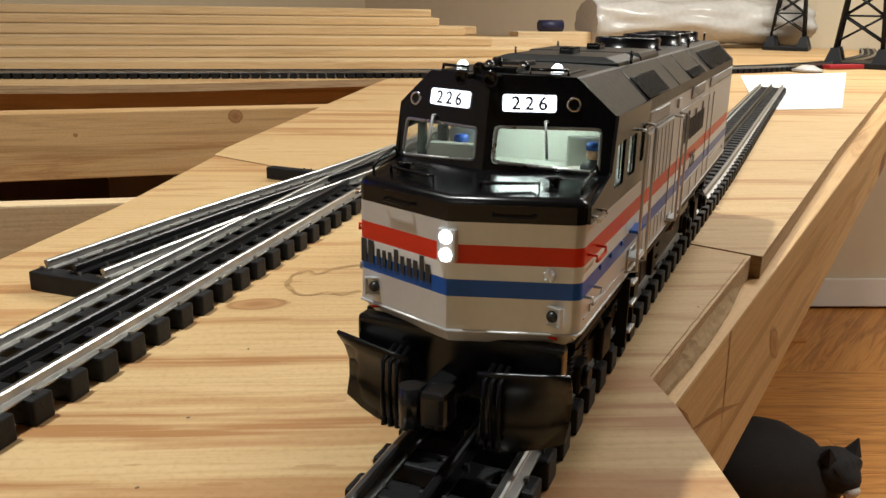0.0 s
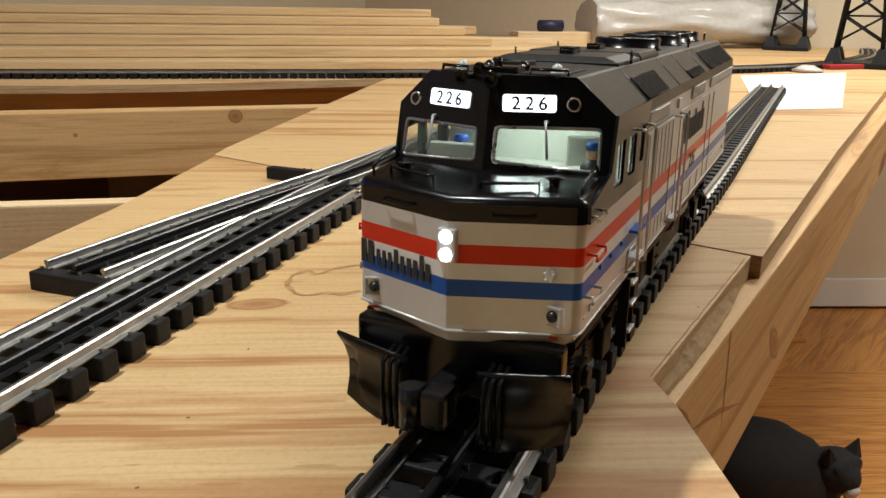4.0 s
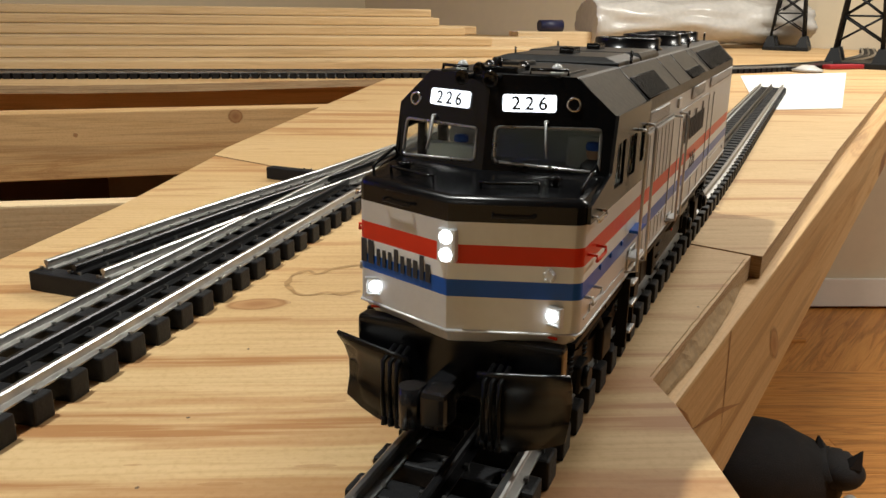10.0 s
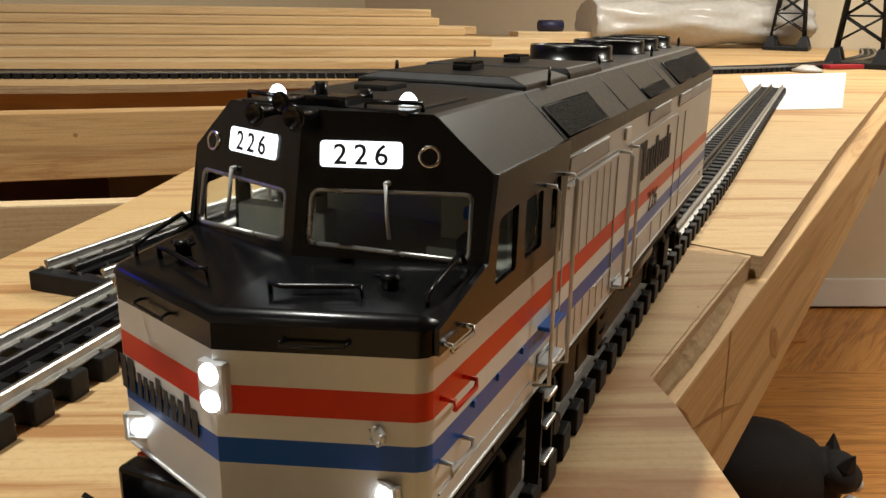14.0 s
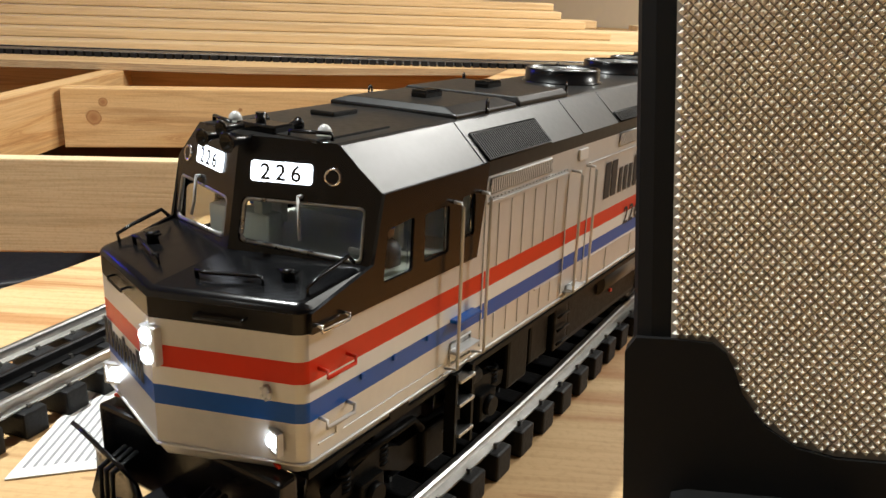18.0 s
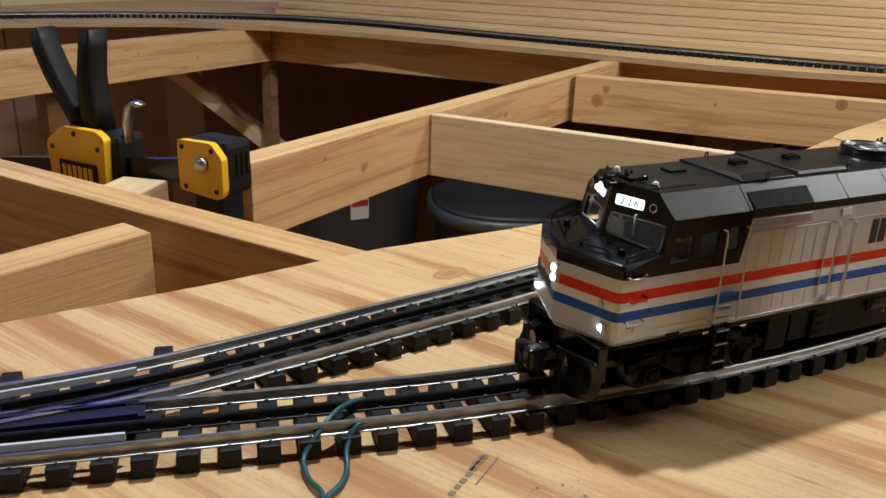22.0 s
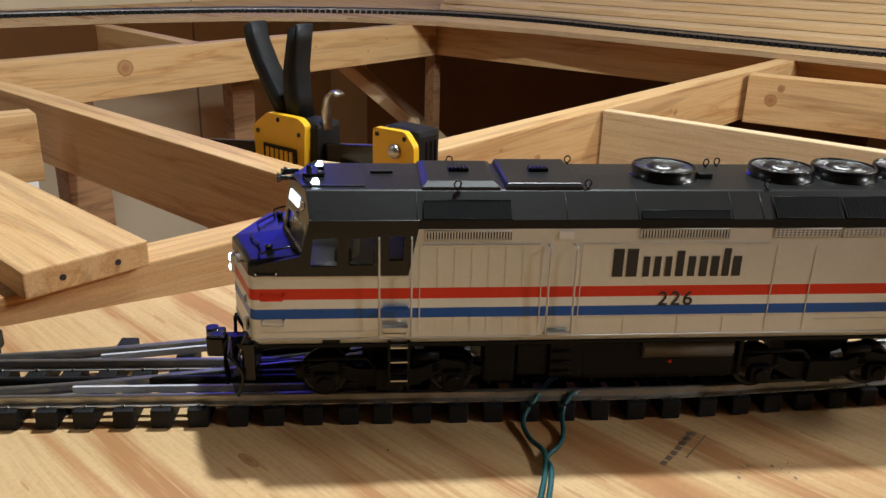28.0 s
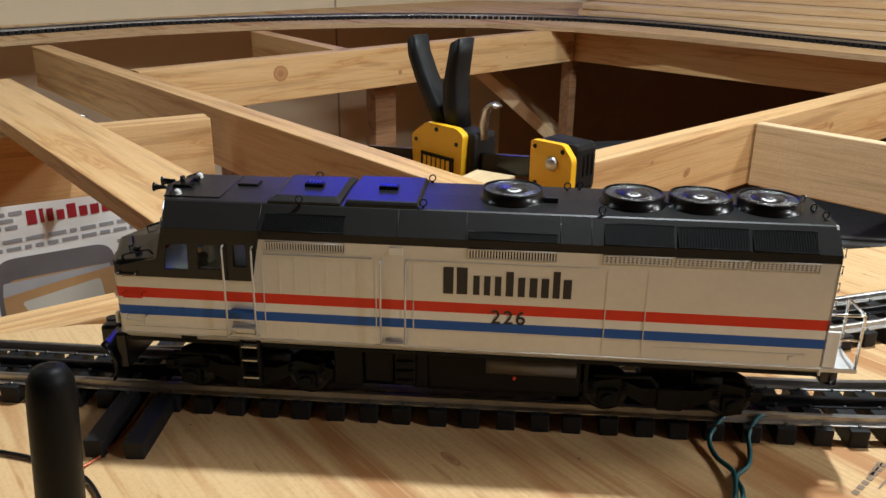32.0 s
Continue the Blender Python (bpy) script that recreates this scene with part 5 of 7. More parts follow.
def underbody():
    truck(0.0700)
    truck(0.2710)
    bm = box(bmesh.new(), 0.1560, 0.2300, -0.0255, 0.0255, 0.0085, 0.0300, 0.003)
    part("fuel_tank", bm, BLACK_ROUGH, LOCO, "black fuel tank under the frame")
    for s in (-1, 1):
        bm = bmesh.new()
        cyl(bm, 0.0052, 0.0052, -0.021, 0.021, 20, pose(0.206, s * 0.0235, 0.0245, 0, 90, 0))
        part("air_tank", bm, TANK_GREY, LOCO, "dark grey air reservoir")
        part("fuel_gauge", box(bmesh.new(), 0.1870, 0.1882, min(s * 0.0255, s * 0.0262), max(s * 0.0255, s * 0.0262), 0.0205, 0.0240), RED, LOCO, "small red gauge")
        part("fuel_cutoff", cyl(bmesh.new(), 0.0008, 0.0008, 0, 0.0008, 10, pose(0.1985, s * 0.0255, 0.0180, -90 * s)), RED, LOCO, "small red button")
        bm = box(bmesh.new(), 0.1420, 0.1520, min(s * 0.018, s * 0.028), max(s * 0.018, s * 0.028), 0.0120, 0.0310, 0.0008)
        for z in (0.015, 0.020, 0.025):
            tube(bm, [(0.1425, s * 0.0290, z), (0.1515, s * 0.0290, z)], 0.0005, 5)
        part("battery_box", bm, BLACK_ROUGH, LOCO)
        bm = tube(bmesh.new(), [(0.030, s * 0.0275, 0.0300), (0.060, s * 0.0275, 0.0292), (0.120, s * 0.0275, 0.0288), (0.150, s * 0.0275, 0.0300)], 0.0007, 6)
        part("pipe", bm, BLACK_ROUGH, LOCO)
    for s in (-1, 1):
        for x0, x1, z0, z1 in ((0.1125, 0.1265, 0.0090, 0.0300), (0.1275, 0.1412, 0.0120, 0.0285), (0.1512, 0.1575, 0.0100, 0.0300), (0.2305, 0.2330, 0.0100, 0.0300)):
            part("equipment_box", box(bmesh.new(), x0, x1, min(s * 0.012, s * 0.0262), max(s * 0.012, s * 0.0262), z0, z1, 0.0012), BLACK_ROUGH, LOCO, "black equipment box under the frame")
    bm = box(bmesh.new(), 0.018, 0.332, -0.014, 0.014, 0.0225, 0.0310)
    part("centre_sill", bm, BLACK_ROUGH, LOCO)
    # pilot and snow plough
    bm = box(bmesh.new(), 0.0065, 0.0120, -0.0300, 0.0300, 0.0140, 0.0325, 0.001)
    part("pilot", bm, BLACK, LOCO, "black pilot under the nose")
    for s in (-1, 1):
        bm = bmesh.new()
        rows = []
        for u in (0.0, 0.25, 0.5, 0.75, 1.0):      # across, from the coupler gap outwards
            y = 0.0100 + u * 0.0225
            z0, z1 = 0.0045 + 0.0035 * max(0, u - 0.6) / 0.4, 0.0262 + 0.0022 * u
            row = []
            for v in (0.0, 0.25, 0.5, 0.75, 1.0):
                z = z0 + v * (z1 - z0)
                x = -0.0020 + 0.0065 * u + 0.0042 * math.sin(math.pi * v) - 0.0030 * v * u
                row.append(bm.verts.new((x, s * (y + 0.0012 * v * u), z)))
            rows.append(row)
        for a, b in zip(rows, rows[1:]):
            for k in range(4):
                bm.faces.new((a[k], a[k + 1], b[k + 1], b[k])).smooth = True
        solid(part("plough_blade", bm, BLACK, LOCO, "curved black snow plough blade"), 0.0010, 0)
        bm = bmesh.new()
        for k in range(3):
            y = s * (0.0125 + 0.0021 * k)
            tube(bm, [(0.004, y, 0.0265), (-0.0030, y, 0.0245), (-0.0034, y, 0.0150), (-0.0026, y, 0.0075)], 0.0007, 7)
            cyl(bm, 0.0010, 0.0008, 0, 0.0025, 8, pose(-0.0026, y, 0.0055))
        part("air_hose", bm, BLACK_ROUGH, LOCO, "black air hoses")
    for x, turn in ((0.004, 0), (0.334, 180)):
        bm = box(bmesh.new(), -0.012, 0.012, -0.0032, 0.0032, -0.0034, 0.0034, 0.0008)
        box(bm, -0.0175, -0.0085, -0.0062, 0.0010, -0.0052, 0.0052, 0.0016)
        cyl(bm, 0.0030, 0.0030, -0.0055, 0.0055, 16, pose(-0.0160, 0.0040, 0))
        box(bm, -0.0150, -0.0100, 0.0015, 0.0064, -0.0046, 0.0046, 0.001)
        part("coupler", bm, COUPLER_METAL, LOCO, "dark knuckle coupler").matrix_basis = pose(x, 0, 0.0185, 0, 0, turn)
    # rear platform and railings
    bm = box(bmesh.new(), REAR, 0.3500, -0.0300, 0.0300, 0.0320, 0.0345, 0.0006)
    part("rear_platform", bm, SILVER, LOCO, "silver rear platform")
    for s in (-1, 1):
        bm = tube(bmesh.new(), [(REAR, s * 0.029, 0.0600), (0.3480, s * 0.029, 0.0600), (0.3490, s * 0.029, 0.0590), (0.3490, s * 0.029, 0.0345)], 0.0007, 7)
        tube(bm, [(REAR, s * 0.029, 0.0480), (0.3490, s * 0.029, 0.0480)], 0.0006, 7)
        tube(bm, [(0.3490, s * 0.029, 0.0600), (0.3490, s * 0.010, 0.0600), (0.3490, s * 0.010, 0.0345)], 0.0007, 7)
        part("railing", bm, CHROME, LOCO, "silver rear railing")
        bm = box(bmesh.new(), REAR - 0.001, 0.3400, min(s * 0.0285, s * 0.0300), max(s * 0.0285, s * 0.0300), 0.0345, 0.0520, 0.0005)
        part("end_sheet", bm, WHITE_STRIPE, LOCO)
        for z in (0.066, 0.074, 0.082, 0.090):
            bm = tube(bmesh.new(), [(REAR, s * 0.027, z), (REAR + 0.003, s * 0.027, z), (REAR + 0.003, s * 0.027, z - 0.004), (REAR, s * 0.027, z - 0.004)], 0.0005, 6)
            part("grab_iron", bm, CHROME, LOCO)


TANK_GREY = speckled("dark_grey_tank", (0.10, 0.09, 0.08), 0.4, 0.3, 200.0, 0.2)
COUPLER_METAL = speckled("blackened_coupler", (0.010, 0.010, 0.011), 0.25, 0.2, 300.0, 0.2)
underbody()


def cab_interior():
    bm = box(bmesh.new(), 0.026, 0.080, -0.0305, 0.0305, 0.0655, 0.0675)
    part("cab_floor", bm, CAB_GREY, LOCO)
    bm = bmesh.new()
    panel(bm, [(0.0775, y, z) for y, z in ((-0.0308, 0.0675), (-0.0308, 0.0870), (-0.0205, 0.0975), (0.0205, 0.0975), (0.0308, 0.0870), (0.0308, 0.0675))])
    part("cab_rear_wall", bm, CAB_GREY, LOCO, "pale grey cab wall")
    for y in (0.0190, -0.0190):
        bm = box(bmesh.new(), 0.0480, 0.0560, y - 0.005, y + 0.005, 0.0690, 0.0710, 0.0008)
        box(bm, 0.0550, 0.0575, y - 0.005, y + 0.005, 0.0700, 0.0800, 0.0008)
        cyl(bm, 0.001, 0.001, 0.0675, 0.0692, 8, pose(0.052, y, 0))
        part("cab_seat", bm, CAB_GREY, LOCO)
        bm = bmesh.new()
        lathe(bm, [(0.0042, 0.0), (0.0040, 0.0050), (0.0024, 0.0066), (0.0016, 0.0070)], 14, None, 2)
        lathe(bm, [(0.0012, 0.0068), (0.0022, 0.0078), (0.0023, 0.0096), (0.0018, 0.0106)], 14, None, 1)
        lathe(bm, [(0.0025, 0.0100), (0.0026, 0.0112), (0.0022, 0.0124), (0.0010, 0.0126)], 14, None, 0)
        part("toy_driver", bm, [CAP_BLUE, DOLL, CAB_DARK], LOCO, "small plastic toy driver with blue cap").matrix_basis = pose(0.0505, y + (-0.001 if y > 0 else -0.0045), 0.0671 if y > 0 else 0.0680) @ Matrix.Diagonal((0.9, 0.9, 0.9, 1))
    # the cab lamp: a small plate, lit on one face; turning it stands in for switching
    # added plate that blocks the glow once the lit face points up
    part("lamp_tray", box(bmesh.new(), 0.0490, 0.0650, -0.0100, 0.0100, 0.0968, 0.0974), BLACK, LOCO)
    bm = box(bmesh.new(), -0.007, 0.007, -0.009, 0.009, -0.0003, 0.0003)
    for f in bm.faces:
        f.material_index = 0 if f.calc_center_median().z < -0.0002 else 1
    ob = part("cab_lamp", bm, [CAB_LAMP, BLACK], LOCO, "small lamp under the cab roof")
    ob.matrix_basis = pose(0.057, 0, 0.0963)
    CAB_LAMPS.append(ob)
    bm = box(bmesh.new(), 0.0400, 0.0450, 0.0040, 0.0250, 0.0675, 0.0770, 0.0008)
    box(bm, 0.0400, 0.0430, 0.0060, 0.0090, 0.0770, 0.0800)
    part("control_stand", bm, CAB_GREY, LOCO)


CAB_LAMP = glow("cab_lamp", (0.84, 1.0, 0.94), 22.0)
CAB_LAMPS = []
CAP_BLUE = material("blue_plastic", (0.02, 0.11, 0.50), 0.4)
CAB_DARK = material("dark_grey_plastic", (0.05, 0.05, 0.055), 0.5)
DOLL = material("tan_plastic", (0.55, 0.33, 0.20), 0.5)
cab_interior()

# the front name on the right half of the nose
FRONT_NAME = part("name_lettering", name_bars(0.0275, 0.0068), INK, LOCO, "dark railroad name as plain bars")
_r = Vector((-0.36, -1, 0)).normalized()
_m = Matrix((_r, Vector((0, 0, 1)), _r.cross(Vector((0, 0, 1))))).transposed().to_4x4()
_m.translation = Vector((nose_x(0.0312), 0.0312, 0.0468)) + 0.00025 * _r.cross(Vector((0, 0, 1)))
FRONT_NAME.matrix_basis = _m


# ---- things on and under the bench ----
def at_angle(bm, degrees):
    bm.transform(pose(0, 0, 0, 0, 0, degrees))
    return bm


def far_track():
    line = smooth_line([(-1.45, 1.16), (-1.13, 1.50), (-0.84, 1.81), (-0.45, 2.03), (-0.1, 2.125), (0.25, 2.105), (0.515, 1.955), (0.745, 1.720), (0.995, 1.470), (1.215, 1.268), (1.375, 1.125), (1.675, 0.868), (2.125, 0.56), (2.5, 0.43), (2.95, 0.42), (3.5, 0.52)], 0.0168)
    top = thing("far_track", pose(0, 0, 0), "long curve of three-rail toy track on the far bench", "track", "toy railway track")
    for off, mat in ((-GAUGE, STEEL), (GAUGE, STEEL), (0, DARK_RAIL)):
        part("rail", sweep(bmesh.new(), line, off, RAIL), mat, top)
    verts, faces = [], []
    for x, y, h in line:
        c, s = math.cos(h), math.sin(h)
        k = len(verts)
        for z in (0.0, TIE_TOP):
            for a, b in ((-0.0060, -0.0233), (0.0060, -0.0233), (0.0060, 0.0233), (-0.0060, 0.0233)):
                verts.append((x + c * a - s * b, y + s * a + c * b, z))
        faces += [[k + i for i in f] for f in ((3, 2, 1, 0), (4, 5, 6, 7), (0, 1, 5, 4), (1, 2, 6, 5), (2, 3, 7, 6), (3, 0, 4, 7))]
    data = bpy.data.meshes.new("ties")
    data.from_pydata(verts, [], faces)
    data.materials.append(TIE_BLACK)
    ob = new("tie", data)
    ob.parent = top
    tagged(ob, kind="stuff")
    # pale strip added beside the rail as its painted reflection
    bm = sweep(bmesh.new(), [s for s in line if 1.13 < s[0] < 1.62], GAUGE + 0.006, [(-0.003, 0.0), (0.003, 0.0), (0.003, 0.0085), (-0.003, 0.0085)])
    part("guard_strip", bm, GUARD, top, "pale strip for the glint of the far rail")


far_track()


def lumber():
    """Stacked boards on the far bench, in three stepped layers."""
    d = Vector((0.784, -0.621, 0))
    n = Vector((0.621, 0.784, 0))
    foot = Vector((1.108, 1.525, 0))
    layers = [(0.085 * k, 0.0005 + 0.0195 * k, 2, -1.08 - 0.05 * (k % 3), e, 0.0195) for k, e in enumerate((1.10, 1.08, 1.05, 1.02, 0.99, 0.92))]
    for back, z, count, s0, s1, h in layers:
        for k in range(count):
            a = foot + d * (s0 + random.uniform(-0.06, 0.06)) + n * (back + 0.089 * k)
            length = s1 - s0 + random.uniform(-0.05, 0.03) - 0.04 * k
            bm = box(bmesh.new(), 0, length, 0.001, 0.0875, 0, h - 0.0006, 0.003)
            ob = part("lumber_board", bm, LUMBER)
            ob.matrix_basis = Matrix.Translation((a.x, a.y, z)) @ pose(0, 0, 0, 0, 0, math.degrees(math.atan2(d.y, d.x)))
            tagged(ob, "long sawn spruce board in a stack", "timber", "stacked boards")
    for k, (u, w) in enumerate(((-0.7, 0.55), (0.12, 0.50))):
        a = foot + d * u + n * 0.72
        ob = part("lumber_board", box(bmesh.new(), 0, 1.25, 0.0, 0.0875, 0.0, 0.038, 0.003), PINE)
        ob.matrix_basis = Matrix.Translation((a.x, a.y, 0.0005)) @ pose(0, 0, 0, 0, 0, math.degrees(math.atan2(d.y, d.x)) - 2 * k)
        tagged(ob, "pale pine board lying behind the stack", "timber", "stacked boards")


lumber()


def clamp():
    """A one-handed bar clamp that grips the framing: x along its bar, y to its back."""
    m = Matrix(((0.73, 0.68, 0, 0.089), (-0.68, 0.73, 0, 0.447), (0, 0, 1, 0.012), (0, 0, 0, 1)))
    top = thing("bar_clamp", m, "yellow and black one-handed bar clamp gripping the framing boards", "clamp")
    bm = box(bmesh.new(), -0.325, 0.012, 0.012, 0.019, -0.020, 0.002, 0.001)
    part("bar", bm, BLACK, top, "flat black steel bar").matrix_basis = pose(0, 0, 0, 0, -8, 0)
    # fixed jaw
    bm = box(bmesh.new(), -0.026, 0.024, 0.004, 0.038, -0.030, 0.022, 0.007)
    jaw = part("jaw", bm, CLAMP_BLACK, top, "black moulded jaw")
    for k in range(3):
        part("slot", box(bmesh.new(), 0.0225, 0.0246, 0.014 + 0.007 * k, 0.017 + 0.007 * k, -0.012, 0.010), BLACK, jaw)
    bm = bmesh.new()
    loop = rounded([(-0.030, 0, -0.028), (0.018, 0, -0.032), (0.024, 0, -0.024), (0.024, 0, 0.008), (0.012, 0, 0.021), (-0.030, 0, 0.020)], 0.004)
    panel(bm, loop)
    ob = solid(part("jaw_cover", bm, CLAMP_YELLOW, jaw, "yellow jaw cover"), 0.008, 0)
    part("rivet", lathe(bmesh.new(), [(0.0075, 0.0), (0.0075, 0.002), (0.0058, 0.0045), (0.0020, 0.0055)], 24), STEEL, jaw, "round steel rivet").matrix_basis = pose(0, -0.0045, 0, 90)
    for x, z in ((-0.024, 0.014), (0.012, 0.014), (0.016, -0.024), (-0.022, -0.024)):
        part("screw", cyl(bmesh.new(), 0.0024, 0.0024, 0, 0.001, 12, pose(x, -0.0038, z, 90)), BLACK, jaw)
    bm = box(bmesh.new(), -0.022, 0.016, 0.004, 0.034, -0.085, -0.025, 0.006)
    part("jaw_foot", bm, CLAMP_BLACK, jaw, "black jaw foot")
    # sliding body with trigger grips
    bm = box(bmesh.new(), -0.206, -0.118, 0.004, 0.040, -0.055, 0.008, 0.006)
    body = part("body", bm, CLAMP_BLACK, top, "black moulded clamp body")
    bm = bmesh.new()
    panel(bm, rounded([(-0.212, 0, -0.058), (-0.133, 0, -0.060), (-0.129, 0, 0.006), (-0.140, 0, 0.012), (-0.190, 0, 0.012), (-0.215, 0, -0.006)], 0.004))
    solid(part("body_cover", bm, CLAMP_YELLOW, body, "yellow body cover"), 0.009, 0)
    bm = box(bmesh.new(), -0.197, -0.143, -0.0062, -0.0044, -0.044, -0.023)
    plate = part("name_plate", bm, BLACK, body, "black name plate with yellow bars")
    bm = bmesh.new()
    for k in range(6):
        box(bm, -0.193 + 0.0078 * k, -0.1877 + 0.0078 * k, -0.0066, -0.0060, -0.040, -0.027)
    part("name_bars", bm, CLAMP_YELLOW, plate)
    for x, z in ((-0.207, -0.011), (-0.172, 0.006), (-0.139, -0.006)):
        part("screw", cyl(bmesh.new(), 0.0026, 0.0026, 0, 0.001, 12, pose(x, -0.0045, z, 90)), BLACK, body)
    # grips: two long curved levers that rise from the body
    for pts, wide in (([(-0.178, 0.005), (-0.195, 0.030), (-0.216, 0.060), (-0.229, 0.085), (-0.232, 0.103)], 0.020), ([(-0.160, 0.005), (-0.165, 0.030), (-0.166, 0.060), (-0.161, 0.085), (-0.157, 0.106)], 0.026)):
        bm = bmesh.new()
        rings = []
        for k, (x, z) in enumerate(pts):
            w = wide * (0.5 - 0.04 * k)
            w = w if k else w * 0.8
            rings.append([bm.verts.new((x + a * w, 0.020 + b * 0.013, z + a * 0.004)) for a, b in ((-1, -0.5), (-0.8, -1), (0.8, -1), (1, -0.5), (1, 0.5), (0.8, 1), (-0.8, 1), (-1, 0.5))])
        for a, b in zip(rings, rings[1:]):
            for k in range(8):
                bm.faces.new((a[k], a[(k + 1) % 8], b[(k + 1) % 8], b[k]))
        bm.faces.new(rings[0][::-1])
        bm.faces.new(rings[-1])
        bmesh.ops.bevel(bm, geom=[e for e in bm.edges], offset=0.0012, segments=2, affect="EDGES")
        part("grip", bm, CLAMP_BLACK, body, "black rubbery squeeze grip", True)
    bm = bmesh.new()
    pts = [(-0.118, 0.000), (-0.119, 0.020), (-0.114, 0.036), (-0.105, 0.043), (-0.097, 0.040)]
    a = [[bm.verts.new((x, y, z)) for y in (0.012, 0.024)] for x, z in pts]
    for p, q in zip(a, a[1:]):
        bm.faces.new((p[0], p[1], q[1], q[0])).smooth = True
    solid(part("release_lever", bm, STEEL, body, "bent steel release lever"), 0.003, 0)


CLAMP_YELLOW = speckled("yellow_plastic", (0.88, 0.50, 0.012), 0.40, 0.0, 200.0, 0.05)
CLAMP_BLACK = speckled("black_moulded_plastic", (0.010, 0.0105, 0.011), 0.5, 0.0, 500.0, 0.2, 0.0002)
nodes_of(CLAMP_BLACK)[2].inputs["Specular IOR Level"].default_value = 0.25
clamp()


def loose_plank():
    bm = box(bmesh.new(), 0, 0.95, -0.043, 0.043, 0, 0.019, 0.0015)
    ob = part("loose_plank", bm, SPRUCE)
    ob.matrix_basis = pose(-0.1255, 0.1765, -0.0120, 0, 0, 133)
    tagged(ob, "loose sawn board lying across the framing", "timber")
    for y in (-0.020, 0.018):
        part("nail_hole", cyl(bmesh.new(), 0.0022, 0.0022, 0, 0.0003, 12, pose(-0.0001, y, 0.009, 0, -90, 0)), INK, ob)


loose_plank()


def clamped_block():
    bm = box(bmesh.new(), 0, 0.075, 0, 0.048, -0.060, 0, 0.0015)
    ob = part("wood_block", bm, PINE)
    ob.matrix_basis = pose(0.0160, 0.4290, -0.0160, 0, 0, 62)
    tagged(ob, "short pale wood block beside the clamp jaw", "timber", "bench framing")


clamped_block()


def cartons():
    # white appliance box with printed picture, on the floor under the bench
    d = Vector((0.75, 0.66, 0)).normalized()
    ang = math.degrees(math.atan2(d.y, d.x))
    top = thing("appliance_box", pose(-0.97, 0.65, FLOOR_Z, 0, 0, ang), "white printed appliance box with a grey picture, under the bench", "box")
    part("box_body", box(bmesh.new(), 0, 0.62, 0, 0.40, 0, 0.765, 0.004), PAPER, top)
    x = 0.318
    for w, h in ((0.015, 0.024), (0.006, 0.024), (0.010, 0.022), (0.012, 0.017), (0.014, 0.024), (0.013, 0.017), (0.014, 0.017), (0.015, 0.024), (0.006, 0.024), (0.014, 0.024)):
        part("brand_bar", box(bmesh.new(), x, x + w, -0.0012, -0.0004, 0.725, 0.725 + h), BOX_RED, top, "red brand name as plain bars")
        x += w + 0.005
    bm = bmesh.new()
    for z, x0, x1 in ((0.699, 0.22, 0.56), (0.685, 0.21, 0.56), (0.745, 0.22, 0.30), (0.734, 0.22, 0.30), (0.722, 0.22, 0.285), (0.664, 0.455, 0.475)):
        x = x0
        while x < x1:
            w = random.uniform(0.010, 0.030)
            box(bm, x, x + w, -0.0012, -0.0004, z, z + 0.0065)
            x += w + 0.006
    part("small_print", bm, BOX_GREY, top, "unreadable small print as bars")["kind"] = "stuff"
    bm = bmesh.new()
    outer = rounded([(0.252, -0.001, 0.40), (0.447, -0.001, 0.40), (0.447, -0.001, 0.668), (0.256, -0.001, 0.674)], 0.034, 6)
    inner = rounded([(0.262, -0.001, 0.41), (0.438, -0.001, 0.41), (0.438, -0.001, 0.632), (0.264, -0.001, 0.636)], 0.026, 6)
    panel(bm, outer, [inner])
    part("printed_rim", bm, BOX_PICTURE, top, "dark grey printed rim of a bowl")
    bm = bmesh.new()
    panel(bm, inner)
    part("printed_picture", bm, CARDBOARD, top, "brown printed picture inside the rim")
    bm = bmesh.new()
    panel(bm, [(0.262, -0.0013, 0.608), (0.347, -0.0013, 0.617), (0.437, -0.0013, 0.623), (0.437, -0.0013, 0.631), (0.266, -0.0013, 0.632)])
    part("printed_gloss", bm, BOX_PALE, top, "pale grey printed glass edge")
    # flat stand-in for an open cardboard box in front of this one
    bm = bmesh.new()
    panel(bm, [(0.262, -0.0016, 0.606), (0.347, -0.0016, 0.616), (0.437, -0.0016, 0.624), (0.612, -0.0016, 0.655), (0.612, -0.0016, 0.42), (0.262, -0.0016, 0.42)])
    part("printed_carton", bm, CARDBOARD, top, "flat brown shape for the cardboard box in front")
    bm = bmesh.new()
    panel(bm, rounded([(0.288, -0.0020, 0.594), (0.418, -0.0020, 0.608), (0.428, -0.0020, 0.500), (0.330, -0.0020, 0.500)], 0.008))
    part("printed_label", bm, BOX_LABEL, top, "off-white printed label")
    top = thing("cardboard_box", pose(-0.62, 0.56, FLOOR_Z, 0, 0, ang), "brown cardboard box with a white label, under the bench", "box")
    part("box_body", box(bmesh.new(), 0, 0.42, 0, 0.26, 0, 0.55, 0.004), CARDBOARD, top)
    part("label_sheet", box(bmesh.new(), 0.07, 0.26, 0.04, 0.20, 0.5505, 0.5512), PAPER, top, "white paper label")
    part("tape_strip", box(bmesh.new(), 0.0, 0.42, 0.115, 0.155, 0.5501, 0.5504), BOX_TAPE, top, "brown packing tape")


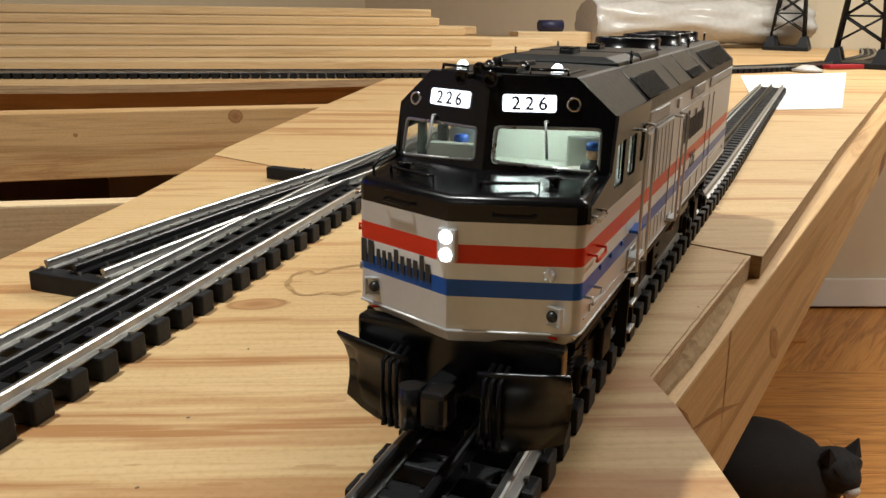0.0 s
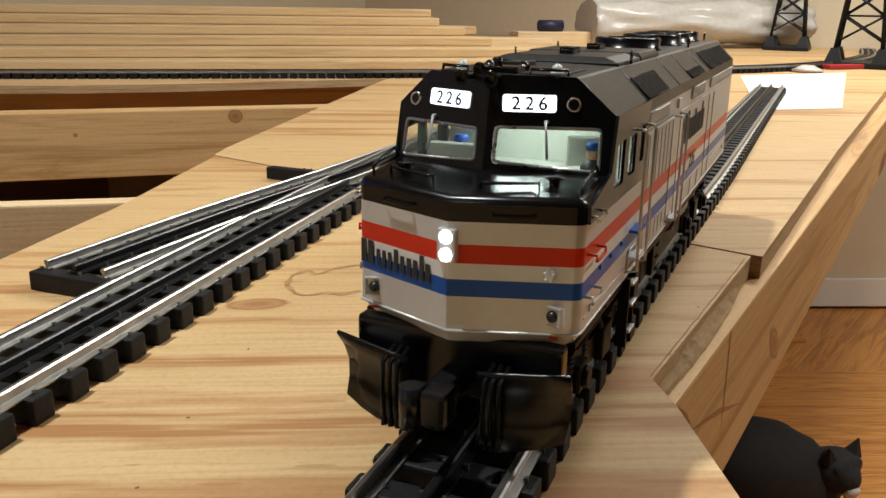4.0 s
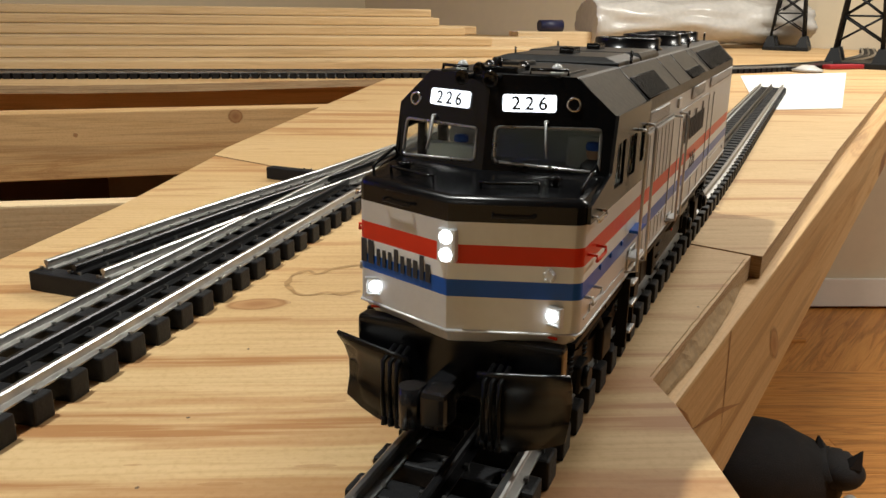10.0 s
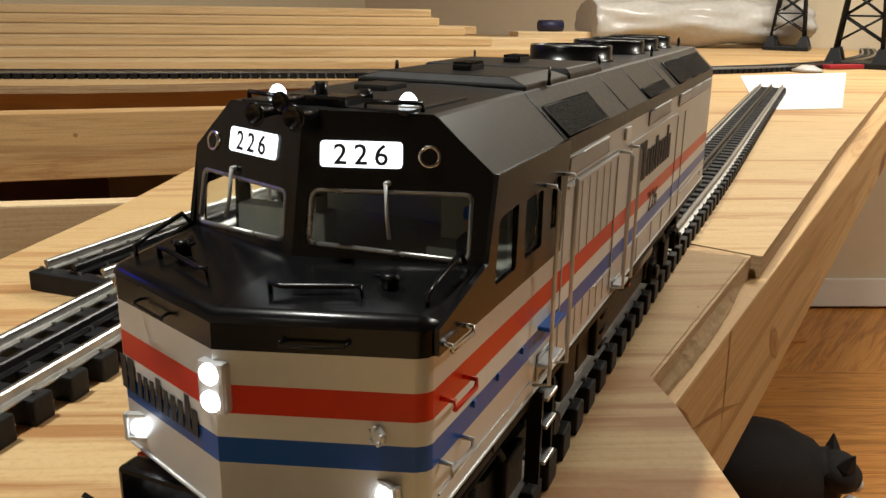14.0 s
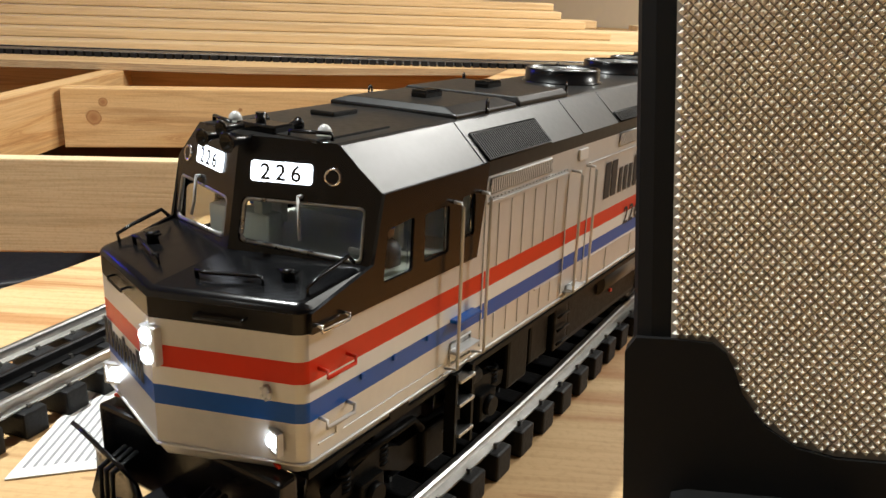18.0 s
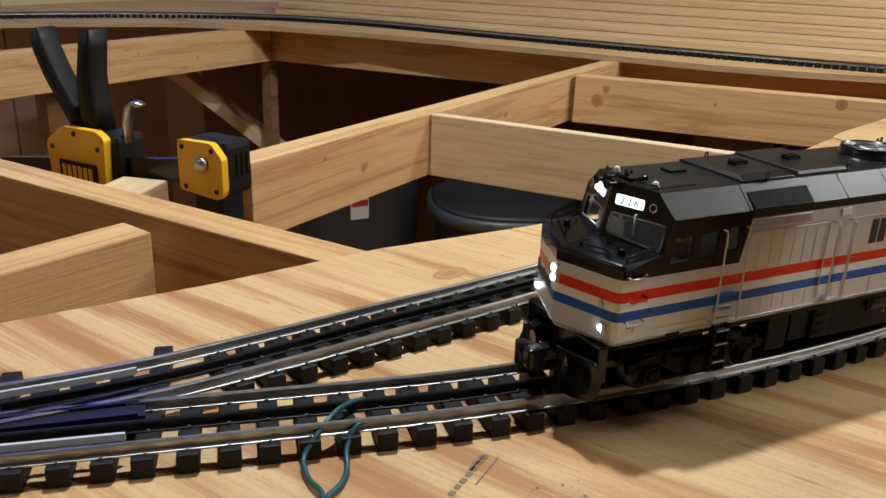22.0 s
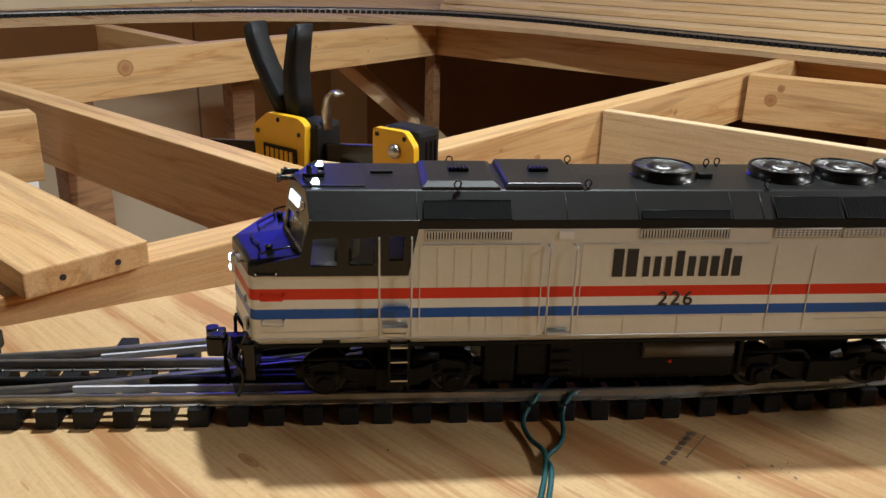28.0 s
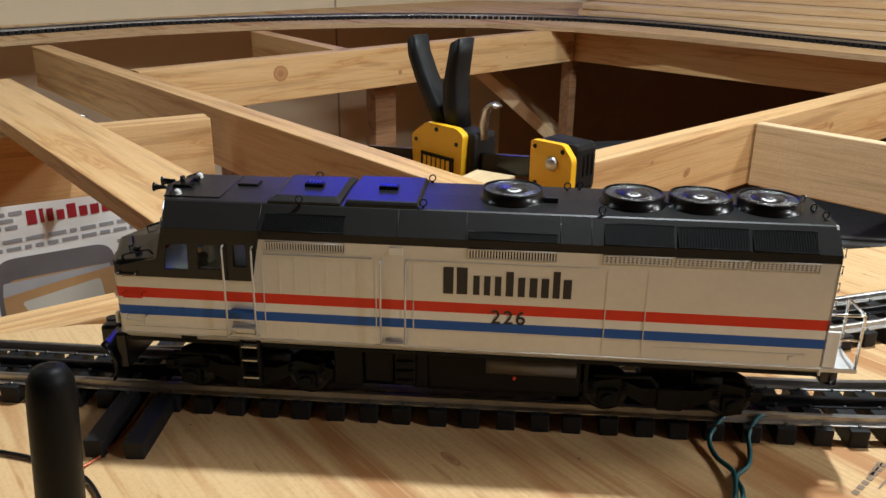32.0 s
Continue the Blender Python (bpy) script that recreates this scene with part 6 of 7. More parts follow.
BOX_RED = material("red_print", (0.33, 0.012, 0.02), 0.6)
BOX_PALE = speckled("pale_grey_print", (0.36, 0.36, 0.37), 0.5, 0.0, 12.0, 0.2)
BOX_LABEL = speckled("off_white_print", (0.50, 0.47, 0.40), 0.55, 0.0, 30.0, 0.06)
BOX_GREY = material("grey_print", (0.30, 0.30, 0.31), 0.6)
BOX_PICTURE = speckled("printed_grey_picture", (0.14, 0.13, 0.14), 0.4, 0.0, 8.0, 0.5)
CARDBOARD = speckled("brown_cardboard", (0.42, 0.24, 0.10), 0.8, 0.0, 60.0, 0.08, 0.0003)
BOX_TAPE = material("brown_tape", (0.38, 0.22, 0.09), 0.35)
cartons()


def tote(x, y, ang, w, d, h, label, square=4.0):
    """A moulded tub with rounded corners, a rolled rim and a domed lid."""
    top = thing("storage_tote", pose(x, y, FLOOR_Z, 0, 0, ang), label, "storage box", "totes under the bench")

    def ring(bm, k, z):
        vs = []
        for i in range(48):
            a = 2 * math.pi * i / 48
            c, q = math.cos(a), math.sin(a)
            r = (abs(c) ** square + abs(q) ** square) ** (-1 / square)
            vs.append(bm.verts.new((w / 2 * k * r * c, d / 2 * k * r * q, z)))
        return vs

    def skin(levels, shut=True):
        bm = bmesh.new()
        rings = [ring(bm, k, z) for k, z in levels]
        for a, b in zip(rings, rings[1:]):
            for i in range(48):
                bm.faces.new((a[i], a[(i + 1) % 48], b[(i + 1) % 48], b[i])).smooth = True
        bm.faces.new(rings[0][::-1])
        if shut:
            bm.faces.new(rings[-1])
        return bm

    part("tub", skin([(0.84, 0.0), (0.88, 0.02), (0.97, h - 0.06), (0.97, h - 0.03)]), TOTE_GREY, top)
    part("rim", skin([(0.97, h - 0.034), (1.03, h - 0.030), (1.04, h - 0.012), (1.02, h)]), TOTE_RIM, top, "rolled grey rim")
    part("lid", skin([(0.99, h - 0.002), (0.99, h + 0.006), (0.93, h + 0.010), (0.90, h + 0.004), (0.2, h + 0.006)]), TOTE_GREY, top, "grey snap lid")
    return top


TOTE_GREY = speckled("grey_tote_plastic", (0.022, 0.023, 0.025), 0.5, 0.0, 80.0, 0.1)
TOTE_RIM = speckled("pale_grey_tote_rim", (0.055, 0.06, 0.058), 0.4, 0.0, 80.0, 0.1)
_t = tote(0.40, 1.61, 12, 0.32, 0.26, 0.68, "dark grey plastic storage tote with a small label")
part("label_sheet", box(bmesh.new(), -0.045, 0.000, -0.1275, -0.1255, 0.556, 0.604), BOX_LABEL, _t, "small white label")
part("label_print", box(bmesh.new(), -0.043, -0.002, -0.1285, -0.1274, 0.588, 0.602), BOX_RED, _t, "small red print")
tote(0.80, 1.48, -8, 0.44, 0.38, 0.59, "grey plastic storage tub with a rolled rim and a lid", 2.6)
tote(1.30, 1.12, 38, 0.50, 0.40, 0.45, "black plastic storage tote in the dark")


def under_bench():
    """Legs, braces and the boards that close the bench at the back."""
    def leg(x, y, ang, w=0.032):
        ob = part("bench_leg", box(bmesh.new(), -w, w, -0.019, 0.019, FLOOR_Z, -0.014 - STUD_H, 0.002), BROWN_PINE)
        ob.matrix_basis = pose(x, y, 0, 0, 0, ang)
        tagged(ob, "upright brown timber bench leg", "bench leg", "bench legs")
    leg(0.243, 2.06, 40, 0.013)
    for x, y, a in ((-0.253, 1.658, 45), (-0.62, 1.62, 45), (-0.36, 0.86, 45), (-0.55, -0.3, 0), (0.05, -0.3, 0)):
        leg(x, y, a)
    a, b = Vector((-0.06, 2.30, -0.13)), Vector((0.78, 2.05, -0.80))
    d = b - a
    ob = part("brace", box(bmesh.new(), 0, d.length, -0.045, 0.045, -0.019, 0.019, 0.002), PINE)
    ob.matrix_basis = Matrix.Translation(a) @ d.to_track_quat("X", "Z").to_matrix().to_4x4()
    tagged(ob, "slanting pale brace under the far bench", "brace")
    # brown panels; their dark fronts also stand for the shade under the bench
    bm = box(bmesh.new(), 0.05, 1.9, 2.50, 2.515, FLOOR_Z, -0.11)
    tagged(part("panel_board", bm, HARDBOARD), "brown hardboard panel under the far bench", "board")
    bm = box(bmesh.new(), 2.2, 2.215, 0.5, 2.4, FLOOR_Z, -0.11)
    tagged(part("panel_board", bm, HARDBOARD), "added brown panel closing off the shade under the bench", "board")


BROWN_PINE = wood("dark_brown_pine", (0.34, 0.19, 0.09), (0.28, 0.15, 0.07), (0.18, 0.09, 0.04), (2.0, 30.0, 30.0))
HARDBOARD = speckled("brown_hardboard", (0.20, 0.11, 0.055), 0.7, 0.0, 40.0, 0.12)
under_bench()


def bolts():
    for p, ang in (((0.083, 0.203, -0.028), 70), ((-0.600, 0.835, -0.045), 40)):
        bm = lathe(bmesh.new(), [(0.011, 0.0), (0.011, 0.0015), (0.0095, 0.002)], 20)
        bmesh.ops.create_cone(bm, cap_ends=True, segments=6, radius1=0.0085, radius2=0.0078, depth=0.007, matrix=pose(0, 0, 0.0055))
        cyl(bm, 0.0042, 0.0042, 0.008, 0.018, 12)
        ob = part("bolt", bm, STEEL)
        ob.matrix_basis = Matrix.Translation(p) @ pose(0, 0, 0, 0, 0, ang) @ pose(0, 0, 0, 90, 0, 0)
        tagged(ob, "zinc hex bolt through a framing board", "bolt", "bolts")


bolts()


def papers():
    bm = slab(bmesh.new(), [(2.11, 0.4875), (1.60, 0.300), (1.560, 0.262), (1.646, 0.1965), (2.37, 0.345)], 0.0004, 0.0010)
    tagged(part("paper_sheet", bm, PAPER), "white sheet of paper under the end of the track", "paper")
    q = [(0.3600, 0.1120), (0.3860, 0.0980), (0.4290, 0.1410), (0.4060, 0.1580)]
    top = part("paper_label", slab(bmesh.new(), q, 0.0003, 0.0007), PAPER)
    tagged(top, "printed white paper label lying on the plywood", "label")
    o, u, v = Vector((*q[0], 0.0008)), Vector((q[3][0] - q[0][0], q[3][1] - q[0][1], 0)), Vector((q[1][0] - q[0][0], q[1][1] - q[0][1], 0))
    bm = bmesh.new()
    for k in range(9):
        s0, s1 = 0.08, random.uniform(0.55, 0.92)
        t0 = 0.08 + 0.1 * k
        bm.faces.new([bm.verts.new(o + u * a + v * b) for a, b in ((s0, t0), (s1, t0), (s1, t0 + 0.035), (s0, t0 + 0.035))])
    part("print", bm, BOX_GREY, top, "unreadable lines of print")


papers()


def wires():
    def wire(points, r, mat, label, name="wire"):
        line = []
        p = [Vector(a) for a in points]
        for i in range(len(p) - 1):
            a, b, c, d = p[max(i - 1, 0)], p[i], p[i + 1], p[min(i + 2, len(p) - 1)]
            for k in range(8):
                u = k / 8
                line.append(0.5 * (2 * b + (c - a) * u + (2 * a - 5 * b + 4 * c - d) * u * u + (3 * b - a - 3 * c + d) * u ** 3))
        line.append(p[-1])
        tagged(part(name, tube(bmesh.new(), line, r, 8), mat), label, "wire", "wires")
    wire([(0.162, 0.000, 0.0132), (0.155, -0.004, 0.0140), (0.147, -0.012, 0.0145), (0.138, -0.021, 0.010), (0.1318, -0.028, 0.004), (0.1325, -0.040, 0.0022), (0.1365, -0.053, 0.0035), (0.1345, -0.066, 0.0022), (0.1290, -0.083, 0.0020), (0.118, -0.115, 0.002), (0.10, -0.17, 0.002)], 0.0012, WIRE_GREEN, "teal insulated wire soldered to the rails")
    wire([(0.166, -0.0165, 0.0120), (0.156, -0.020, 0.0120), (0.1505, -0.026, 0.006), (0.1490, -0.036, 0.0022), (0.1450, -0.046, 0.0020), (0.1375, -0.055, 0.0020), (0.1372, -0.066, 0.0030), (0.1325, -0.083, 0.0020), (0.122, -0.115, 0.002), (0.103, -0.17, 0.002)], 0.0012, WIRE_GREEN, "teal insulated wire soldered to the rails")
    wire([(-0.145, -0.012, 0.005), (-0.146, -0.040, 0.003), (-0.150, -0.058, 0.0015), (-0.156, -0.075, 0.001), (-0.150, -0.10, 0.001)], 0.0005, COPPER, "thin bare copper wires of the turnout")
    wire([(-0.30, -0.055, 0.002), (-0.21, -0.060, 0.0018), (-0.165, -0.070, 0.0018), (-0.142, -0.085, 0.0018), (-0.125, -0.115, 0.0018), (-0.115, -0.17, 0.0018)], 0.0011, BLACK, "thin black cable on the plywood")
    bm = lathe(bmesh.new(), [(0.0074, 0.0), (0.0074, 0.092), (0.0068, 0.098), (0.0050, 0.1015), (0.0020, 0.1025)], 24)
    ob = part("black_rod", bm, BLACK_ROUGH)
    ob.matrix_basis = pose(-0.1145, -0.1600, 0.0, -3, 3, 0)
    tagged(ob, "upright black plastic rod on the plywood", "rod")
    for x, y in ((0.1660, -0.0165), (0.1635, 0.0005)):
        bm = bmesh.new()
        bmesh.ops.create_icosphere(bm, subdivisions=2, radius=1)
        for v in bm.verts:
            v.co = Vector((v.co.x * 0.006, v.co.y * 0.0016, v.co.z * 0.0014)) * (1 + 0.3 * noise.noise(v.co * 3))
        ob = part("solder_joint", bm, STEEL)
        ob.matrix_basis = pose(x, y - 0.001, 0.0118)
        tagged(ob, "lump of bright solder on the rail", "solder", "solder joints")


WIRE_GREEN = material("teal_insulation", (0.015, 0.085, 0.095), 0.4)
COPPER = material("bare_copper", (0.42, 0.10, 0.05), 0.35, 0.8)
wires()


def phone_stand():
    """A black holder with a metal mesh face on a heavy foot."""
    d = Vector((0.5, -0.866, 0))
    top = thing("device_stand", pose(0.4096, -0.068, 0, 0, 0, -60), "black device stand with a silver mesh panel on a heavy foot", "stand")
    lean = pose(0, 0, 0.058) @ pose(0, 0, 0, -12, -5.5) @ pose(0, 0, -0.058)
    leaning = [part("panel", box(bmesh.new(), 0.0, 0.088, 0.0, 0.008, 0.052, 0.214, 0.003), STAND_BLACK, top, "thin black panel")]
    bm = bmesh.new()
    low = [(0.0062, 0.0910), (0.0128, 0.0906), (0.0150, 0.0888), (0.0163, 0.0862), (0.0176, 0.0822), (0.0210, 0.0774), (0.0260, 0.0742), (0.0318, 0.0730), (0.0800, 0.0727)]
    edge = [(0.0062, -0.0004, 0.206)] + [(x, -0.0004, z) for x, z in low] + [(0.0800, -0.0004, 0.206)]
    panel(bm, edge)
    leaning.append(part("mesh_backing", bm, MESH_DARK, top))
    bm = bmesh.new()
    step = 0.0019
    def inside(x, z):
        return 0.0068 < x < 0.0795 and z < 0.2055 and z > 0.0006 + float(np.interp(x, [p[0] for p in low], [p[1] for p in low]))
    for i in range(46):
        for j in range(184):
            x, z = 0.0071 + (i + 0.5 * (j % 2)) * step * 0.85, 0.0725 + j * step * 0.46
            if inside(x, z):
                q = [(x - step * 0.40, z), (x, z - step * 0.40), (x + step * 0.40, z), (x, z + step * 0.40)]
                c = bm.verts.new((x, -0.0016, z))
                vs = [bm.verts.new((a, -0.0006, b)) for a, b in q]
                for k in range(4):
                    bm.faces.new((vs[k], vs[(k + 1) % 4], c))
    face = part("mesh_face", bm, MESH_METAL, top, "embossed silver mesh")
    face["kind"] = "stuff"
    leaning.append(face)
    bm = bmesh.new()
    panel(bm, [(-0.0012, 0.0015, 0.0525), (-0.0012, 0.0015, 0.0885), (0.0006, 0.0015, 0.0910)] + [(x, 0.0015, z) for x, z in low] + [(0.0800, 0.0015, 0.0525)])
    leaning.append(solid(part("holder", bm, STAND_BLACK, top, "black lower holder with a curved cut-out"), 0.007, 0))
    leaning.append(part("lug", box(bmesh.new(), 0.006, 0.036, -0.013, 0.002, 0.0555, 0.0660, 0.003), STAND_BLACK, top))
    leaning.append(part("pin", cyl(bmesh.new(), 0.0034, 0.0030, 0, 0.010, 14, pose(0.004, -0.0085, 0.0600, 0, 90, 0)), GUARD, top, "pale round hinge pin"))
    leaning.append(part("screw", cyl(bmesh.new(), 0.0022, 0.0022, 0, 0.001, 12, pose(0.024, -0.0132, 0.0605, 90)), STEEL, top))
    for ob in leaning:
        ob.matrix_basis = lean @ ob.matrix_basis
    part("post", box(bmesh.new(), 0.034, 0.048, 0.004, 0.014, 0.010, 0.070, 0.002), STAND_BLACK, top)
    bm = box(bmesh.new(), 0.0035, 0.078, -0.022, 0.027, 0.0, 0.012, 0.005)
    part("foot", bm, STAND_BLACK, top, "rounded black foot")


STAND_BLACK = speckled("matt_black_plastic", (0.005, 0.005, 0.005), 0.6, 0.0, 400.0, 0.2)
nodes_of(STAND_BLACK)[2].inputs["Specular IOR Level"].default_value = 0.2
MESH_METAL = speckled("silver_mesh_metal", (0.86, 0.82, 0.73), 0.5, 0.0, 200.0, 0.1)
MESH_DARK = material("mesh_shadow", (0.34, 0.32, 0.28), 0.6, 0.0)
phone_stand()


def tower(x, y, ang):
    """A black lattice tower on four block feet."""
    top = thing("lattice_tower", pose(x, y, 0, 0, 0, ang), "black plastic lattice tower on the far bench", "toy tower", "lattice towers")
    part("base", box(bmesh.new(), -0.07, 0.07, -0.07, 0.07, 0, 0.014, 0.003), CLAMP_BLACK, top)
    bm = bmesh.new()
    H, w0, w1 = 0.42, 0.050, 0.016
    for sx, sy in ((-1, -1), (1, -1), (1, 1), (-1, 1)):
        part("foot", cyl(bmesh.new(), 0.026, 0.012, 0.014, 0.045, 4, pose(sx * w0, sy * w0, 0, 0, 0, 45), smooth=False), CLAMP_BLACK, top)
        part("upright", tube(bmesh.new(), [(sx * w0, sy * w0, 0.04), (sx * w1, sy * w1, H)], 0.0045, 4), CLAMP_BLACK, top)
    for k in range(6):
        z0, z1 = 0.06 + k * 0.058, 0.06 + (k + 1) * 0.058
        a, b = w0 + (w1 - w0) * (z0 - 0.04) / 0.38, w0 + (w1 - w0) * (z1 - 0.04) / 0.38
        for r in range(4):
            m = pose(0, 0, 0, 0, 0, 90 * r)
            for p, q in (((-a, -a, z0), (b, -b, z1)), ((a, -a, z0), (-b, -b, z1)), ((-b, -b, z1), (b, -b, z1))):
                tube(bm, [m @ Vector(p), m @ Vector(q)], 0.0022, 4)
    part("bracing", bm, CLAMP_BLACK, top, "crossed lattice bracing")["kind"] = "stuff"
    part("head", box(bmesh.new(), -0.05, 0.05, -0.02, 0.02, H - 0.004, H + 0.02, 0.004), CLAMP_BLACK, top)


tower(3.34, 0.735, 10)
tower(2.60, 0.370, 8)


def wrap_roll():
    """A crumpled roll of clear bubble wrap."""
    bm = bmesh.new()
    rings = []
    for i in range(41):
        u = i / 40
        ring = []
        for k in range(48):
            a = 2 * math.pi * k / 48
            r = 0.085 + 0.020 * noise.noise((u * 5, 2 * math.cos(a), 2 * math.sin(a))) + 0.004 * (math.sin(k * math.pi) + (1 if (i + k) % 2 else -1)) * 0.5
            ring.append(bm.verts.new(((u - 0.5) * 0.78, r * math.cos(a) * 1.25, 0.080 + r * 0.86 * math.sin(a))))
        rings.append(ring)
    for a, b in zip(rings, rings[1:]):
        for k in range(48):
            bm.faces.new((a[k], a[(k + 1) % 48], b[(k + 1) % 48], b[k])).smooth = True
    bm.faces.new(rings[0][::-1])
    bm.faces.new(rings[-1])
    ob = part("bubble_wrap", bm, WRAP)
    ob.matrix_basis = pose(3.24, 1.02, 0.004, 0, 0, -42)
    tagged(ob, "crumpled roll of cloudy bubble wrap on the bench", "bubble wrap")


WRAP = speckled("cloudy_plastic_film", (0.70, 0.67, 0.62), 0.22, 0.0, 60.0, 0.12, 0.002)
nodes_of(WRAP)[2].inputs["Transmission Weight"].default_value = 0.25
wrap_roll()


def bench_clutter():
    bm = box(bmesh.new(), 0, 0.42, -0.04, 0.04, 0, 0.05, 0.003)
    ob = part("offcut", bm, PINE)
    ob.matrix_basis = pose(2.72, 1.42, 0.0, 0, 0, -35)
    tagged(ob, "pale timber offcut on the far bench", "timber")
    bm = cyl(bmesh.new(), 0.018, 0.018, -0.04, 0.04, 20, pose(0, 0, 0.018, 0, 90, 0))
    ob = part("tape_roll", bm, NAVY)
    ob.matrix_basis = pose(2.80, 1.33, 0.0502, 0, 0, -35)
    tagged(ob, "small dark blue roll on a timber offcut", "roll")
    bm = lathe(bmesh.new(), [(0.030, 0), (0.034, 0.004), (0.022, 0.009), (0.012, 0.014)], 18)
    ob = part("plastic_bag", bm, WRAP)
    ob.matrix_basis = pose(2.33, 0.415, 0.001)
    tagged(ob, "small clear plastic bag on the bench", "bag")
    bm = box(bmesh.new(), -0.06, 0.06, -0.012, 0.012, 0, 0.010, 0.003)
    ob = part("red_strip", bm, BOX_RED)
    ob.matrix_basis = pose(2.50, 0.375, 0.0012, 0, 0, -30)
    tagged(ob, "small dull red strip beside the track", "strip")


NAVY = speckled("navy_plastic", (0.012, 0.014, 0.05), 0.5, 0.0, 100.0, 0.1)
bench_clutter()


def wall_screen():
    """A screen on the far wall, with a plain blue picture, whose glint shows on the roof of the engine."""
    top = thing("wall_screen", pose(-0.420, 2.520, 0.86, 0, 0, 45), "flat wall screen showing plain blue", "screen")
    part("casing", box(bmesh.new(), -0.31, 0.31, -0.04, -0.001, -0.20, 0.20, 0.006), BLACK, top)
    part("picture", box(bmesh.new(), -0.29, 0.29, -0.0425, -0.0405, -0.18, 0.18), SCREEN_BLUE, top, "glowing blue picture")


SCREEN_BLUE = glow("screen_blue", (0.03, 0.04, 1.0), 5.0)
wall_screen()


def cat():
    """A black cat that crouches on the floor by the bench, its head raised and turned."""
    top = thing("cat", pose(2.05, 0.322, FLOOR_Z, 0, 0, -57) @ Matrix.Diagonal((1.0, 1.0, 0.86, 1)), "black cat with a white muzzle crouching on the wooden floor", "cat")
    bm = bmesh.new()
    bmesh.ops.create_uvsphere(bm, u_segments=32, v_segments=20, radius=1)
    for v in bm.verts:
        c = v.co.copy()
        back = 0.145 + 0.035 * math.cos(1.4 * (c.x + 0.35))
        v.co = Vector((c.x * 0.165, c.y * (0.105 - 0.030 * c.x), back + c.z * (0.115 if c.z > 0 else back))) * (1 + 0.02 * noise.noise(c * 5))
    part("body", bm, FUR, top, "black furry body", True)
    bm = tube(bmesh.new(), [(0.06, 0.0, 0.17), (0.10, -0.01, 0.185), (0.13, -0.025, 0.20)], 0.048, 14)
    part("neck", bm, FUR, top)
    bm = bmesh.new()
    bmesh.ops.create_uvsphere(bm, u_segments=24, v_segments=16, radius=1)
    for v in bm.verts:
        v.co = Vector((v.co.x * 0.054, v.co.y * 0.056, v.co.z * 0.047))
        if v.co.x > 0.02:
            v.co.z -= 0.010
            v.co.y *= 0.75
    head = part("head", bm, FUR, top, "black furry head", True)
    head.matrix_basis = pose(0.135, -0.030, 0.200, 0, 16, -62)
    CAT_HEAD.append(head)
    for y in (-0.034, 0.034):
        bm = cyl(bmesh.new(), 0.020, 0.0015, 0, 0.044, 5, pose(-0.008, y, 0.030, math.copysign(14, -y), -6, 20), smooth=False)
        part("ear", bm, FUR, head)
    part("muzzle", lathe(bmesh.new(), [(0.020, 0), (0.017, 0.010), (0.008, 0.015)], 14), FUR_WHITE, head, "white muzzle").matrix_basis = pose(0.046, 0, -0.024, 0, 100, 0)
    part("chest", lathe(bmesh.new(), [(0.026, 0), (0.024, 0.008), (0.010, 0.013)], 14), FUR_WHITE, top, "white chest patch").matrix_basis = pose(0.150, -0.070, 0.130, 0, 80, -62)
    for y in (-0.05, 0.05):
        part("paw", box(bmesh.new(), 0.10, 0.20, y - 0.02, y + 0.02, 0.0, 0.035, 0.014), FUR, top)
    part("tail", tube(bmesh.new(), [(-0.15, 0, 0.05), (-0.21, 0.05, 0.03), (-0.19, 0.13, 0.025), (-0.10, 0.17, 0.022)], 0.018, 10), FUR, top)


CAT_HEAD = []
FUR = speckled("black_fur", (0.010, 0.009, 0.009), 0.8, 0.0, 300.0, 0.4, 0.003)
FUR_WHITE = speckled("white_fur", (0.55, 0.52, 0.48), 0.8, 0.0, 300.0, 0.1, 0.002)
cat()


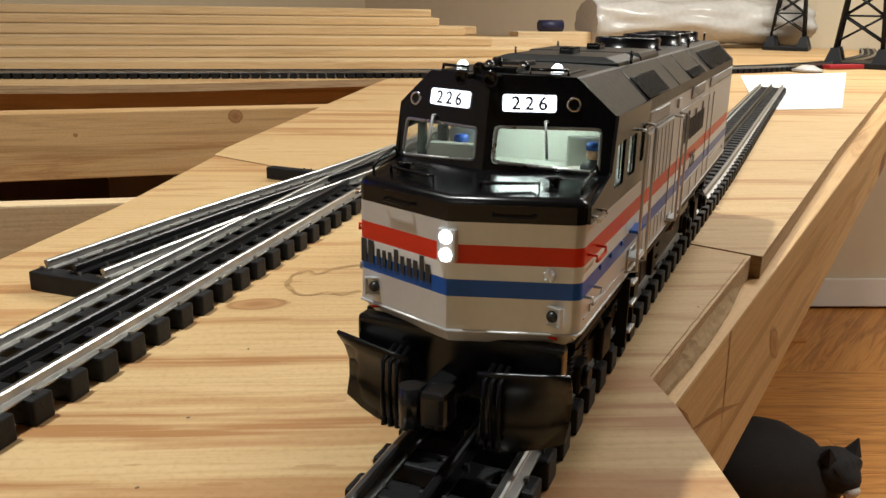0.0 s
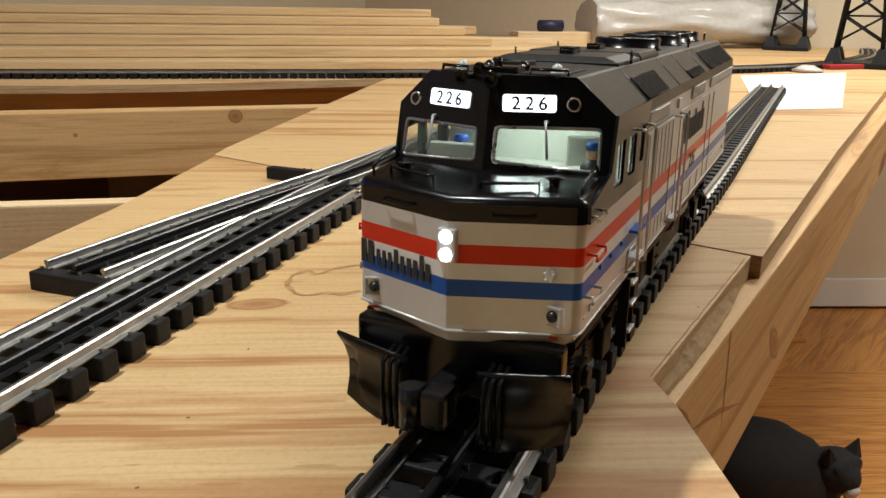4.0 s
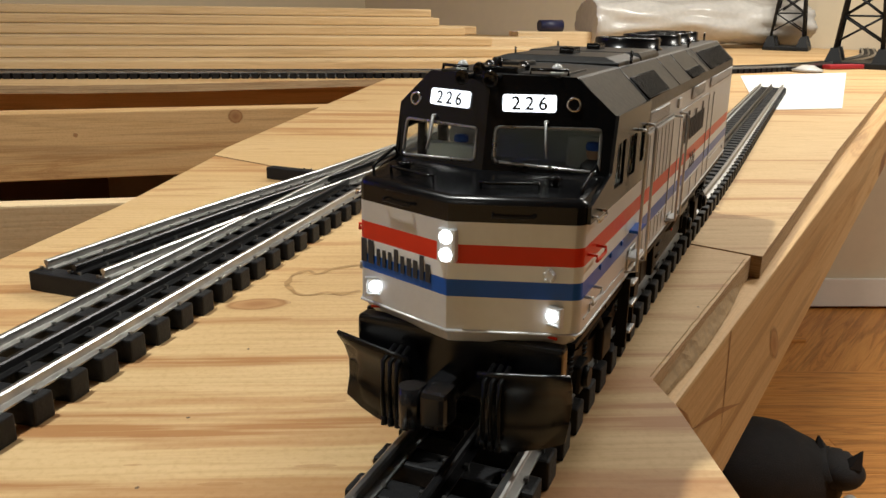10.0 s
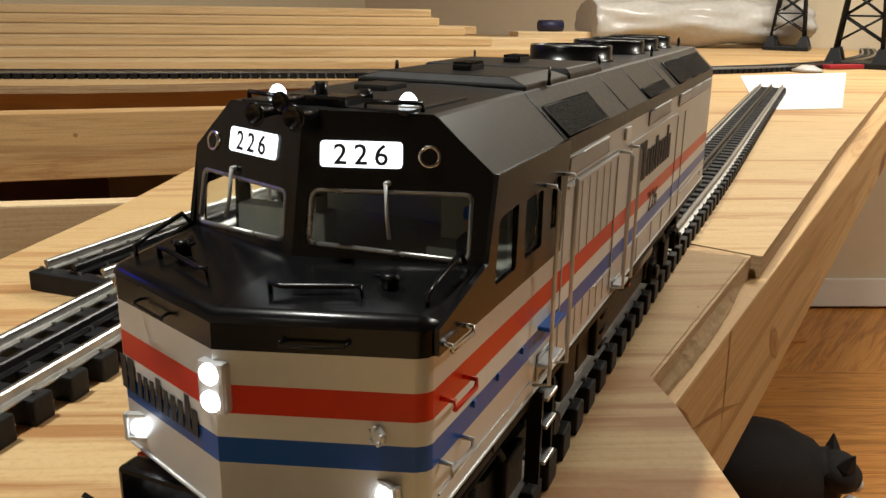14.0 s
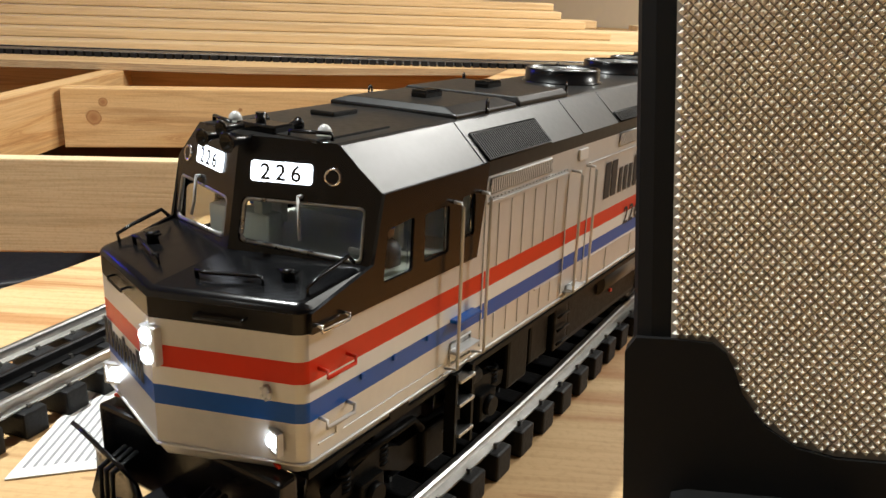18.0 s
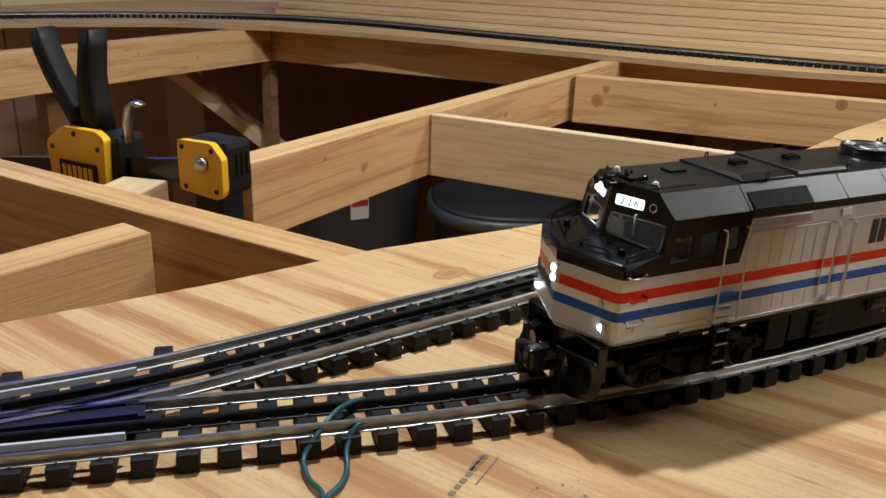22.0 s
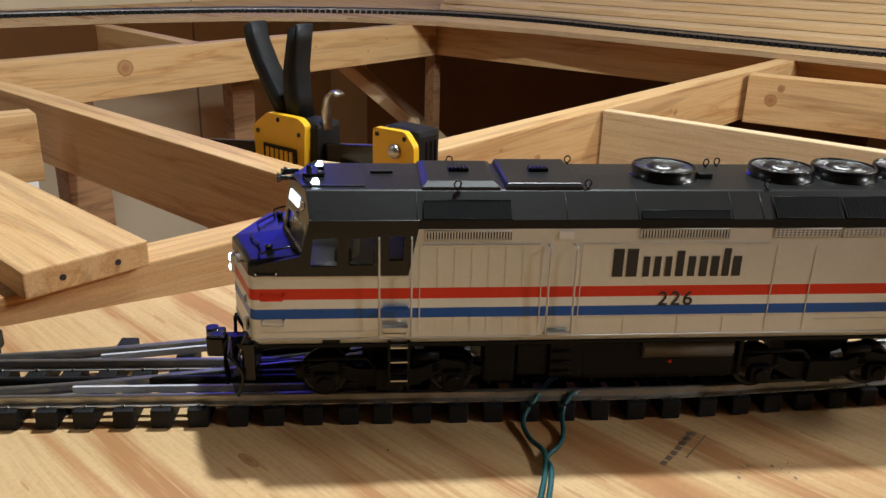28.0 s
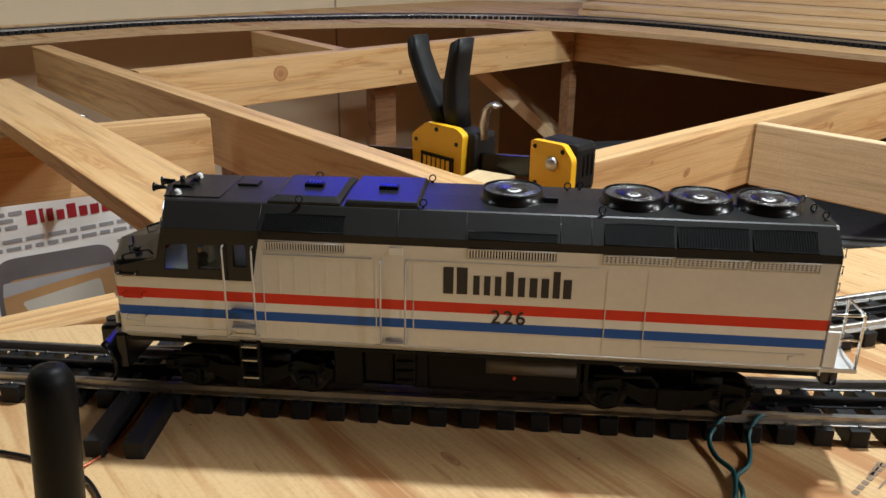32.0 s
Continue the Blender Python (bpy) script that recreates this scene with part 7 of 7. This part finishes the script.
# ---- what moves ----
RUN = [
        (0.0, pose(0.5638, 0.0651, RAIL_Z, 0, 0, 12.75)),
        (10.4, pose(0.5638, 0.0651, RAIL_Z, 0, 0, 12.75)),
        (11.0, pose(0.5547, 0.0631, RAIL_Z, 0, 0, 12.90)),
        (11.5, pose(0.5435, 0.0606, RAIL_Z, 0, 0, 12.82)),
        (12.0, pose(0.5317, 0.0585, RAIL_Z, 0, 0, 12.76)),
        (12.5, pose(0.5196, 0.0560, RAIL_Z, 0, 0, 12.68)),
        (13.0, pose(0.5058, 0.0528, RAIL_Z, 0, 0, 12.74)),
        (13.5, pose(0.4919, 0.0495, RAIL_Z, 0, 0, 12.73)),
        (14.0, pose(0.4769, 0.0459, RAIL_Z, 0, 0, 12.73)),
        (14.5, pose(0.4627, 0.0429, RAIL_Z, 0, 0, 12.72)),
        (15.0, pose(0.4494, 0.0404, RAIL_Z, 0, 0, 12.58)),
        (15.5, pose(0.4358, 0.0383, RAIL_Z, 0, 0, 12.32)),
        (16.5, pose(0.4092, 0.0354, RAIL_Z, 0, 0, 11.98)),
        (17.5, pose(0.3822, 0.0289, RAIL_Z, 0, 0, 12.07)),
        (18.0, pose(0.3684, 0.0242, RAIL_Z, 0, 0, 12.27)),
        (18.5, pose(0.3542, 0.0187, RAIL_Z, 0, 0, 12.54)),
        (19.0, pose(0.3397, 0.0130, RAIL_Z, 0, 0, 12.67)),
        (19.5, pose(0.3248, 0.0067, RAIL_Z, 0, 0, 13.09)),
        (20.0, pose(0.3096, 0.0021, RAIL_Z, 0, 0, 12.79)),
        (20.5, pose(0.2939, -0.0009, RAIL_Z, 0, 0, 12.38)),
        (21.0, pose(0.2788, -0.0034, RAIL_Z, 0, 0, 11.82)),
        (21.5, pose(0.2644, -0.0048, RAIL_Z, 0, 0, 11.25)),
        (22.0, pose(0.2482, -0.0061, RAIL_Z, 0, 0, 10.63)),
        (22.5, pose(0.2299, -0.0070, RAIL_Z, 0, 0, 9.76)),
        (23.0, pose(0.2090, -0.0076, RAIL_Z, 0, 0, 8.82)),
        (23.5, pose(0.1872, -0.0081, RAIL_Z, 0, 0, 7.89)),
        (24.0, pose(0.1663, -0.0077, RAIL_Z, 0, 0, 7.07)),
        (24.5, pose(0.1450, -0.0078, RAIL_Z, 0, 0, 6.09)),
        (26.5, pose(0.0624, -0.0042, RAIL_Z, 0, 0, 2.59)),
        (27.0, pose(0.0416, -0.0034, RAIL_Z, 0, 0, 1.65)),
        (27.5, pose(0.0205, -0.0014, RAIL_Z, 0, 0, 0.74)),
        (28.0, pose(0.0000, 0.0000, RAIL_Z, 0, 0, 0.00)),
        (28.5, pose(-0.0186, 0.0009, RAIL_Z, 0, 0, -0.37)),
        (29.0, pose(-0.0386, 0.0010, RAIL_Z, 0, 0, -0.66)),
        (29.5, pose(-0.0593, 0.0019, RAIL_Z, 0, 0, -0.98)),
        (30.0, pose(-0.0793, 0.0027, RAIL_Z, 0, 0, -1.44)),
        (30.5, pose(-0.1000, 0.0036, RAIL_Z, 0, 0, -1.90)),
        (31.0, pose(-0.1206, 0.0043, RAIL_Z, 0, 0, -2.11)),
        (31.5, pose(-0.1395, 0.0052, RAIL_Z, 0, 0, -2.06)),
        (32.0, pose(-0.1596, 0.0043, RAIL_Z, 0, 0, -1.70)),
]


def motions():
    walk(LOCO, RUN)
    # the wheels roll with the way that the engine has gone
    times = [t for t, _ in RUN]
    way, gone = [0.0], 0.0
    for (_, a), (_, b) in zip(RUN, RUN[1:]):
        gone += (b.translation - a.translation).length
        way.append(gone)
    steps = [0.0, 10.4] + [10.4 + 0.2 * k for k in range(1, 108)] + [32.0]
    for wheel, side in WHEELS:
        rest = wheel.matrix_basis.copy()
        walk(wheel, [(t, rest @ pose(0, 0, 0, 0, 0, -side * math.degrees(float(np.interp(t, times, way)) / 0.0106))) for t in steps])
    # the cat looks away for a while
    at, away = pose(0.135, -0.030, 0.200, 0, 16, -62), pose(0.138, -0.020, 0.192, 0, 4, 45)
    between = pose(0.137, -0.026, 0.190, 0, 14, -10)
    for head in CAT_HEAD:
        walk(head, [(0.0, at), (7.3, at), (7.8, between), (8.6, away), (13.4, away), (14.1, between), (14.7, at), (32.0, at)])

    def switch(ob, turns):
        """Turns a lamp over at the given times, in place of switching its light; it starts with its lit side hidden or
        shown. turns: (seconds, shown).
        """
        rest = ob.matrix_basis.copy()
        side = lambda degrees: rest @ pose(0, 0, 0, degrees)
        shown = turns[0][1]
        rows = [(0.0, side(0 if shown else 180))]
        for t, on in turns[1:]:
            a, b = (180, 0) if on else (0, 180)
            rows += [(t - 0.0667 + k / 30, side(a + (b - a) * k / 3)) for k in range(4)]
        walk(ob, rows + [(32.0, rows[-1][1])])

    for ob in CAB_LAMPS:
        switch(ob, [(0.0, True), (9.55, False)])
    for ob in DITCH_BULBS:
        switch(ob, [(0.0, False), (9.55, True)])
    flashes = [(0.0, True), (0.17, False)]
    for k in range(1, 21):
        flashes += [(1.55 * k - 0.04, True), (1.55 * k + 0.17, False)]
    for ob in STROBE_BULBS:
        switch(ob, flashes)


motions()
